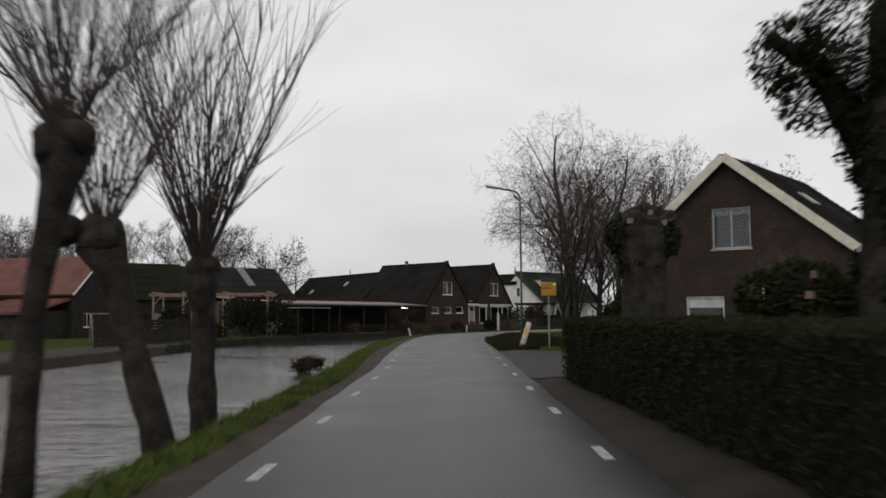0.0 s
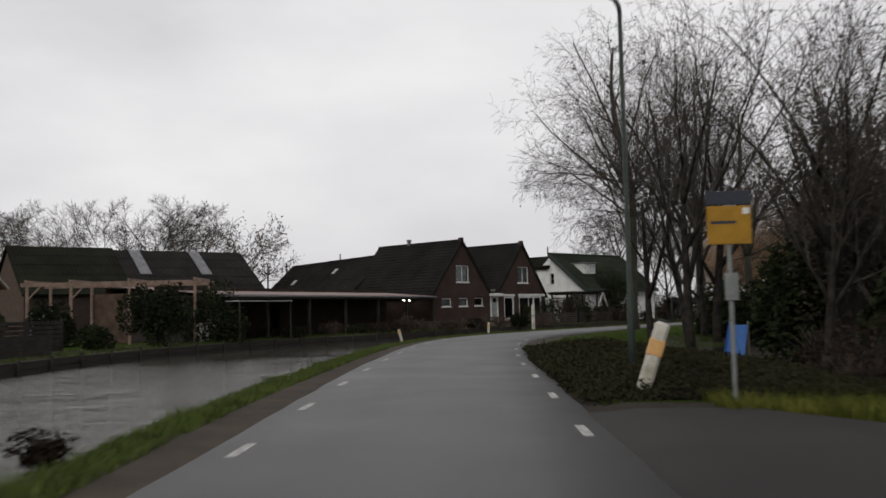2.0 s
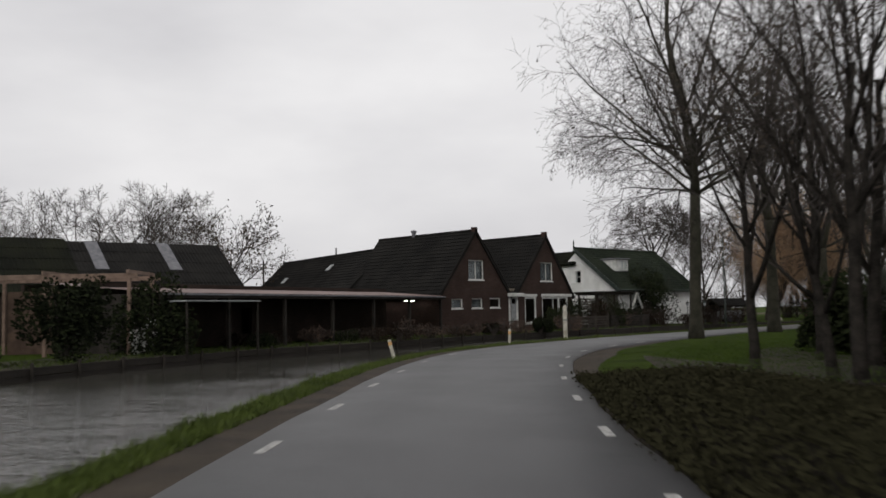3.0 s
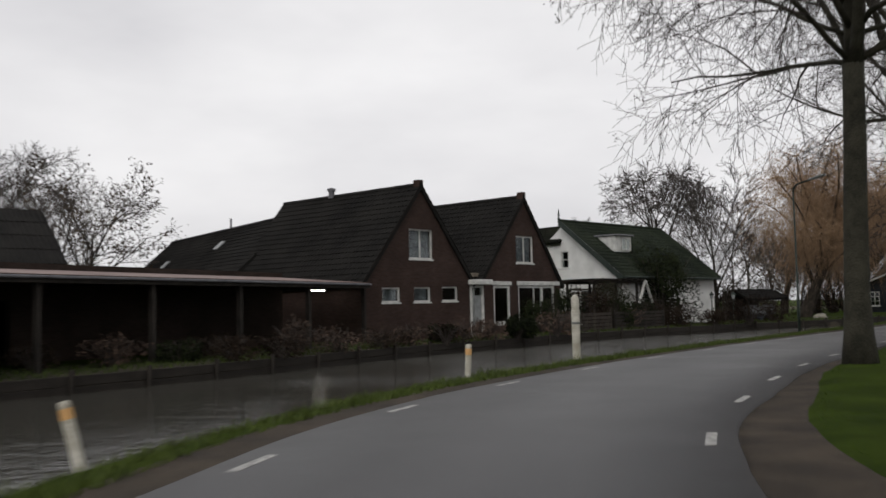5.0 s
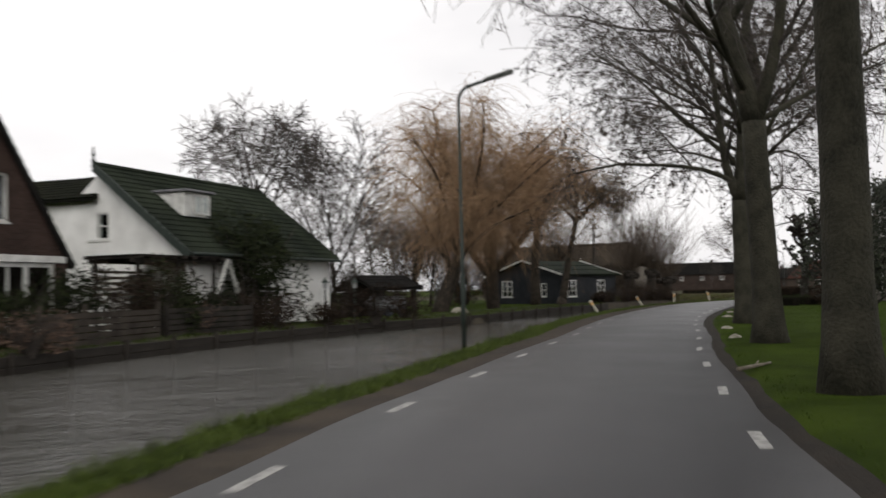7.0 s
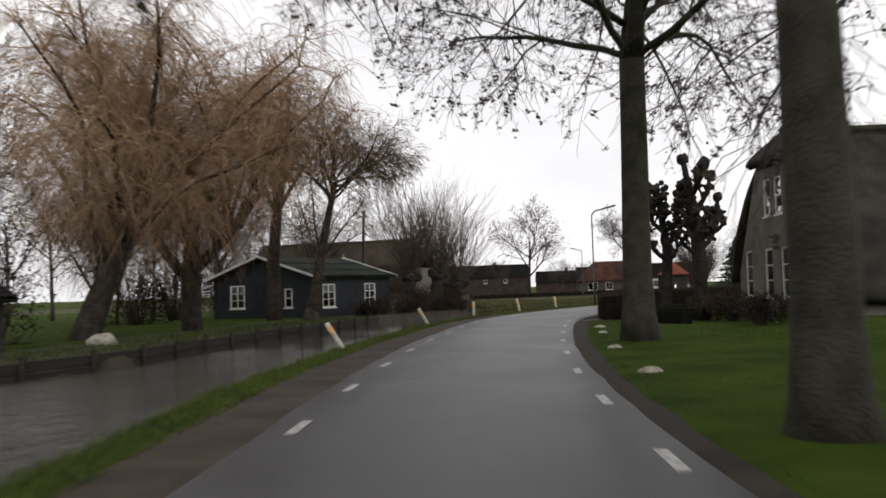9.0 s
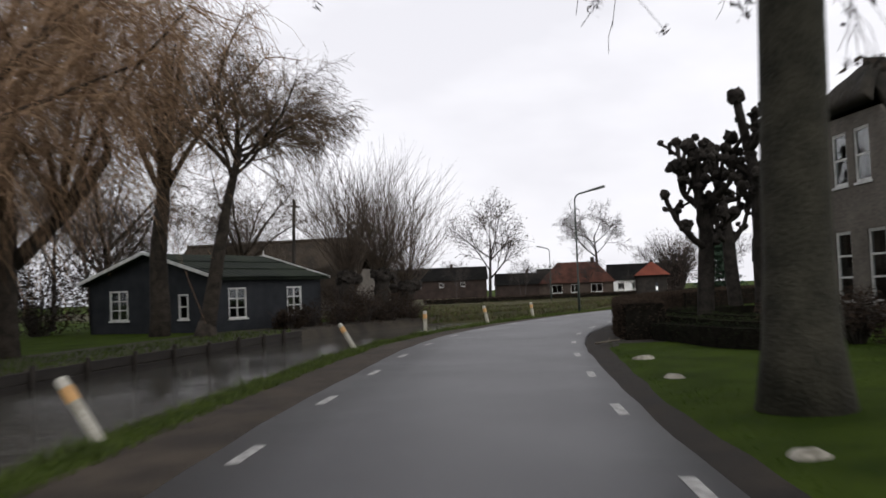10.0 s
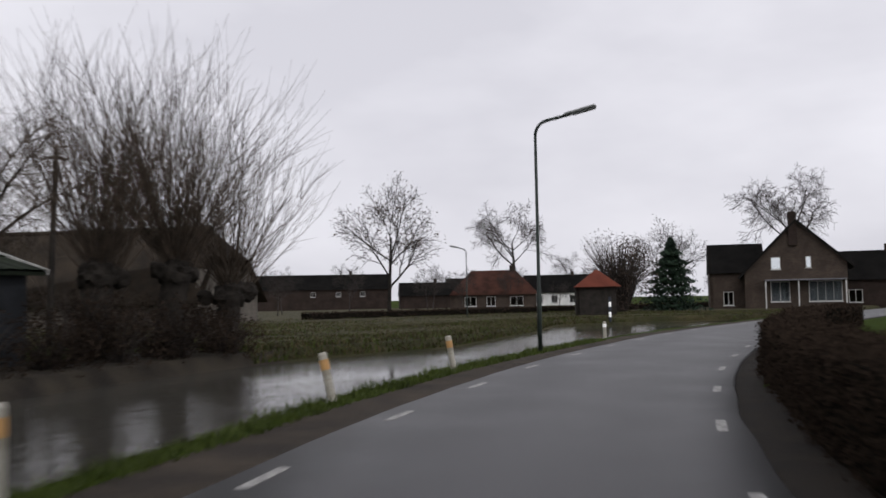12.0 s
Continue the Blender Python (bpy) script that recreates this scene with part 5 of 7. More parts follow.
def weeping(name, at, seed, height, r, crown_r, label, hang, lean=(0, 0), n=13, dense=3, stems=(), first=3, share=0.42, arch=0.0, twig_mat=None):
    """A weeping willow: trunk, or several stems given as (height, way, tilt, length), arching limbs and curtains of hanging twigs."""
    rng = random.Random(seed)
    base = thing(name, at, 0, label, "tree", "weeping willows")
    wood, twig = ([], []), ([], [])
    trunk, d = bent(rng, Vector((0, 0, -0.4)), Vector((lean[0], lean[1], 1)).normalized(), height * share, 6, 0.06, 0.05)
    tube(*wood, trunk, [r * (1.3 - 0.6 * i / 6) for i in range(7)], 10)
    roots = [(trunk[k], 1.0) for k in range(first, 7)]
    for z, way, tilt, length in stems:
        q = trunk[0].lerp(trunk[-1], (z + 0.4) / (height * share))
        sd = Vector((math.cos(way) * math.sin(tilt), math.sin(way) * math.sin(tilt), math.cos(tilt)))
        stem, _d = bent(rng, q, sd, length, 6, 0.08, 0.12)
        tube(*wood, stem, [r * (0.72 - 0.3 * i / 6) for i in range(7)], 9)
        roots += [(stem[k], 0.75) for k in (3, 5, 6)]
    for i in range(n):
        a = i * 2.4 + rng.uniform(-0.4, 0.4)
        tilt = radians(rng.uniform(12, 50))
        dd = Vector((math.cos(a) * math.sin(tilt), math.sin(a) * math.sin(tilt), math.cos(tilt)))
        p, k_ = roots[rng.randrange(len(roots))]
        limb, ld = bent(rng, p, dd, height * rng.uniform(0.42, 0.6), 8, 0.09, arch)
        lr = r * rng.uniform(0.3, 0.44) * k_
        limb_v, limb_f = [], []
        tube(limb_v, limb_f, limb, [lr * (1 - 0.8 * k / 8) for k in range(9)], 6)
        raw("limb", limb_v, limb_f, WILLOWBARK, base, smooth=True)
        for j in range(2, 9):
            for _ in range(4):
                d2 = swing(rng, (limb[min(j, 7) + 1 if j < 8 else 8] - limb[j - 1]).normalized(), radians(rng.uniform(25, 75)), rng.random() * 6.28)
                b, bd = bent(rng, limb[j], d2, crown_r * rng.uniform(0.2, 0.42), 4, 0.12, -0.04)
                br = lr * 0.22
                tube(*twig, b, [br, br * 0.8, br * 0.6, br * 0.45, br * 0.3], 4, cap=False)
                for q in range(1, 5):
                    for _ in range(dense):
                        L = hang * rng.uniform(0.3, 1.0)
                        o = Vector((rng.gauss(0, 0.35), rng.gauss(0, 0.35), rng.uniform(-0.2, 0.35)))
                        t1, _d = bent(rng, b[q], o.normalized(), L, 4, 0.09, -0.45)
                        tube(*twig, t1, [0.010, 0.009, 0.007, 0.006, 0.004], 3, cap=False)
    raw("trunk", *wood, WILLOWBARK, base, smooth=True)
    raw("crown", *twig, twig_mat or GOLDTWIG, base, "curtain of hanging twigs")
    return base


weeping("weeping_willow", (30.2, 135.4, -0.3), 4, 16.0, 0.44, 6.0, "golden brown weeping willow leaning on the canal bank", 4.4, lean=(0.45, 0.1), n=19, dense=3, arch=-0.07)
weeping("weeping_willow", (35.9, 138.7, -0.3), 9, 17.0, 0.38, 5.4, "golden brown weeping willow forked low on the canal bank", 3.4, n=17, dense=2, arch=-0.05, stems=((2.3, 2.8, 0.6, 5.0), (2.7, -0.4, 0.85, 4.6)))
weeping("weeping_willow", (44.1, 147.7, -0.15), 14, 13.4, 0.36, 5.0, "brown weeping willow beside a boarded shed", 2.0, lean=(0.03, 0.0), n=12, dense=2, first=5, share=0.58)
# far ones behind the shed
weeping("weeping_willow", (37.0, 158.0, -0.3), 23, 10.5, 0.3, 5.4, "brown weeping willow behind a boarded shed", 3.6, n=10, dense=2, twig_mat=OSIER)
weeping("weeping_willow", (48.4, 165.0, -0.3), 27, 12.5, 0.3, 5.8, "brown weeping willow behind a thatched barn", 3.8, n=10, dense=2, twig_mat=OSIER)
weeping("weeping_willow", (58.1, 167.4, -0.3), 28, 12.0, 0.3, 5.8, "brown weeping willow behind a thatched barn", 3.6, n=9, dense=2, twig_mat=OSIER)
CRACK = (Kind(10, (14, 58), (0.6, 0.95), 0.05, 0.03, 7, 0.8), Kind(9, (25, 60), (0.45, 0.65), 0.13, 0.0, 6, 0.2), Kind(9, (25, 60), (0.5, 0.7), 0.14, -0.05, 4, 0.2),
         Kind(8, (20, 55), (0.6, 0.9), 0.12, -0.2, 3, 0.2), Kind(0, (0, 1), (1, 1), 0.12, -0.3, 2, 0.3))
tree("crack_willow", (44.7, 144.4, -0.15), 19, 13.0, 0.36, CRACK, "bare arching willow leaning beside a boarded shed", wood_mat=WILLOWBARK, twig_mat=PALETWIG, lean=(0.2, 0.06), trunk=0.44, group="shed willows", full=True)


def knob_tree(at, seed, height, label, lean=0.0, arms=8):
    """A pollarded lime with crooked stubs that end in fists."""
    rng = random.Random(seed)
    base = thing("knobbed_lime", at, 0, label, "tree", "knobbed limes")
    V, F = [], []

    def fist(c, r):
        bm = bmesh.new()
        made = bmesh.ops.create_icosphere(bm, subdivisions=2, radius=r, matrix=Matrix.Translation(c))
        for v in made["verts"]:
            v.co += (v.co - c).normalized() * r * 0.55 * noise.noise(v.co * 9 + Vector((seed, 0, 0)))
        part("fist", bm, BARK, base)

    trunk, d = bent(rng, Vector((0, 0, -0.2)), Vector((-0.6 * lean, 0.8 * lean, 1)).normalized(), height, 9, 0.05, 0.03)
    tube(V, F, trunk, [0.27, 0.25, 0.24, 0.235, 0.22, 0.2, 0.165, 0.14, 0.12, 0.11], 10)
    fist(trunk[-1], 0.24)

    def stubs(line, ld, count, k):
        for _ in range(count):
            q = line[rng.randint(1, len(line) - 2)]
            stub, sd = bent(rng, q, swing(rng, ld, radians(rng.uniform(45, 95)), rng.random() * 6.28), rng.uniform(0.1, 0.4) * k, 3, 0.3, 0.2)
            tube(V, F, stub, [0.055, 0.045, 0.04, 0.045], 6)
            fist(stub[-1], rng.uniform(0.06, 0.12))

    for i in range(arms):  # crooked limbs that turn upwards, each with side shoots cut to the fist
        j = 4 + i % 4
        a = i * 2.4 + rng.uniform(-0.3, 0.3)
        dd = Vector((math.cos(a), math.sin(a), rng.uniform(0.1, 0.6))).normalized()
        limb, ld = bent(rng, trunk[j], dd, rng.uniform(1.3, 2.3) * (1.35 - 0.08 * j), 8, 0.22, 0.3)
        tube(V, F, limb, [0.14, 0.115, 0.1, 0.095, 0.085, 0.075, 0.07, 0.07, 0.075], 7)
        fist(limb[-1], rng.uniform(0.14, 0.22))
        for _ in range(2):
            q = limb[rng.randint(2, 6)]
            side, sd = bent(rng, q, swing(rng, ld, radians(rng.uniform(40, 80)), rng.random() * 6.28), rng.uniform(0.5, 1.0), 5, 0.3, 0.25)
            tube(V, F, side, [0.075, 0.06, 0.055, 0.05, 0.05, 0.055], 6)
            fist(side[-1], rng.uniform(0.1, 0.17))
            stubs(side, sd, 2, 0.7)
        stubs(limb, ld, 4, 1.0)
    stubs(trunk[3:], d, 8, 1.0)
    raw("trunk", V, F, BARK, base, smooth=True)


knob_tree((51.4, 125.7, 0), 2, 5.5, "pollarded lime with black knobbly fists in a garden", 0.02, 8)
knob_tree((51.3, 123.75, 0), 5, 6.5, "pollarded lime with black knobbly fists against a farmhouse gable", -0.04, 9)
knob_tree((57.6, 128.6, 0), 8, 6.6, "pollarded lime with black knobbly fists in a garden", 0.0, 8)

# farther bare trees; few masters, copied and turned
FINEST[0] = 0.02
masters = [tree("bare_tree", (104.1, 192.9, -0.6), 70, 14.2, 0.24, SMALL, "bare rounded tree in the meadow beyond the canal", leaf=(DEADLEAF, 0.14, 0.3, 3, 0.5), trunk=0.34, group="distant trees", full=True),
           tree("bare_tree", (166.4, 229.4, -0.6), 71, 19.0, 0.4, LIME, "large bare tree among far houses", trunk=0.34, full=True, group="distant trees"),
           tree("bare_tree", (18.9, 136.0, -0.5), 72, 13.6, 0.28, LIME, "tall bare tree behind a white house", trunk=0.4, full=True, group="distant trees"),
           tree("bare_tree", (26.2, 144.7, -0.5), 73, 14.8, 0.2, UPRIGHT, "slender bare tree behind a white house", trunk=0.45, full=True, group="distant trees")]

# lighter growth for the belt of trees far behind
FINEST[0] = 0.016
BELT = (Kind(6, (20, 52), (0.7, 1.0), 0.05, 0.03, 5, 0.45), Kind(6, (20, 48), (0.42, 0.6), 0.09, 0.04, 4, 0.25), Kind(6, (22, 52), (0.45, 0.65), 0.11, 0.02, 3, 0.22), Kind(6, (25, 55), (0.5, 0.7), 0.12, 0.02, 2, 0.2), Kind(0, (0, 1), (1, 1), 0.15, 0, 2, 0.3))
masters += [tree("bare_tree", (-98, 142, -0.6), 76, 15.6, 0.26, BELT, "bare tree in a belt behind a barn", wood_mat=TWIG, trunk=0.4, full=True, group="distant trees"),
            tree("bare_tree", (-91, 140, -0.6), 78, 16.2, 0.24, BELT, "bare tree in a belt behind a barn", wood_mat=TWIG, trunk=0.42, full=True, group="distant trees")]
FINEST[0] = 0.006


def again(master, x, y, size, turn, z=-0.6, label=""):
    ob = copy_thing(master, pose(x, y, z, 0, 0, turn))
    ob.scale = (size, size, size)
    if label:
        ob["label"] = label
    return ob


far = random.Random(8)
# belt of trees behind the barn
for i in range(2, 15):
    x = -98 + i * 4.75 + far.uniform(-1.4, 1.4)
    again(masters[far.choice((4, 5))], x, 131 + far.uniform(-4, 4) - 0.12 * (x + 36), far.uniform(0.95, 1.08), far.uniform(0, 360), label="bare tree in a belt behind a barn")
for x, y, k, s in ((-32.2, 142.7, 4, 1.02), (-22.5, 123.2, 0, 0.91), (-47.6, 106.0, 5, 0.84), (-53.0, 98.6, 4, 0.88), (-42.0, 93.2, 5, 0.76)):
    again(masters[k], x, y, s, far.uniform(0, 360), label="bare tree behind the farm buildings")
# beyond the canal at the end
for x, y, k, s in ((145, 170.5, 1, 0.85), (133.5, 179, 0, 0.72), (121.5, 178, 5, 0.4), (196, 240, 5, 0.7), (38, 172, 5, 0.75), (46, 186, 4, 0.8), (30, 176, 4, 0.85), (72, 232, 5, 0.6), (60, 200, 4, 0.8), (82, 236, 5, 0.5), (24, 168, 4, 0.75), (33, 162, 5, 0.7), (18, 178, 5, 0.8), (50, 174, 4, 0.7), (57, 180, 5, 0.6), (40.8, 158, 5, 0.62), (45.2, 166.5, 4, 0.7), (37.0, 153.5, 4, 0.55)):
    again(masters[k], x, y, s, far.uniform(0, 360), label="bare tree on the far side of the canal")
# low wood along the horizon
for i in range(18):
    x = 92 + i * 6.2 + far.uniform(-2, 2)
    again(masters[far.choice((4, 5))], x, 222 - 0.35 * (x - 92) + far.uniform(-5, 9), far.uniform(0.26, 0.42), far.uniform(0, 360), label="low bare tree in a far belt across the meadow")
for x, y, s in ((40, 60, 0.8), (60, 96, 0.8), (30, 50, 0.8), (72, 124, 0.7)):
    again(masters[4 if s > 0.75 else 5], x, y, s, far.uniform(0, 360), -0.5, "bare tree in the gardens behind the houses")
bush("lilac_shrub", (118.0, 175.6, -0.5), (4.6, 4.6, 7.4), 31, SHRUB, "round brown twiggy shrub by a far garden", 3600, 0.1, 520)


def conifer(at, height, radius, seed):
    rng = random.Random(seed)
    base = thing("conifer", at, 0, "dark green conifer in a garden by the water", "tree")
    V, F = [], []
    tube(V, F, [Vector((0, 0, -0.2)), Vector((0, 0, height))], [0.16, 0.02], 7)
    raw("trunk", V, F, BARK, base)
    V, F, spots = [], [], []
    for _ in range(7000):
        t = rng.random() ** 0.8
        ring = 0.75 + 0.25 * math.sin(t * 55)
        a, k = rng.random() * 6.283, radius * (1 - t) ** 0.85 * ring * rng.uniform(0.35, 1.05)
        spots.append((Vector((math.cos(a) * k, math.sin(a) * k, 0.3 + t * (height - 0.3) - 0.25 * k)), Vector((0, 0, 1))))
    flecks(rng, V, F, spots, 0.2, 0.05, 1)
    raw("needles", V, F, PINE, base)


conifer((122.6, 172.8, -0.5), 7.3, 4.3, 3)

# ---- farmyard on the far bank ----
def barn():
    d = Vector((-0.78, -0.625))
    h = thing("farm_barn", (-19.7, 109.2, -0.2), math.degrees(math.atan2(d.y, d.x)), "big dark barn with mossy roof and two pale light strips", "barn", size=0.9)
    L, W, E, R = 21.0, 6.2, 3.8, 7.9
    # local y points away from the road; the seen slope lies at negative... the left-hand side
    for x in (0.0, L):
        wall([(-W, -0.3), (W, -0.3), (W, E), (0, R - 0.15), (-W, E)], [], 0.25, "gable_wall", DARKWOOD if x == 0 else SCREENWOOD, h).matrix_local = Matrix.Translation((x, 0, 0)) @ Matrix.Rotation(radians(90), 4, "Z")
    part("side_wall", boxes((0, L, W - 0.25, W, -0.3, E)), BRICK_BROWN, h)
    part("side_wall", boxes((0, L, -W, -W + 0.25, -0.3, E)), BRICK_BROWN, h)
    for s in (1, -1):
        slope("roof", (-0.3, s * (W + 0.3), E - 0.2), (12.6, 0, 0), (0, -s * (W + 0.3), R - E + 0.2), TILE_DARK, h, tile=0.3, course=1.4, wave=0.025)
        slope("mossy_roof", (12.2, s * (W + 0.35), E - 0.1), (L - 12.0, 0, 0), (0, -s * (W + 0.35), R - E + 0.28), TILE_MOSS, h, tile=0.3, course=1.4, wave=0.025)
    k = math.atan2(R - E, W)
    for x in (4.6, 10.3):
        strip = part("light_strip", boxes((-0.5, 0.5, 0.1, 4.4, 0.1, 0.15)), LEAD, h, "pale translucent roof strip")
        strip.matrix_local = Matrix.Translation((x, 0, R)) @ Matrix.Rotation(-k, 4, "X")
    return h


barn()


def carport():
    a, b = Vector((-12.8, 78.0)), Vector((-1.9, 101.4))
    d = b - a
    L = d.length
    h = thing("cart_shelter", (a.x, a.y, -0.12), math.degrees(math.atan2(d.y, d.x)), "long open shelter with a rusty corrugated roof beside the canal", "shelter")
    depth = 8.5
    V, F = [], []
    n = int(L / 0.09)
    for i in range(n + 1):
        w = 0.022 * math.sin(i * 0.09 / 0.18 * 2 * math.pi * 0.5 + i * 1.57)
        x = L * i / n
        V += [(x, -0.35, 2.62 + w), (x, depth, 3.35 + w), (x, -0.35, 2.59 + w), (x, depth, 3.32 + w)]
        if i:
            j = 4 * i
            F += [(j - 4, j, j + 1, j - 3), (j - 2, j - 1, j + 3, j + 2), (j - 4, j - 2, j + 2, j)]
    raw("roof", V, F, SHEETROOF, h, "rusty pink corrugated sheets")
    part("fascia", boxes((0, L, -0.4, -0.36, 2.38, 2.6)), DARKWOOD, h)
    part("gutter", boxes((0, L, -0.5, -0.41, 2.5, 2.58), bevel=0.02), LEAD, h)
    for i in range(7):
        x = 0.2 + (L - 0.4) * i / 6
        part("post", boxes((x - 0.08, x + 0.08, -0.25, -0.09, -0.3, 2.42)), DARKWOOD, h)
        part("rafter", boxes((x - 0.05, x + 0.05, -0.2, depth, 2.42, 2.55)), DARKWOOD, h)
    wall([(0, -0.4), (L, -0.4), (L, 3.2), (0, 3.2)], [(2.0, 3.0, -0.1, 2.0), (10.5, 11.4, -0.1, 2.0), (5.5, 6.5, 0.9, 1.9)], 0.22, "back_wall", BRICK_BROWN, h).matrix_local = Matrix.Translation((0, 4.2, 0))
    part("end_wall", boxes((-0.05, 0.15, 0.0, depth, -0.4, 2.6)), DARKWOOD, h)
    part("far_wall", boxes((0, L, depth - 0.2, depth, -0.4, 3.2)), BRICK_BROWN, h)
    part("lower_awning", boxes((0.2, 5.0, -1.6, -0.5, 2.2, 2.26)), GREYPAINT, h, "pale edged awning")
    for x in (0.3, 4.9):
        part("awning_post", boxes((x - 0.04, x + 0.04, -1.55, -1.47, -0.3, 2.2)), DARKWOOD, h)
    lamp = thing("tube_light", (-4.0, 102.2, 2.2), math.degrees(math.atan2(d.y, d.x)), "lit fluorescent tube under the shelter roof", "lamp")
    part("tube", boxes((-0.6, 0.6, -0.04, 0.04, 0.0, 0.05), bevel=0.01), TUBEGLOW, lamp)
    part("housing", boxes((-0.65, 0.65, -0.06, 0.06, 0.05, 0.1)), WHITEPAINT, lamp)


carport()


def red_cottage():
    h = thing("red_roofed_cottage", (-27.2, 77.5, -0.2), 75.6, "dark boarded cottage with pinkish red tiled roof", "house", size=0.91)
    W, E, R, L = 3.7, 4.1, 7.2, 13.0
    wall([(-W, -0.3), (W, -0.3), (W, E), (0, R), (-W, E)], [(-2.2, -1.2, 1.0, 2.2), (1.6, 2.5, 0.9, 2.2)], 0.25, "gable_wall", DARKWOOD, h)
    window(h, -2.2, -1.2, 1.0, 2.2, cols=2, depth=0.05)
    window(h, 1.6, 2.5, 0.9, 2.2, cols=1, depth=0.05)
    part("side_wall", boxes((-W, -W + 0.25, 0.25, L, -0.3, E)), DARKWOOD, h)
    part("side_wall", boxes((W - 0.25, W, 0.25, L, -0.3, E)), DARKWOOD, h)
    back = wall([(-W, -0.3), (W, -0.3), (W, E), (0, R), (-W, E)], [], 0.25, "gable_wall", DARKWOOD, h)
    back.matrix_local = Matrix.Translation((0, L, 0))
    k = (R - E) / W
    for s in (-1, 1):
        slope("roof", (s * (W + 0.4), -0.35, E - 0.4 * k), (0, L + 0.7, 0), (-s * (W + 0.4), 0, R - E + 0.4 * k), TILE_RED, h)
    for s in (-1, 1):
        part("barge_board", beam(bmesh.new(), (s * (W + 0.45), -0.38, E - 0.45 * k), (0, -0.38, R + 0.02), 0.2, 0.05), WHITEPAINT, h, "white barge board")
    part("lean_to", boxes((-W - 4.5, -W, 0.5, 6, -0.3, 2.4)), DARKWOOD, h)
    slope("lean_to_roof", (-W - 5.0, 0.2, 2.2), (0, 6.2, 0), (5.0, 0, 1.2), TILE_RED, h)


red_cottage()


def pergola():
    L = 10.2
    h = thing("timber_pergola", (-22.8, 76.9, -0.15), 4.0, "half built pergola of new pinkish timber on the bank", "pergola", size=0.9)
    z = 3.62
    for y in (0.0, 3.6):
        for x in (0.1, 2.7, 6.2, L - 0.1):
            part("post", boxes((x - 0.08, x + 0.08, y - 0.08, y + 0.08, -0.2, z), bevel=0.01), NEWWOOD, h)
        part("beam", boxes((-0.3, L + 0.3, y - 0.06, y + 0.06, z, z + 0.24), bevel=0.01), NEWWOOD, h)
    for x in (0.1, 2.7, 6.2, L - 0.1):
        part("cross_beam", boxes((x - 0.05, x + 0.05, -0.3, 3.9, z + 0.24, z + 0.4)), NEWWOOD, h)
        if x < L - 1:
            part("brace", beam(bmesh.new(), (x, 0, z - 0.8), (x + 0.75, 0, z), 0.09), NEWWOOD, h)
    part("back_screen", boxes((2.8, 6.0, 3.7, 3.76, 0, 3.2)), SCREENWOOD, h, "brown board screen")
    part("side_screen", boxes((-0.05, 0.05, 0.3, 3.3, 0.2, 2.1)), GREYPAINT, h)


pergola()

bush("laurel_bush", (-12.9, 78.1, -0.15), (2.09, 1.64, 3.00), 61, IVY, "dark evergreen bush at the canal edge", 3400, 0.09, 30, group="bank shrubs")
bush("laurel_bush", (-14.6, 73.6, -0.15), (1.73, 1.46, 2.82), 62, IVY, "dark evergreen bush at the canal edge", 3000, 0.09, 30, group="bank shrubs")
bush("laurel_bush", (-22.2, 71.0, -0.15), (1.46, 1.18, 1.73), 66, IVY, "dark evergreen bush before a cottage", 1800, 0.09, 30, group="bank shrubs")
bush("laurel_bush", (-20.2, 74.7, -0.15), (1.36, 1.18, 2.00), 67, IVY, "dark evergreen bush before a cottage", 1800, 0.09, 30, group="bank shrubs")
bush("laurel_bush", (-15.8, 69.7, -0.15), (1.09, 0.91, 1.09), 63, IVY, "low dark evergreen bush at the canal edge", 1200, 0.08, 20, group="bank shrubs")
bush("pale_shrub", (-13.1, 77.4, -0.15), (0.64, 0.55, 1.36), 64, WHITEPAINT, "shrub with pale mottled leaves on the bank", 160, 0.07, 16)


def low_fence(a, b, height, material, label):
    a, b = Vector((*a, -0.15)), Vector((*b, -0.15))
    d = b - a
    L = d.length
    h = thing("board_fence", a, math.degrees(math.atan2(d.y, d.x)), label, "fence")
    n = max(2, int(L / 1.8))
    for i in range(n + 1):
        x = L * i / n
        part("post", boxes((x - 0.05, x + 0.05, -0.05, 0.05, -0.3, height + 0.08)), material, h)
    for k in range(int(height / 0.2)):
        part("board", boxes((0, L, -0.08, -0.055, 0.06 + k * 0.2, 0.22 + k * 0.2)), material, h)
    return h


low_fence((-17.3, 51.4), (-15.7, 64.7), 0.90, DARKWOOD, "dark board fence along the yard")
low_fence((-20.2, 58.7), (-17.1, 68.8), 1.44, DARKWOOD, "tall dark board fence along the yard")
low_fence((7.4, 108.4), (11.0, 113.8), 1.2, OLDDARK, "dark board fence on the canal bank")
low_fence((11.3, 114.3), (14.9, 117.6), 1.05, DARKWOOD, "dark weathered board fence on the canal bank")


def easel_swing():
    h = thing("swing_frame", (-21.6, 64.2, -0.15), 30, "pale timber swing frame in the yard", "swing", size=0.92)
    for x in (-1.0, 1.0):
        for s in (-1, 1):
            part("leg", beam(bmesh.new(), (x, s * 0.8, 0), (x, 0, 2.0), 0.08), OLDWOOD, h)
    part("bar", boxes((-1.2, 1.2, -0.05, 0.05, 1.95, 2.05)), OLDWOOD, h)


easel_swing()


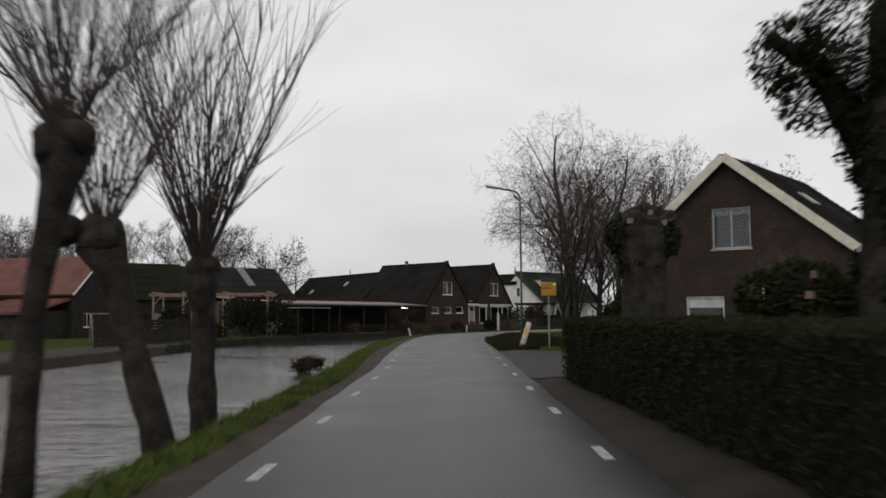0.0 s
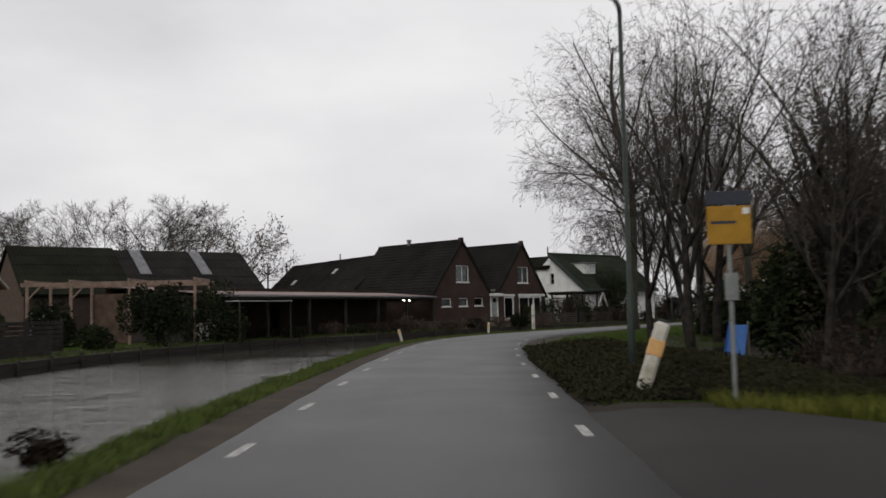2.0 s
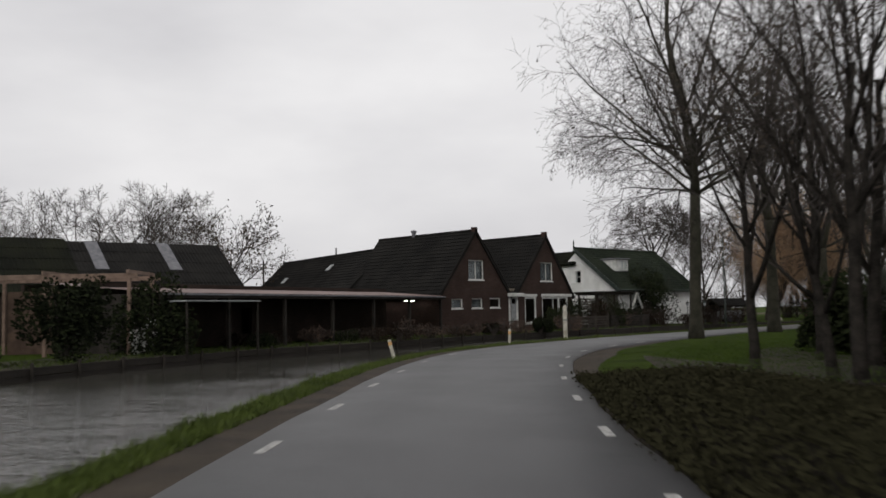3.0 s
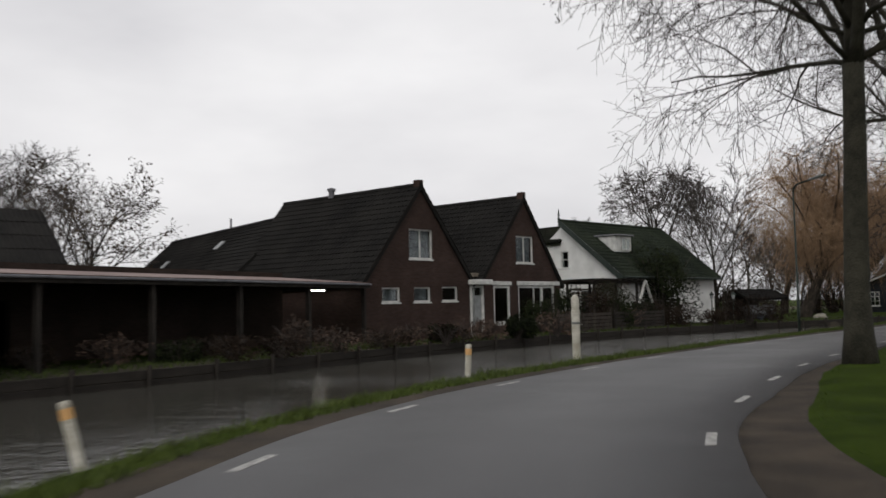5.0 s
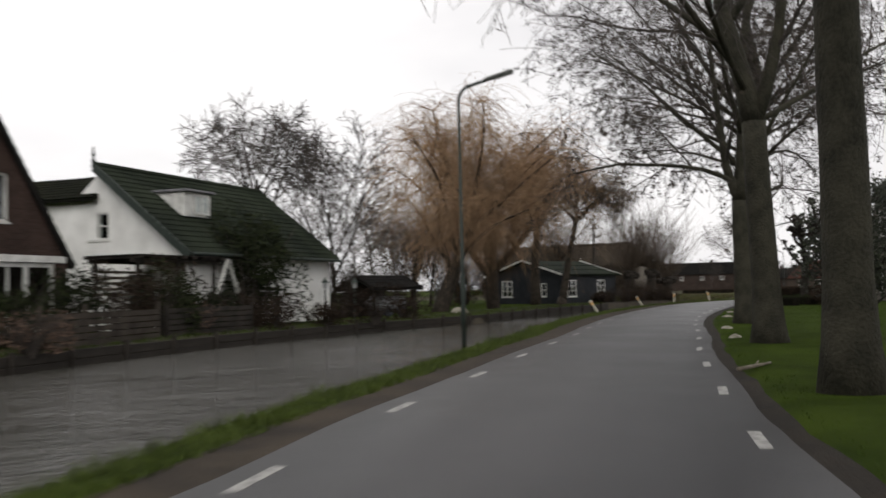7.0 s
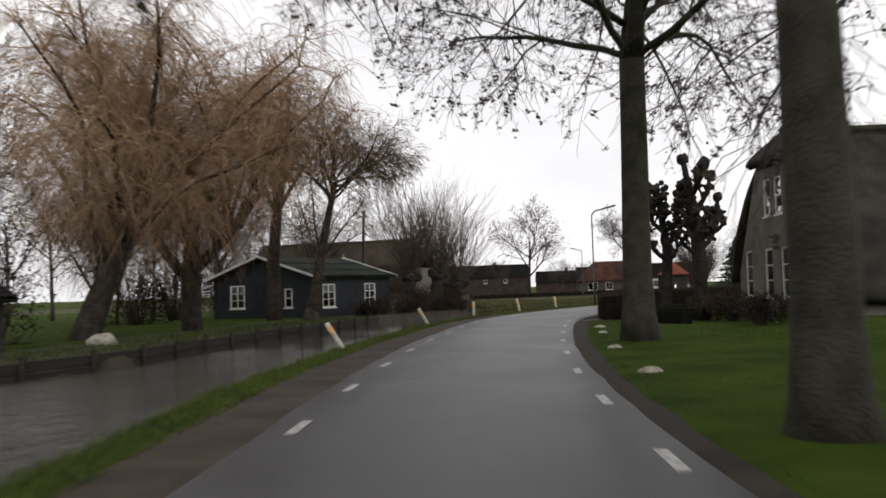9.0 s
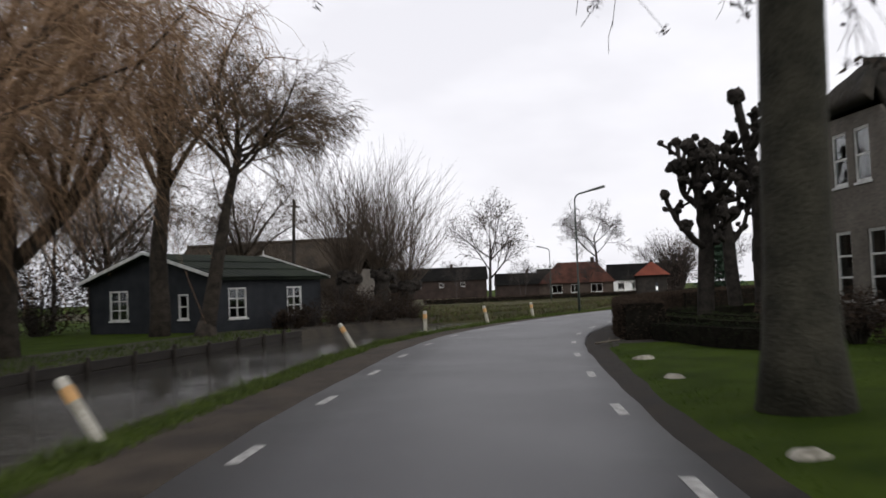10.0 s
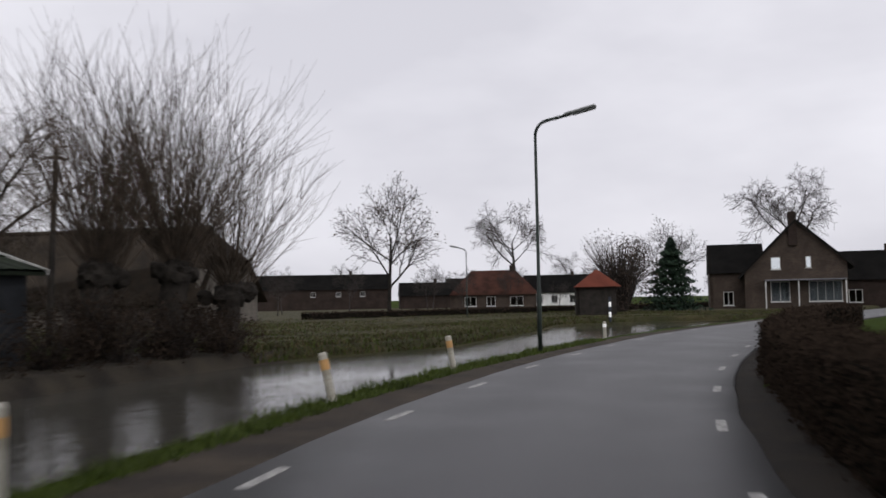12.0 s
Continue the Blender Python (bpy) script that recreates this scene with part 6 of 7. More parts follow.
def arbour():
    """Timber arbour with a small gabled porch before the white house."""
    h = thing("timber_arbour", (10.6, 116.9, -0.15), 45, "dark weathered timber arbour before a white house", "arbour")
    L, D = 4.6, 2.0
    up = 0.35
    for x in (0.0, 2.3, L):
        for y in (0.0, D):
            part("post", boxes((x - 0.06, x + 0.06, y - 0.06, y + 0.06, -0.3, 2.4 + up)), DARKWOOD, h)
    for y in (0.0, D):
        part("beam", boxes((-0.4, L + 0.4, y - 0.05, y + 0.05, 2.4 + up, 2.55 + up)), DARKWOOD, h)
    for i in range(9):
        x = -0.2 + (L + 0.4) * i / 8
        part("lath", boxes((x - 0.03, x + 0.03, -0.4, D + 0.4, 2.55 + up, 2.65 + up)), DARKWOOD, h)
    for k in range(5):
        part("rail", boxes((0.05, L - 0.05, D - 0.02, D + 0.02, 1.5 + k * 0.22, 1.6 + k * 0.22)), OLDWOOD, h)
    for s in (-1, 1):
        part("gable_board", beam(bmesh.new(), (L + 0.7 + s * 0.75, -0.2, 1.5), (L + 0.7, -0.2, 2.95), 0.18, 0.05), WHITEPAINT, h, "white gable board")
    for k in range(8):
        part("front_board", boxes((0.07, 3.2, -0.03, 0.0, -0.1 + k * 0.2, 0.08 + k * 0.2)), DARKWOOD, h)
    part("cover", boxes((-0.3, L + 0.3, -0.3, D + 0.3, 2.66 + up, 2.69 + up)), DARKWOOD, h, "dark flat cover")
    for k in range(9):
        part("trellis_slat", boxes((L + 1.5, L + 4.6, -0.3, -0.27, 0.0 + k * 0.2, 0.15 + k * 0.2)), OLDDARK, h)
    for x in (L + 1.55, L + 3.0, L + 4.5):
        part("trellis_post", boxes((x - 0.05, x + 0.05, -0.26, -0.16, -0.3, 1.95)), OLDDARK, h)
    part("porch_wall", boxes((L + 0.1, L + 1.3, -0.1, 1.5, -0.3, 1.6)), DARKWOOD, h)


arbour()


def lantern(at, label):
    h = thing("garden_lantern", at, 20, label, "lamp")
    V, F = [], []
    tube(V, F, [Vector((0, 0, -0.2)), Vector((0, 0, 1.55))], [0.04, 0.035], 8)
    raw("post", V, F, GREENSTEEL, h)
    part("lamp_glass", lathe(bmesh.new(), [(0.08, 1.58), (0.13, 1.85)], 6), GREYPAINT, h)
    part("hood", lathe(bmesh.new(), [(0.2, 1.85), (0.05, 2.02), (0.02, 2.1)], 6), GREENSTEEL, h)


lantern((19.2, 122.2, -0.1), "black garden lantern by a white wall")
lantern((21.0, 123.4, -0.1), "black garden lantern by a white wall")
bush("holm_bush", (15.6, 121.3, -0.1), (2.7, 2.0, 4.6), 65, IVY, "tall dark evergreen shrub before a white house", 5200, 0.09, 40)
for i, (x, y, sx, sz, m_) in enumerate(((-3.4, 93.4, 1.1, 1.1, 0), (0.2, 98.9, 0.9, 0.9, 0), (3.5, 103.6, 1.0, 0.9, 0), (7.2, 107.6, 1.2, 1.2, 0), (12.6, 116.0, 1.2, 1.1, 0), (16.2, 118.4, 1.6, 1.4, 1), (18.6, 119.8, 1.4, 1.0, 1),
                                       (21.4, 121.6, 1.8, 1.7, 1), (24.0, 124.6, 1.6, 1.5, 1), (-6.5, 90.0, 0.9, 0.7, 2), (-9.6, 83.6, 0.8, 0.7, 2), (1.5, 101.6, 0.7, 0.7, 2), (50.0, 147.0, 0.9, 0.9, 1), (55.5, 150.8, 1.6, 2.0, 1), (58.2, 152.2, 1.4, 1.6, 1), (61.3, 153.6, 1.5, 1.5, 1))):
    bush("bank_shrub", (x, y, -0.15), (sx, sx * 0.8, sz), 80 + i, (SHRUB, BEECHLEAF, IVY)[m_], ("withered brown hydrangea on the canal bank", "tangled brown brushwood on the canal bank", "low evergreen shrub on the canal bank")[m_], 800 if m_ else 420, 0.06, 34, group="bank shrubs")
for i, (x, y, s_) in enumerate(((-9.6, 86.9, 0.7), (-7.9, 88.2, 0.8), (-4.9, 90.2, 0.8), (-3.6, 91.6, 0.7), (-2.1, 94.6, 0.9), (-0.7, 97.0, 0.8), (1.7, 100.3, 0.8), (2.6, 102.6, 0.9), (-11.6, 86.0, 0.8), (-6.0, 91.6, 0.7))):
    bush("bank_shrub", (x, y, -0.15), (s_ * 1.3, s_, s_), 190 + i, (BEECHLEAF, SHRUB, BEECHLEAF)[i % 3], "low withered brown perennials on the canal bank", 420, 0.05, 30, group="bank shrubs")
for i, (x, y, s_) in enumerate(((-4.1, 36.1, 0.5), (-4.3, 37.6, 0.42), (-4.25, 40.2, 0.4))):
    bush("bank_shrub", (x, y, -0.55), (s_, s_ * 0.8, s_), 110 + i, BEECHLEAF, "dead bramble tangle at the water's edge", 260, 0.05, 40, group="bank shrubs")
bush("garden_shrub", (46.6, 118.9, 0), (1.5, 1.1, 1.0), 120, BEECHLEAF, "low dark shrub before a farmhouse wall", 1300, 0.05, 40)
bush("garden_shrub", (44.6, 116.5, 0), (1.4, 1.0, 0.9), 121, BEECHLEAF, "low dark shrub before a farmhouse wall", 1200, 0.05, 40)
bush("garden_shrub", (49.3, 121.6, 0), (1.2, 0.9, 0.8), 122, BEECHLEAF, "low dark shrub before a farmhouse wall", 900, 0.05, 40)
for i, (x, y, s_) in enumerate(((8.4, 45.2, 0.91), (9.9, 48.5, 1.27), (12.0, 47.1, 1.46), (10.7, 53.0, 1.18), (13.3, 51.7, 1.73), (14.1, 68.2, 1.1), (16.5, 56.3, 2), (17.3, 64.5, 2))):
    bush("thicket_shrub", (x, y, -0.8), (s_, s_, s_ * 1.35), 130 + i, BEECHLEAF, "dark bare undergrowth in a garden thicket", 700, 0.06, 60, group="garden thicket")


for i, (x, y, s_, z_) in enumerate(((8.2, 112.4, 1.5, 2.2), (9.8, 114.4, 1.6, 2.3), (11.4, 115.6, 1.5, 2.2), (11.9, 117.2, 1.6, 2.5), (6.8, 110.4, 1.3, 1.9), (22.0, 129.5, 2.6, 4.2), (24.5, 132.0, 2.6, 3.8), (27.5, 135.5, 2.6, 4.4), (13.0, 117.9, 1.5, 1.9), (14.6, 119.6, 1.4, 1.6), (5.0, 104.6, 1.0, 1.0))):
    bush("garden_shrub", (x, y, -0.15), (s_, s_ * 0.8, z_), 150 + i, (IVY, BEECHLEAF)[i % 2], "dense dark shrub along a canal garden", 1300, 0.07, 40)
for i, (x, y, s_, z_) in enumerate(((11.7, 50.3, 1.64, 2.91), (13.6, 65.0, 2.0, 3.4), (13.0, 70.5, 1.6, 3.0), (14.8, 67.2, 1.8, 4.0), (13.2, 58.4, 1.8, 2.6), (13.4, 47.6, 1.64, 3.09), (17.9, 49.9, 2.37, 5.92), (20.6, 53.6, 2.73, 6.83), (15.6, 55.8, 2.18, 5.46), (12.3, 57.6, 2.18, 3.82), (16.0, 60.9, 2.55, 4.19), (15.1, 52.2, 2.18, 3.64), (19.2, 57.2, 2.73, 4.55))):
    bush("thicket_evergreen", (x, y, -0.9), (s_, s_, z_), 160 + i, IVY, "dark evergreen shrub in a garden thicket", 2500 if z_ < 5 else 4200, 0.14, 40, group="garden thicket")
for i, (x, y, s_, z_) in enumerate(((12.7, 56.3, 2.18, 8.19), (15.4, 59.2, 2.55, 10), (16.2, 54.3, 2.37, 9.1))):
    bush("thicket_shrub", (x, y, -0.9), (s_, s_, z_), 180 + i, DEADLEAF, "tall dark brushwood in a garden thicket", 2600, 0.08, 260, group="garden thicket")



for i, (x, y, s_, z_) in enumerate(((50.2, 147.6, 1.2, 1.1), (52.2, 148.8, 1.5, 1.5), (54.3, 149.6, 1.5, 1.4), (56.6, 150.6, 1.5, 1.7), (58.8, 151.3, 1.4, 1.5), (61.0, 152.2, 1.4, 1.3), (57.5, 154.6, 2.0, 2.4), (53.6, 152.6, 2.0, 2.2), (61.8, 156.6, 2.0, 2.0))):
    bush("bank_brushwood", (x, y, -0.35), (s_, s_ * 0.8, z_), 190 + i, BEECHLEAF, "dark tangled brushwood under the bank willows", 900, 0.055, 50, group="bank brushwood")


for i, (x, y, s_, z_) in enumerate(((37.5, 151.5, 3.2, 4.4), (42.0, 157.5, 3.6, 4.6), (47.5, 163.0, 3.6, 4.8), (16.0, 135.5, 2.2, 1.8))):
    bush("field_brushwood", (x, y, -0.3), (s_, s_ * 0.7, z_), 210 + i, BEECHLEAF, "dark brown brushwood along a field ditch", 2600, 0.075, 90, group="field brushwood")


def hut():
    h = thing("open_hut", (25.2, 129.4, -0.15), 25, "small open timber hut with dark pitched roof", "hut")
    for x in (-1.6, 1.6):
        for y in (0, 2.4):
            part("post", boxes((x - 0.06, x + 0.06, y - 0.06, y + 0.06, -0.2, 1.7)), DARKWOOD, h)
    slope("roof", (-1.95, -0.4, 1.6), (3.9, 0, 0), (0, 1.6, 0.7), TILE_DARK, h)
    slope("roof", (-1.95, 2.8, 1.6), (3.9, 0, 0), (0, -1.6, 0.7), TILE_DARK, h)
    part("back_board", boxes((-1.6, 1.6, 2.36, 2.42, 0, 1.7)), DARKWOOD, h)
    c = thing("covered_trailer", (25.0, 130.2, -0.15), 25, "trailer under a pale blue tarpaulin in a hut", "trailer")
    part("tarpaulin", boxes((-1.2, 1.2, -0.6, 0.6, 0.35, 1.15), bevel=0.18), CURTAIN, c)
    for x in (-0.5, 0.5):
        part("wheel", lathe(bmesh.new(), [(0.26, -0.08), (0.28, 0), (0.26, 0.08)], 14), DARKPANEL, c).matrix_local = Matrix.Translation((x, -0.62, 0.28)) @ Matrix.Rotation(radians(90), 4, "X")


hut()


# ---- timber quay along the far bank: two courses of boards before piles ----
quay = thing("quay", (0, 0, 0), 0, "dark timber quay boards along the canal bank", "quay", kind="structure")
board_mesh = bpy.data.meshes.new("quay_board")
bm = box(bmesh.new(), -0.5, 0.5, -0.03, 0.03, -0.13, 0.13, bevel=0.012)
bm.to_mesh(board_mesh)
bm.free()
board_mesh.materials.append(DARKWOOD)
pile_mesh = bpy.data.meshes.new("quay_pile")
bm = lathe(bmesh.new(), [(0.07, -0.9), (0.07, 0.06), (0.05, 0.1)], 8)
bm.to_mesh(pile_mesh)
bm.free()
pile_mesh.materials.append(DARKWOOD)
seg = np.r_[0, np.cumsum(np.hypot(*np.diff(FARBANK, axis=0).T))]
q_rng = random.Random(4)
spot = 255.0
while np.interp(spot, seg, FARBANK[:, 0]) < 49:
    p = [np.interp(spot + k, seg, FARBANK[:, 0]) for k in (0, 2.4)], [np.interp(spot + k, seg, FARBANK[:, 1]) for k in (0, 2.4)]
    a, b = Vector((p[0][0], p[1][0], 0)), Vector((p[0][1], p[1][1], 0))
    d = b - a
    ang = math.atan2(d.y, d.x)
    for z in (-0.27, -0.55, -0.83):
        ob = new("quay_board", board_mesh)
        ob.parent = quay
        ob.matrix_local = Matrix.Translation((a + b) / 2 + Vector((0, 0, z + q_rng.uniform(-0.015, 0.015)))) @ Matrix.Rotation(ang, 4, "Z") @ Matrix.Diagonal((d.length - 0.01, 1, 1, 1))
    ob = new("quay_pile", pile_mesh)
    ob.parent = quay
    ob.matrix_local = Matrix.Translation(a + Vector((math.sin(ang) * 0.1, -math.cos(ang) * 0.1, -0.12 + q_rng.uniform(-0.05, 0.05)))) @ Matrix.Rotation(q_rng.uniform(-0.06, 0.06), 4, "X")
    spot += 2.4

# ---- houses in the distance ----
def plain_house(name, at, turn, L, W, E, R, wall_mat, roof_mat, label, windows=(), hip=0.0, chimney=True, frame_mat=None):
    """A house of L along local x: four walls, pitched roof (hipped by hip), framed windows on the near side (negative y)."""
    h = thing(name, at, turn, label, "house", "far houses")
    ws = [(x, x + w, z, z + t) for x, w, z, t in windows]
    wall([(-L / 2, -0.6), (L / 2, -0.6), (L / 2, E), (-L / 2, E)], ws, 0.3, "front_wall", wall_mat, h).matrix_local = Matrix.Translation((0, -W, 0))
    for w in ws:
        window(h, *w, m=Matrix.Translation((0, -W, 0)), cols=2 if w[1] - w[0] > 0.9 else 1, depth=0.05, frame_mat=frame_mat)
    part("back_wall", boxes((-L / 2, L / 2, W - 0.3, W, -0.6, E)), wall_mat, h)
    for s in (-1, 1):
        x = s * L / 2
        top = R - 0.1 if hip == 0 else E
        g = wall([(-W + 0.3, -0.6), (W - 0.3, -0.6), (W - 0.3, E), (0, top), (-W + 0.3, E)] if hip == 0 else [(-W + 0.3, -0.6), (W - 0.3, -0.6), (W - 0.3, E), (-W + 0.3, E)], [], 0.3, "gable_wall", wall_mat, h)
        g.matrix_local = Matrix.Translation((x - (0.0 if s < 0 else 0.0), 0, 0)) @ Matrix.Rotation(radians(-90 * s), 4, "Z") if s < 0 else Matrix.Translation((x, 0, 0)) @ Matrix.Rotation(radians(90), 4, "Z")
    o = 0.4
    bm = bmesh.new()
    lo = E - 0.15
    c = [bm.verts.new(p) for p in ((-L / 2 - o, -W - o, lo), (L / 2 + o, -W - o, lo), (L / 2 + o, W + o, lo), (-L / 2 - o, W + o, lo), (-L / 2 - o + hip, 0, R), (L / 2 + o - hip, 0, R))]
    for q in ((0, 1, 5, 4), (2, 3, 4, 5)):
        bm.faces.new([c[i] for i in q])
    if hip:
        bm.faces.new([c[i] for i in (1, 2, 5)])
        bm.faces.new([c[i] for i in (3, 0, 4)])
    bmesh.ops.solidify(bm, geom=bm.faces[:], thickness=0.18)
    part("roof", bm, roof_mat, h)
    if chimney:
        part("chimney", boxes((L * 0.2, L * 0.2 + 0.6, -0.3, 0.3, R - 0.5, R + 0.7)), BRICK_BROWN, h)
    return h


plain_house("long_dark_house", (161, 277, -0.8), -38, 27, 4.5, 4.6, 7.6, BRICK_BROWN, TILE_DARK, "long dark building across the meadow with small lit windows", [(-2.5, 1.0, 3.0, 1.0), (2.6, 1.0, 3.0, 1.0), (7.5, 1.0, 3.0, 1.0)])
plain_house("far_house", (166, 252, -0.8), -40, 9, 4, 3.0, 5.4, BRICK_BROWN, TILE_DARK, "low dark roofed house across the meadow")
plain_house("far_house", (176, 250, -0.8), -45, 8, 4, 3.2, 6.2, BRICK_BROWN, TILE_DARK, "low dark roofed house across the meadow", [(-3, 1.2, 1, 1.3)])
plain_house("red_roof_house", (141.5, 212.5, -0.6), -48, 11.5, 4.5, 2.6, 5.9, BRICK_TAN, TILE_RUST, "house with brownish red hipped roof across the water", [(-4, 1.6, 0.9, 1.3), (-1, 1.2, 0.9, 1.3), (2.2, 1.8, 0.9, 1.3)], hip=3.0)
plain_house("white_far_house", (190, 238.5, -0.6), -50, 13, 4.5, 2.9, 6.4, WHITEWALL, TILE_DARK, "white house with dark roof and small dormers far off", [(-4.5, 1.4, 0.8, 1.5), (-1.5, 1.2, 0.8, 1.5), (2.0, 1.4, 0.8, 1.5)])
plain_house("garden_pavilion", (106.6, 170.2, -0.6), -52, 2.9, 1.5, 2.9, 4.15, DARKWOOD, TILE_ORANGE, "garden pavilion with orange pyramid roof", hip=1.75, chimney=False)
plain_house("side_house", (135.0, 172.6, -0.6), -60, 4.8, 4.0, 4.2, 7.2, BRICK_TAN, TILE_DARK, "brown house wing with grey roof", [(-1.4, 1.0, 0.8, 1.4)], chimney=False)
plain_house("neighbour_house", (152, 165.0, -0.6), -66, 8.0, 4.5, 3.4, 6.6, BRICK_BROWN, TILE_DARK, "brown brick neighbour house behind a hedge", [(-2.5, 1.4, 0.8, 1.4)])


def gable_villa():
    """The tan brick house by the end of the road, gable and veranda to the water."""
    h = thing("gable_villa", (132.4, 165.0, -0.5), -66.5, "tan brick house with steep dark roof, chimney and white veranda windows", "house")
    W, E, R, L = 4.7, 4.0, 8.9, 9.0
    ws = [(-2.2, -1.3, 4.2, 5.4), (1.0, 1.5, 4.3, 5.4)]
    low = [(-2.3, -0.5, 1.0, 3.0), (1.2, 4.2, 1.0, 3.0)]
    wall([(-W, -0.3), (W, -0.3), (W, E + 1.0), (0.2, R), (-W, E)], ws + low, 0.3, "gable_wall", BRICK_TAN, h)
    window(h, *ws[0], cols=1, depth=0.05)
    window(h, *ws[1], cols=1, depth=0.05)
    window(h, *low[0], cols=2, depth=0.05, curtain=True)
    window(h, *low[1], cols=4, depth=0.05, curtain=True)
    part("side_wall", boxes((-W, -W + 0.3, 0.3, L, -0.3, E)), BRICK_TAN, h)
    part("side_wall", boxes((W - 0.3, W, 0.3, L, -0.3, E + 1)), BRICK_TAN, h)
    part("back_wall", boxes((-W, W, L - 0.3, L, -0.3, E)), BRICK_TAN, h)
    slope("roof", (-W - 0.6, -0.4, E - 0.6), (0, L + 0.8, 0), (W + 0.8, 0, R - E + 0.7), TILE_DARK, h)
    slope("roof", (W + 0.7, -0.4, E + 0.3), (0, L + 0.8, 0), (-W - 0.5, 0, R - E - 0.2), TILE_DARK, h)
    part("chimney", boxes((-0.5, 0.3, -0.25, 0.45, 6.5, R + 0.9), bevel=0.02), BRICK_BROWN, h)
    part("veranda_roof", boxes((-2.8, 4.6, -1.2, 0.0, 3.05, 3.2), bevel=0.02), LEAD, h)
    for x in (-2.7, 0.3, 4.5):
        part("veranda_post", boxes((x - 0.06, x + 0.06, -1.15, -1.03, -0.3, 3.05)), WHITEPAINT, h)


gable_villa()


def far_farm():
    """The long brown thatched farm behind the bank willows."""
    a, b = Vector((84.2, 188.2)), Vector((70.5, 206.8))
    d = b - a
    L = d.length
    h = thing("thatched_farm", (a.x, a.y, -0.5), math.degrees(math.atan2(d.y, d.x)), "long farm under a huge brown thatched roof behind willows", "house")
    W, E, R = 7.0, 1.9, 7.75
    part("front_wall", boxes((0.6, L, W - 1.2, W - 0.9, -0.4, E + 0.8)), BRICK_GREY, h)
    part("back_wall", boxes((0.6, L, -W + 0.9, -W + 1.2, -0.4, E + 0.8)), BRICK_GREY, h)
    part("end_wall", boxes((0.6, 0.9, -W + 1.2, W - 1.2, -0.4, 4.4)), BRICK_GREY, h)
    bm = bmesh.new()
    c = [bm.verts.new(p) for p in ((0, W, E), (L, W, E), (L, -W, E), (0, -W, E), (2.2, 0, R), (L - 1, 0, R), (0.3, 3.3, 5.4), (0.3, -3.3, 5.4))]
    for q in ((0, 1, 5, 4, 6), (2, 3, 7, 4, 5), (6, 4, 7)):
        bm.faces.new([c[i] for i in q])
    bmesh.ops.solidify(bm, geom=bm.faces[:], thickness=0.45)
    part("thatch_roof", bm, MOSSTHATCH, h)
    V, F = [], []
    tube(V, F, [Vector((2.0, 0, R)), Vector((L - 1, 0, R))], [0.22, 0.22], 8)
    raw("ridge", V, F, MOSSTHATCH, h)


far_farm()


def wooden_mast(at, height, lean, label):
    h = thing("wooden_mast", at, 0, label, "pole")
    V, F = [], []
    tube(V, F, [Vector((0, 0, -0.3)), Vector((lean, 0, height))], [0.14, 0.1], 10)
    raw("mast", V, F, DARKWOOD, h)
    part("crossbar", boxes((lean - 0.5, lean + 0.5, -0.04, 0.04, height - 0.5, height - 0.4)), DARKWOOD, h)


wooden_mast((60.0, 164.0, -0.4), 8.3, 0.3, "dark wooden mast behind willows")
wooden_mast((-28.6, 161.0, -0.5), 9.3, 0, "dark wooden pole behind a barn")
wooden_mast((-25.9, 161.4, -0.5), 9.3, 0, "dark wooden pole behind a barn")

# ---- hedges ----
def hedge(name, pts, width, height, seed, leaf_mat, label, density=260, leaf=0.045, z=0.0, core=None):
    """A clipped hedge along pts: core coloured as inner shade, skin of small leaves."""
    rng = random.Random(seed)
    base = thing(name, (0, 0, 0), 0, label, "hedge")
    line = [Vector((x, y, z)) for x, y in pts]
    V, F = [], []
    n = 0
    for a, b in zip(line, line[1:]):
        d = (b - a).normalized()
        s = Vector((-d.y, d.x, 0)) * width * 0.46
        i = len(V)
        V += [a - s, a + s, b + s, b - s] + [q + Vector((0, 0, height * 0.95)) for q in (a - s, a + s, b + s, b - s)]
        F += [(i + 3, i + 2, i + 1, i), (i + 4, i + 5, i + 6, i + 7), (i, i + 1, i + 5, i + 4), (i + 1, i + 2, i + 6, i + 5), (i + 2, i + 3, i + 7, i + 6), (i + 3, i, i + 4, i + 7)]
    raw("core", V, F, core or SHADEFILL, base)
    V, F, spots = [], [], []
    for k, (a, b) in enumerate(zip(line, line[1:])):
        d = b - a
        L = d.length
        d.normalize()
        s = Vector((-d.y, d.x, 0))
        up = Vector((0, 0, 1))
        faces = [(L, height, lambda u, v: a + d * u - s * width / 2 + up * v), (L, height, lambda u, v: a + d * u + s * width / 2 + up * v), (L, width, lambda u, v: a + d * u + s * (v - width / 2) + up * height)]
        if k == 0:
            faces.append((width, height, lambda u, v: a + s * (u - width / 2) + up * v))
        if k == len(line) - 2:
            faces.append((width, height, lambda u, v: b + s * (u - width / 2) + up * v))
        for w, h, f in faces:
            for _ in range(int(w * h * density)):
                p = f(rng.random() * w, rng.random() * h)
                wob = 0.09 * noise.noise(p * 0.9 + Vector((seed, 0, 0))) + 0.03 * noise.noise(p * 4)
                spots.append((p + Vector((wob, wob, wob * 0.7)), up))
    flecks(rng, V, F, spots, leaf, 0.035, 1)
    ob = raw("foliage", V, F, leaf_mat, base)
    return base


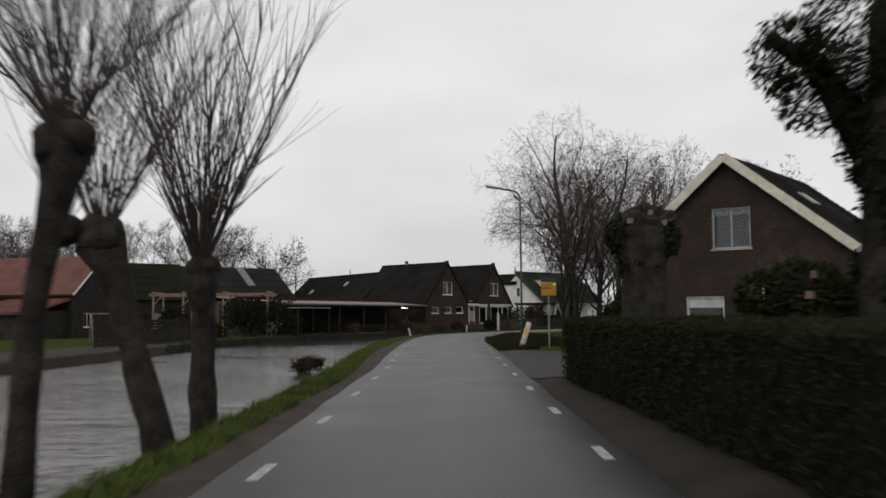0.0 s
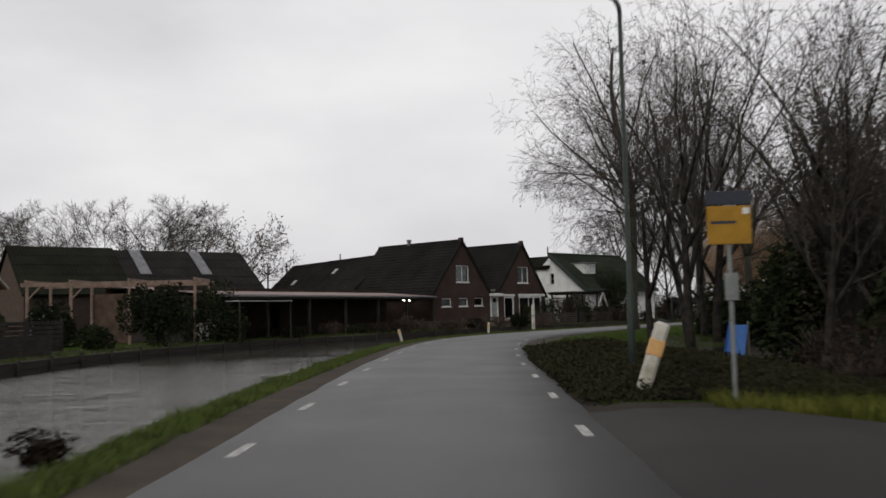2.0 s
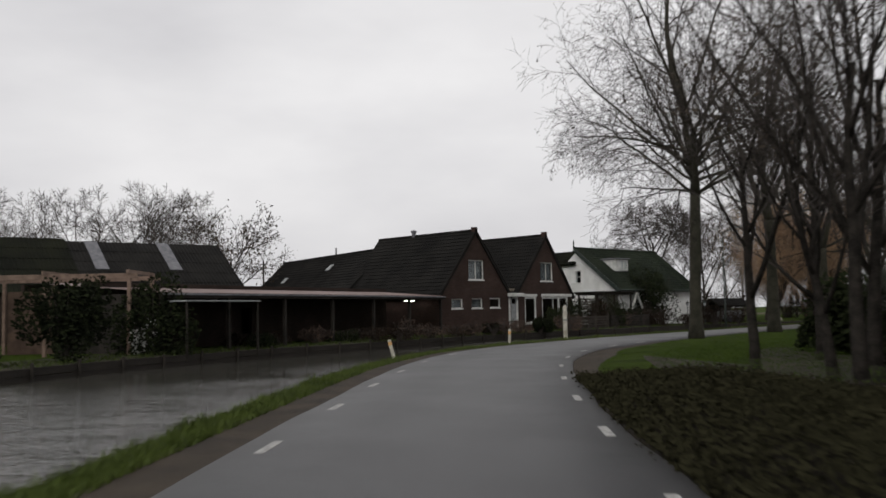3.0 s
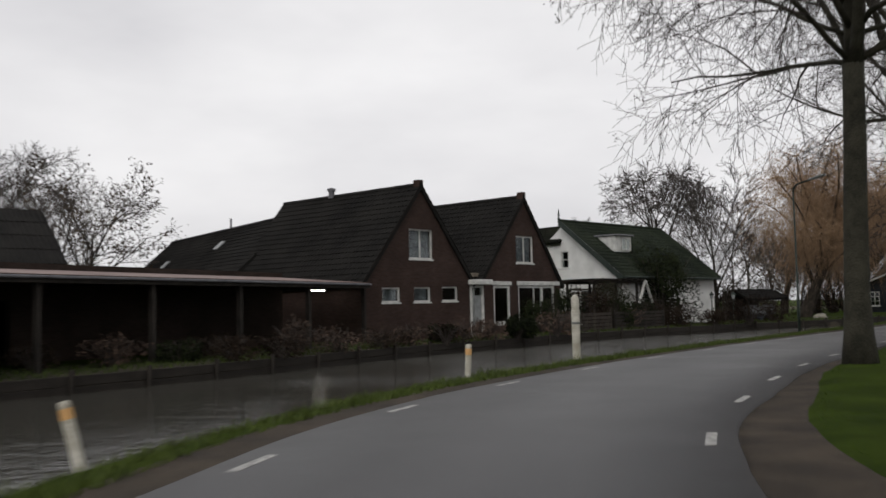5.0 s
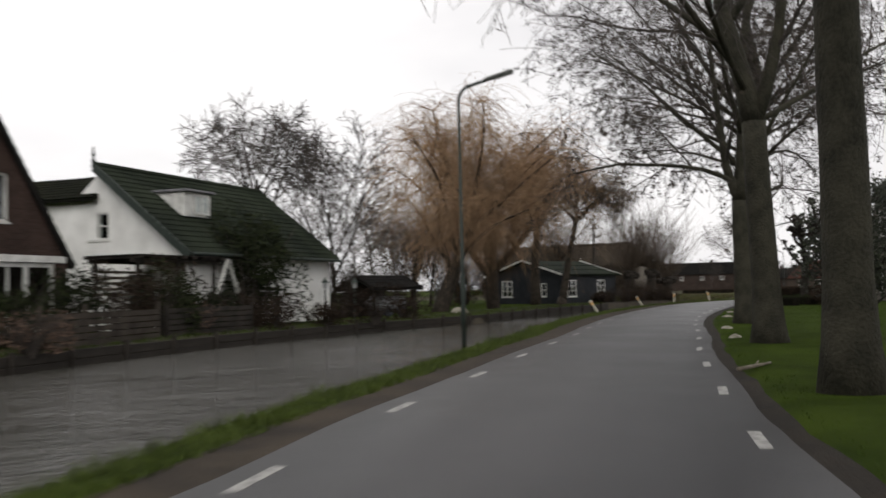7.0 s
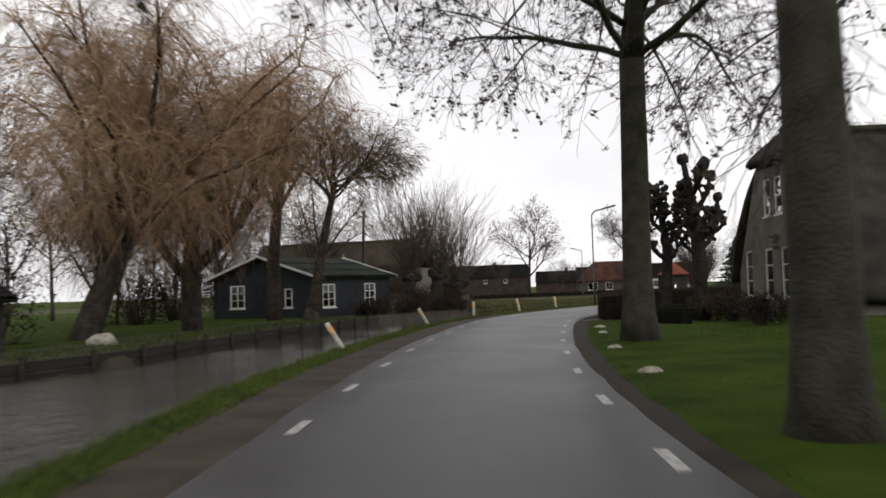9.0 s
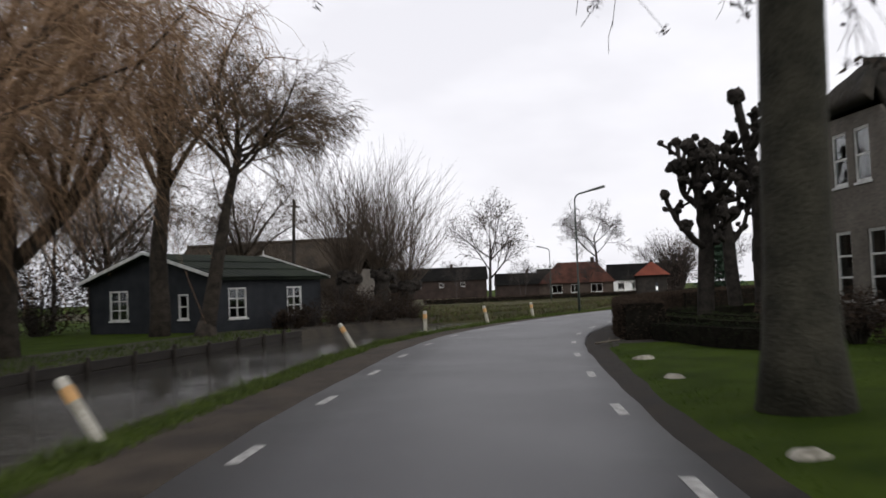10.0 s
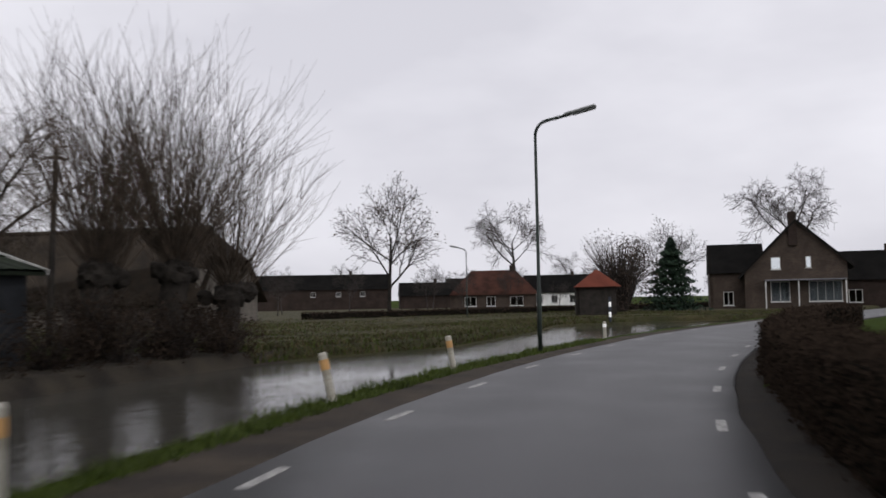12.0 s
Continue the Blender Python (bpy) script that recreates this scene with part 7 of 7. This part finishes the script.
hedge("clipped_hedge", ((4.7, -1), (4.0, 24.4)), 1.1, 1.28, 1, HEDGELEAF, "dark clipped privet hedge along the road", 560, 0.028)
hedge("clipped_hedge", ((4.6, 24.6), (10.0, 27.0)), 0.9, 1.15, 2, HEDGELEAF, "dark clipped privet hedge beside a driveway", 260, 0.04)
hedge("beech_hedge", ((46.3, 123.8), (47.4, 125.0), (51.1, 128.1), (53.5, 129.7), (60.6, 133.7)), 1.0, 0.9, 3, BEECHLEAF, "brown leafed beech hedge along the road", 460, 0.035)
for i, pts in enumerate((((46.3, 123.4), (45.0, 121.2), (44.1, 118.8)), ((50.2, 126.2), (47.4, 122.3), (46.4, 119.8)), ((53.0, 127.8), (50.4, 124.2), (49.4, 122.0)), ((54.0, 130.0), (58.5, 128.0)))):
    hedge("box_hedge", pts, 0.4, 0.42, 10 + i, HEDGELEAF, "low clipped box hedge edging a garden bed", 300, 0.03)
hedge("garden_hedge", ((61.4, 134.0), (72, 138.3), (84, 141.5)), 0.9, 0.9, 16, BEECHLEAF, "low brown hedge beside the road", 140, 0.05)
hedge("field_hedge", ((92, 190), (128, 183), (160, 178)), 1.6, 0.9, 17, BEECHLEAF, "dark hedge along far gardens", 24, 0.14, -0.5)


# ---- creeping ground cover on the inside of the bend ----
def small_evergreen(at, height, r, seed, label):
    """A clean stem under a dense dark crown of uneven lobes."""
    rng = random.Random(seed)
    base = thing("holly_tree", at, 0, label, "tree")
    V, F = [], []
    stem, d = bent(rng, Vector((0, 0, -0.1)), Vector((0, 0, 1)), height * 0.45, 5, 0.05, 0.02)
    tube(V, F, stem, [0.1, 0.085, 0.075, 0.07, 0.06, 0.05], 8)
    for i in range(7):
        a = i * 0.9
        bough, _d = bent(rng, stem[2 + i % 4], Vector((math.cos(a), math.sin(a), 1.1)).normalized(), height * 0.4, 4, 0.12, 0.05)
        tube(V, F, bough, [0.04, 0.032, 0.025, 0.018, 0.01], 5)
    raw("trunk", V, F, BARK, base, smooth=True)
    lobes = [(Vector((rng.uniform(-0.5, 0.5) * r, rng.uniform(-0.5, 0.5) * r, height * rng.uniform(0.42, 0.8))), r * rng.uniform(0.4, 0.62)) for _ in range(11)]
    spots = []
    for _ in range(5200):
        c, k = rng.choice(lobes)
        n_ = Vector((rng.gauss(0, 1), rng.gauss(0, 1), rng.gauss(0, 1))).normalized()
        spots.append((c + n_ * k * rng.uniform(0.6, 1.08), n_))
    V, F = [], []
    flecks(rng, V, F, spots, 0.055, 0.03, 2)
    raw("crown", V, F, HOLLY, base, "dense dark evergreen leaves")


small_evergreen((24.6, 96.5, -0.02), 3.7, 1.45, 4, "small dark evergreen tree on the lawn before a thatched house")


def ground_cover():
    rng = random.Random(12)
    base = thing("ground_cover", (0, 0, 0), 0, "dark creeping ground cover under the roadside trees", "shrub", kind="stuff")
    V, F, spots = [], [], []
    for _ in range(25000):
        s, o = rng.uniform(241.2, 259.5), 2.15 + 6.2 * rng.random() ** 1.15
        rise = min(1.0, (o - 2.1) / 1.0) * min(1.0, (s - 240.9) / 2.0) * min(1.0, (259.9 - s) / 5)
        p, d = at_road(s, -o)
        z = 0.02 + rise * (0.36 + 0.14 * noise.noise((p.x * 0.7, p.y * 0.7, 3))) - max(0, o - 4.5) * 0.17
        p.z = z * rng.uniform(0.55, 1.05)
        spots.append((p, Vector((0, 0, 1))))
    flecks(rng, V, F, spots, 0.04, 0.05, 2)
    raw("foliage", V, F, COVERLEAF, base)
    # near-black sheet under the leaves: shade in the gaps put into colour
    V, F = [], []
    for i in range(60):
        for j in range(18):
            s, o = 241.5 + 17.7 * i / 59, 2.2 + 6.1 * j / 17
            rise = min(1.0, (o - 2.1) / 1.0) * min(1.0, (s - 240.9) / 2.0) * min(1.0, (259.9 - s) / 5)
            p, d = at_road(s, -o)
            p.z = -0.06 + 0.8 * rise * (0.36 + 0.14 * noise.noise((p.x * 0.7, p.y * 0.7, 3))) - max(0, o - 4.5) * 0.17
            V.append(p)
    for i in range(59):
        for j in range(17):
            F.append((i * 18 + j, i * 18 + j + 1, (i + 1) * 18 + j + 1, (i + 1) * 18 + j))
    raw("matted_stems", V, F, SHADEFILL, base, smooth=True)


ground_cover()

# paved yard before the corner house
yard = [i for i in range(len(C)) if 24.8 < C[i, 1] < 40.4]
V, F = [], []
for pts, z in lines[2:8]:
    zz = np.broadcast_to(z, len(C))
    V += [(pts[i][0], pts[i][1], zz[i] + 0.02) for i in yard]
for j in range(5):
    for i in range(len(yard) - 1):
        F.append((j * len(yard) + i, j * len(yard) + i + 1, (j + 1) * len(yard) + i + 1, (j + 1) * len(yard) + i))
raw("driveway", V, F, DRIVE, None, smooth=True)
slab_bm = boxes((-0.55, 0.55, -1.1, 1.1, -0.2, 0.0), bevel=0.015)
paving = thing("paving_slab", (8.0, 40.5, -0.3), -37.4, "pale concrete slab at the foot of a brick house", "paving")
part("slab", slab_bm, CONCRETE, paving)
tagged(bpy.data.objects["driveway"], "dark asphalt yard sloping down from the road", "driveway", kind="structure")


# ---- posts, poles, lamps and signs ----
def marker_post(at, lean, height, seed, band, label, r=0.065):
    base = thing("marker_post", at, seed, label, "post", "roadside marker posts")
    m = Matrix.Rotation(radians(lean[0]), 4, "X") @ Matrix.Rotation(radians(lean[1]), 4, "Y")
    body = part("post", lathe(bmesh.new(), [(r, -0.25), (r * 0.98, height - 0.03), (r * 0.75, height)], 12), POSTWHITE, base)
    ring = part("reflector", lathe(bmesh.new(), [(r * 1.07, height * 0.66), (r * 1.07, height * 0.86)], 12), band, base)
    base.matrix_world = base.matrix_world @ m
    return base


pl = "weathered white timber marker post with reflector in the verge"
marker_post((-2.0, 71.4, -0.06), (0, -15), 0.58, -5, REFLECT, pl)
marker_post((2.25, 81.5, -0.1), (-3, 3), 0.68, 0, REFLECT, pl)
marker_post((32.1, 119.3, -0.06), (0, -32), 0.8, -44, REFLECT, "weathered marker post leaning far over in the verge")
marker_post((42.2, 130.0, -0.06), (0, -30), 0.75, -44, REFLECT, "weathered marker post leaning far over in the verge")
marker_post((47.7, 134.0, -0.05), (0, 0), 0.75, 3, REFLECT, pl)
marker_post((53.35, 137.15, -0.05), (0, -12), 0.75, -55, REFLECT, pl)
marker_post((58.55, 139.8, -0.05), (0, -9), 0.72, -60, REFLECT, pl)
marker_post((72.5, 145.8, -0.1), (0, 0), 0.6, 3, WHITEREFLECT, pl)


def mooring_pole():
    base = thing("white_pole", (5.13, 85.4, -0.15), 0, "tall round white painted pole with flaking rusty foot in the verge", "post")
    part("pole", lathe(bmesh.new(), [(0.105, -0.3), (0.105, 1.25), (0.115, 1.28), (0.115, 1.36), (0.1, 1.38), (0.1, 1.66), (0.08, 1.74), (0.03, 1.78)], 20), POSTWHITE, base)
    part("cap_pin", lathe(bmesh.new(), [(0.012, 1.76), (0.012, 1.84)], 8), STEEL, base)
    part("collar", lathe(bmesh.new(), [(0.112, 1.02), (0.118, 1.05), (0.112, 1.08)], 20), STEEL, base)


mooring_pole()


def striped_marker():
    base = thing("striped_marker", (98.2, 163.2, -0.4), 0, "black and white striped waterside marker post", "post")
    for k in range(5):
        part("stripe", lathe(bmesh.new(), [(0.09, k * 0.35), (0.09, k * 0.35 + 0.35)], 10), WHITEREFLECT if k % 2 else DARKPANEL, base)


striped_marker()


def bollard():
    """The broad leaning plastic marker at the yard entrance."""
    base = thing("plastic_bollard", (3.85, 42.2, -0.04), -4, "broad white plastic bollard with amber band leaning at a yard entrance", "bollard", size=0.95)
    m = Matrix.Rotation(radians(18), 4, "Y") @ Matrix.Rotation(radians(3), 4, "X")
    bm = boxes((-0.115, 0.115, -0.07, 0.07, -0.15, 1.26), bevel=0.05)
    part("body", bm, POSTWHITE, base)
    part("amber_band", boxes((-0.12, 0.12, -0.075, 0.075, 0.7, 0.98), bevel=0.02), REFLECT, base)
    part("cap", boxes((-0.09, 0.09, -0.05, 0.05, 1.26, 1.29), bevel=0.015), DARKPANEL, base)
    base.matrix_world = base.matrix_world @ m


bollard()


def street_lamp(at, height, arm, turn, label):
    """A steel mast, bent at the top into a short arm with a flat lantern."""
    base = thing("street_lamp", at, turn, label, "street lamp", "street lamps")
    V, F = [], []
    tube(V, F, [Vector((0, 0, -0.3)), Vector((0, 0, 1.6)), Vector((0, 0, 1.62)), Vector((0, 0, height - 0.35))], [0.062, 0.062, 0.046, 0.038], 12)
    raw("mast", V, F, GREENSTEEL, base, smooth=True)
    V, F = [], []
    pts = []
    for i in range(7):
        a = i / 6 * 1.35
        pts.append(Vector((0.38 * (1 - math.cos(a)), 0, height - 0.35 + 0.38 * math.sin(a))))
    pts.append(Vector((arm * 0.55, 0, height + 0.12)))
    tube(V, F, pts, [0.042] * 8, 10)
    raw("arm", V, F, GREENSTEEL, base, smooth=True)
    tilt = Matrix.Translation((arm * 0.5, 0, height + 0.1)) @ Matrix.Rotation(radians(-11), 4, "Y")
    bm = bmesh.new()
    box(bm, 0, arm * 0.55, -0.1, 0.1, -0.02, 0.07, bevel=0.035, m=tilt)
    lantern = part("lantern", bm, STEEL, base)
    bm = bmesh.new()
    box(bm, 0.22, arm * 0.53, -0.075, 0.075, -0.045, -0.018, bevel=0.015, m=tilt)
    part("lens", bm, GREYPAINT, lantern, "dull plastic lens")
    part("hatch", boxes((-0.066, -0.058, -0.03, 0.03, 0.5, 0.9)), GREENSTEEL, base)
    return base


street_lamp((4.04, 43.9, -0.1), 6.85, 1.45, 170, "dark green street lamp with flat lantern over the road")
street_lamp((17.5, 102.8, 0.0), 6.55, 1.48, -48, "dark green street lamp with flat lantern in the canal verge")
street_lamp((63.97, 141.9, 0.0), 6.05, 1.6, -68, "dark green street lamp with flat lantern in the canal verge")
street_lamp((98.8, 177.4, -0.5), 5.9, 1.4, 160, "street lamp by the far houses")


def village_sign():
    base = thing("road_sign", (4.89, 40.9, -0.1), 0, "yellow road sign with blue top plate on a grey post", "sign", size=0.93)
    V, F = [], []
    tube(V, F, [Vector((0, 0, -0.3)), Vector((0, 0, 3.05))], [0.035, 0.035], 10)
    raw("post", V, F, STEEL, base)
    part("sign_plate", boxes((-0.32, 0.32, -0.06, -0.045, 2.42, 2.98), bevel=0.005), YELLOWSIGN, base, "yellow plate")
    part("top_plate", boxes((-0.33, 0.33, -0.062, -0.047, 3.0, 3.2), bevel=0.005), DARKPANEL, base, "dark blue plate")
    part("sticker", boxes((0.2, 0.3, -0.066, -0.0605, 2.86, 2.95)), WHITEPAINT, base, "white panel")
    part("text_bar", boxes((-0.27, 0.1, -0.066, -0.0605, 2.72, 2.76)), DARKPANEL, base)
    part("small_plate", boxes((-0.1, 0.1, -0.06, -0.05, 1.6, 2.0), bevel=0.004), STEEL, base, "narrow grey plate")


village_sign()


def slide():
    base = thing("garden_slide", (9.3, 55.9, -0.87), 249, "blue plastic garden slide in long grass", "slide", size=1.02)
    bm = bmesh.new()
    n = 14
    prof = [(-0.28, 0.16), (-0.25, 0.0), (0.25, 0.0), (0.28, 0.16)]
    rows = []
    for i in range(n + 1):
        t = i / n
        x, z = 2.9 * t, 1.35 * (1 - t) ** 1.1 + 0.2
        rows.append([bm.verts.new((x, y, z + dz)) for y, dz in prof])
    for a, b in zip(rows, rows[1:]):
        for k in range(3):
            bm.faces.new((a[k], a[k + 1], b[k + 1], b[k]))
    bmesh.ops.solidify(bm, geom=bm.faces[:], thickness=0.03)
    part("chute", bm, BLUEPLASTIC, base)
    for y in (-0.25, 0.25):
        part("leg", boxes((-0.03, 0.03, y - 0.03, y + 0.03, 0, 1.65)), OLDWOOD, base)
    for k in range(4):
        part("rung", boxes((-0.02, 0.02, -0.25, 0.25, 0.3 + k * 0.32, 0.34 + k * 0.32)), OLDWOOD, base)


slide()


def boulder(at, size, seed):
    bm = bmesh.new()
    bmesh.ops.create_icosphere(bm, subdivisions=3, radius=1.0)
    for v in bm.verts:
        k = 1 + 0.28 * noise.noise(v.co * 1.3 + Vector((seed * 7.7, 0, 0))) + 0.06 * noise.noise(v.co * 5 + Vector((seed, 0, 0)))
        v.co = Vector((v.co.x * size[0] * k, v.co.y * size[1] * k, v.co.z * size[2] * k))
    ob = part("boulder", bm, STONE, None)
    ob.data.polygons.foreach_set("use_smooth", [True] * len(ob.data.polygons))
    ob.matrix_world = pose(at[0], at[1], at[2] + size[2] * 0.15, 0, 0, seed * 50)
    tagged(ob, "whitewashed boulder half sunk in the lawn edge", "stone", "boulders along the lawn")


for i, (x, y) in enumerate(((23.0, 99.0), (25.8, 102.6), (31.9, 109.8), (35.4, 113.75), (39.5, 118.0), (41.9, 120.4))):
    boulder((x, y, -0.03), (0.19, 0.15, 0.09), i + 1)
boulder((29.8, 130.8, -0.15), (0.6, 0.45, 0.35), 9)

# ---- grass: blades along the verges and the reedy meadow edge ----
def fallen_stick(a, b, r, label):
    """A bent stick with the stump of a side shoot, lying on the ground."""
    base = thing("fallen_branch", (*a, 0.02), 0, label, "branch")
    rng = random.Random(5)
    V, F = [], []
    along_ = Vector((b[0] - a[0], b[1] - a[1], 0))
    pts = [along_ * (k / 6) + Vector((rng.uniform(-0.008, 0.008), rng.uniform(-0.008, 0.008), r)) for k in range(7)]
    tube(V, F, pts, [r, r * 0.95, r * 0.9, r * 0.8, r * 0.75, r * 0.6, r * 0.5], 7)
    tube(V, F, [pts[3], pts[3] + Vector((0.16, 0.1, 0.06))], [r * 0.5, r * 0.35], 6)
    raw("stick", V, F, OLDWOOD, base, smooth=True)


fallen_stick((17.05, 92.0), (18.2, 92.6), 0.035, "pale fallen branch lying in the lawn")
fallen_stick((44.4, 123.7), (45.6, 124.0), 0.025, "thin pale lath lying beside a hedge")


def blades(name, n, spot, low, high, material, label, seed, width=0.012):
    rng = random.Random(seed)
    V, F = [], []
    for _ in range(n):
        p, k = spot(rng)
        a = rng.random() * 6.283
        hgt = rng.uniform(low, high) * k
        w = Vector((math.cos(a), math.sin(a), 0)) * width * rng.uniform(0.7, 1.5)
        lean = Vector((rng.gauss(0, 0.35), rng.gauss(0, 0.35), 1)) * hgt
        i = len(V)
        V += [p - w, p + w, p + lean]
        F.append((i, i + 1, i + 2))
    ob = raw(name, V, F, material, None)
    return tagged(ob, label, "grass", kind="stuff")


def along(s, values):
    return float(np.interp(s, STATIONS * road_len, values))


def left_spot(rng):
    s = rng.uniform(203, 372) if rng.random() < 0.8 else rng.uniform(203, 262)
    mud, width = along(s, MUD), along(s, VERGE)
    o = rng.uniform(mud - 0.12, width + 0.25)
    p, d = at_road(s, o)
    p.z = float(np.interp(o, [mud, (mud + width) / 2, width - 0.15, width + 0.1, width + 0.45], [-0.03, -0.02, -0.07, -0.28, -0.75])) - 0.01
    tuft = 0.75 + 0.9 * max(0, noise.noise((p.x * 0.8, p.y * 0.8, 1)))
    return p, tuft * (1.0 if o < width - 0.2 else 1.7)


def right_spot(rng):
    s = rng.uniform(257, 341)
    o = 0.1 - along(s, DIRT_EDGE) + 6.5 * rng.random()
    p, d = at_road(s, -o)
    p.z = -0.02
    return p, 0.8 + 0.6 * max(0, noise.noise((p.x * 0.8, p.y * 0.8, 1)))


def yard_spot(rng):
    p = Vector((rng.uniform(4.6, 9.4), rng.uniform(40.2, 43.6), 0))
    p.z = -0.04 - 0.07 * (p.x - 3)
    return p, 1.4


def meadow_spot(rng):
    f = rng.random()
    k = 338 + f * 100
    i = np.searchsorted(STATIONS * road_len, k)
    b, n = B[i], BLEFT[i]
    if b[0] < 61:
        return meadow_spot(rng)
    o = 0.3 + 26 * rng.random() ** 1.8
    t = rng.random() * 0.8
    return Vector((b[0] + n[0] * o + bt[i][0] * t, b[1] + n[1] * o + bt[i][1] * t, -0.16 - max(0, 0.6 - o) * 1.3)), 0.6 + 1.1 * max(0, noise.noise((b[0] * 0.1 + o * 0.2, b[1] * 0.1, 2)) + 0.3)


def bank_spot(rng):
    k = rng.uniform(250, 360)
    i = np.searchsorted(STATIONS * road_len, k)
    o = 0.1 + 3.0 * rng.random()
    b, n, t = B[i], BLEFT[i], rng.random() * 0.8
    return Vector((b[0] + n[0] * o + bt[i][0] * t, b[1] + n[1] * o + bt[i][1] * t, -0.16)), 0.8 + 0.8 * rng.random()


blades("verge_grass", 95000, left_spot, 0.05, 0.14, BLADE, "short green verge grass beside the canal", 1)
blades("lawn_grass", 60000, right_spot, 0.02, 0.055, LAWNBLADE, "short green lawn beside the road", 2, 0.01)
blades("yard_grass", 15000, yard_spot, 0.1, 0.26, YARDBLADE, "ragged bright grass at the yard edge", 3, 0.02)
blades("meadow_grass", 46000, meadow_spot, 0.06, 0.2, DRYBLADE, "straw coloured rough meadow grass by the water", 4, 0.03)
blades("meadow_green", 26000, meadow_spot, 0.06, 0.18, BLADE, "green tussocks in the rough meadow", 5, 0.03)
blades("bank_weeds", 20000, bank_spot, 0.05, 0.16, BLADE, "withered weeds on the far bank", 6, 0.02)
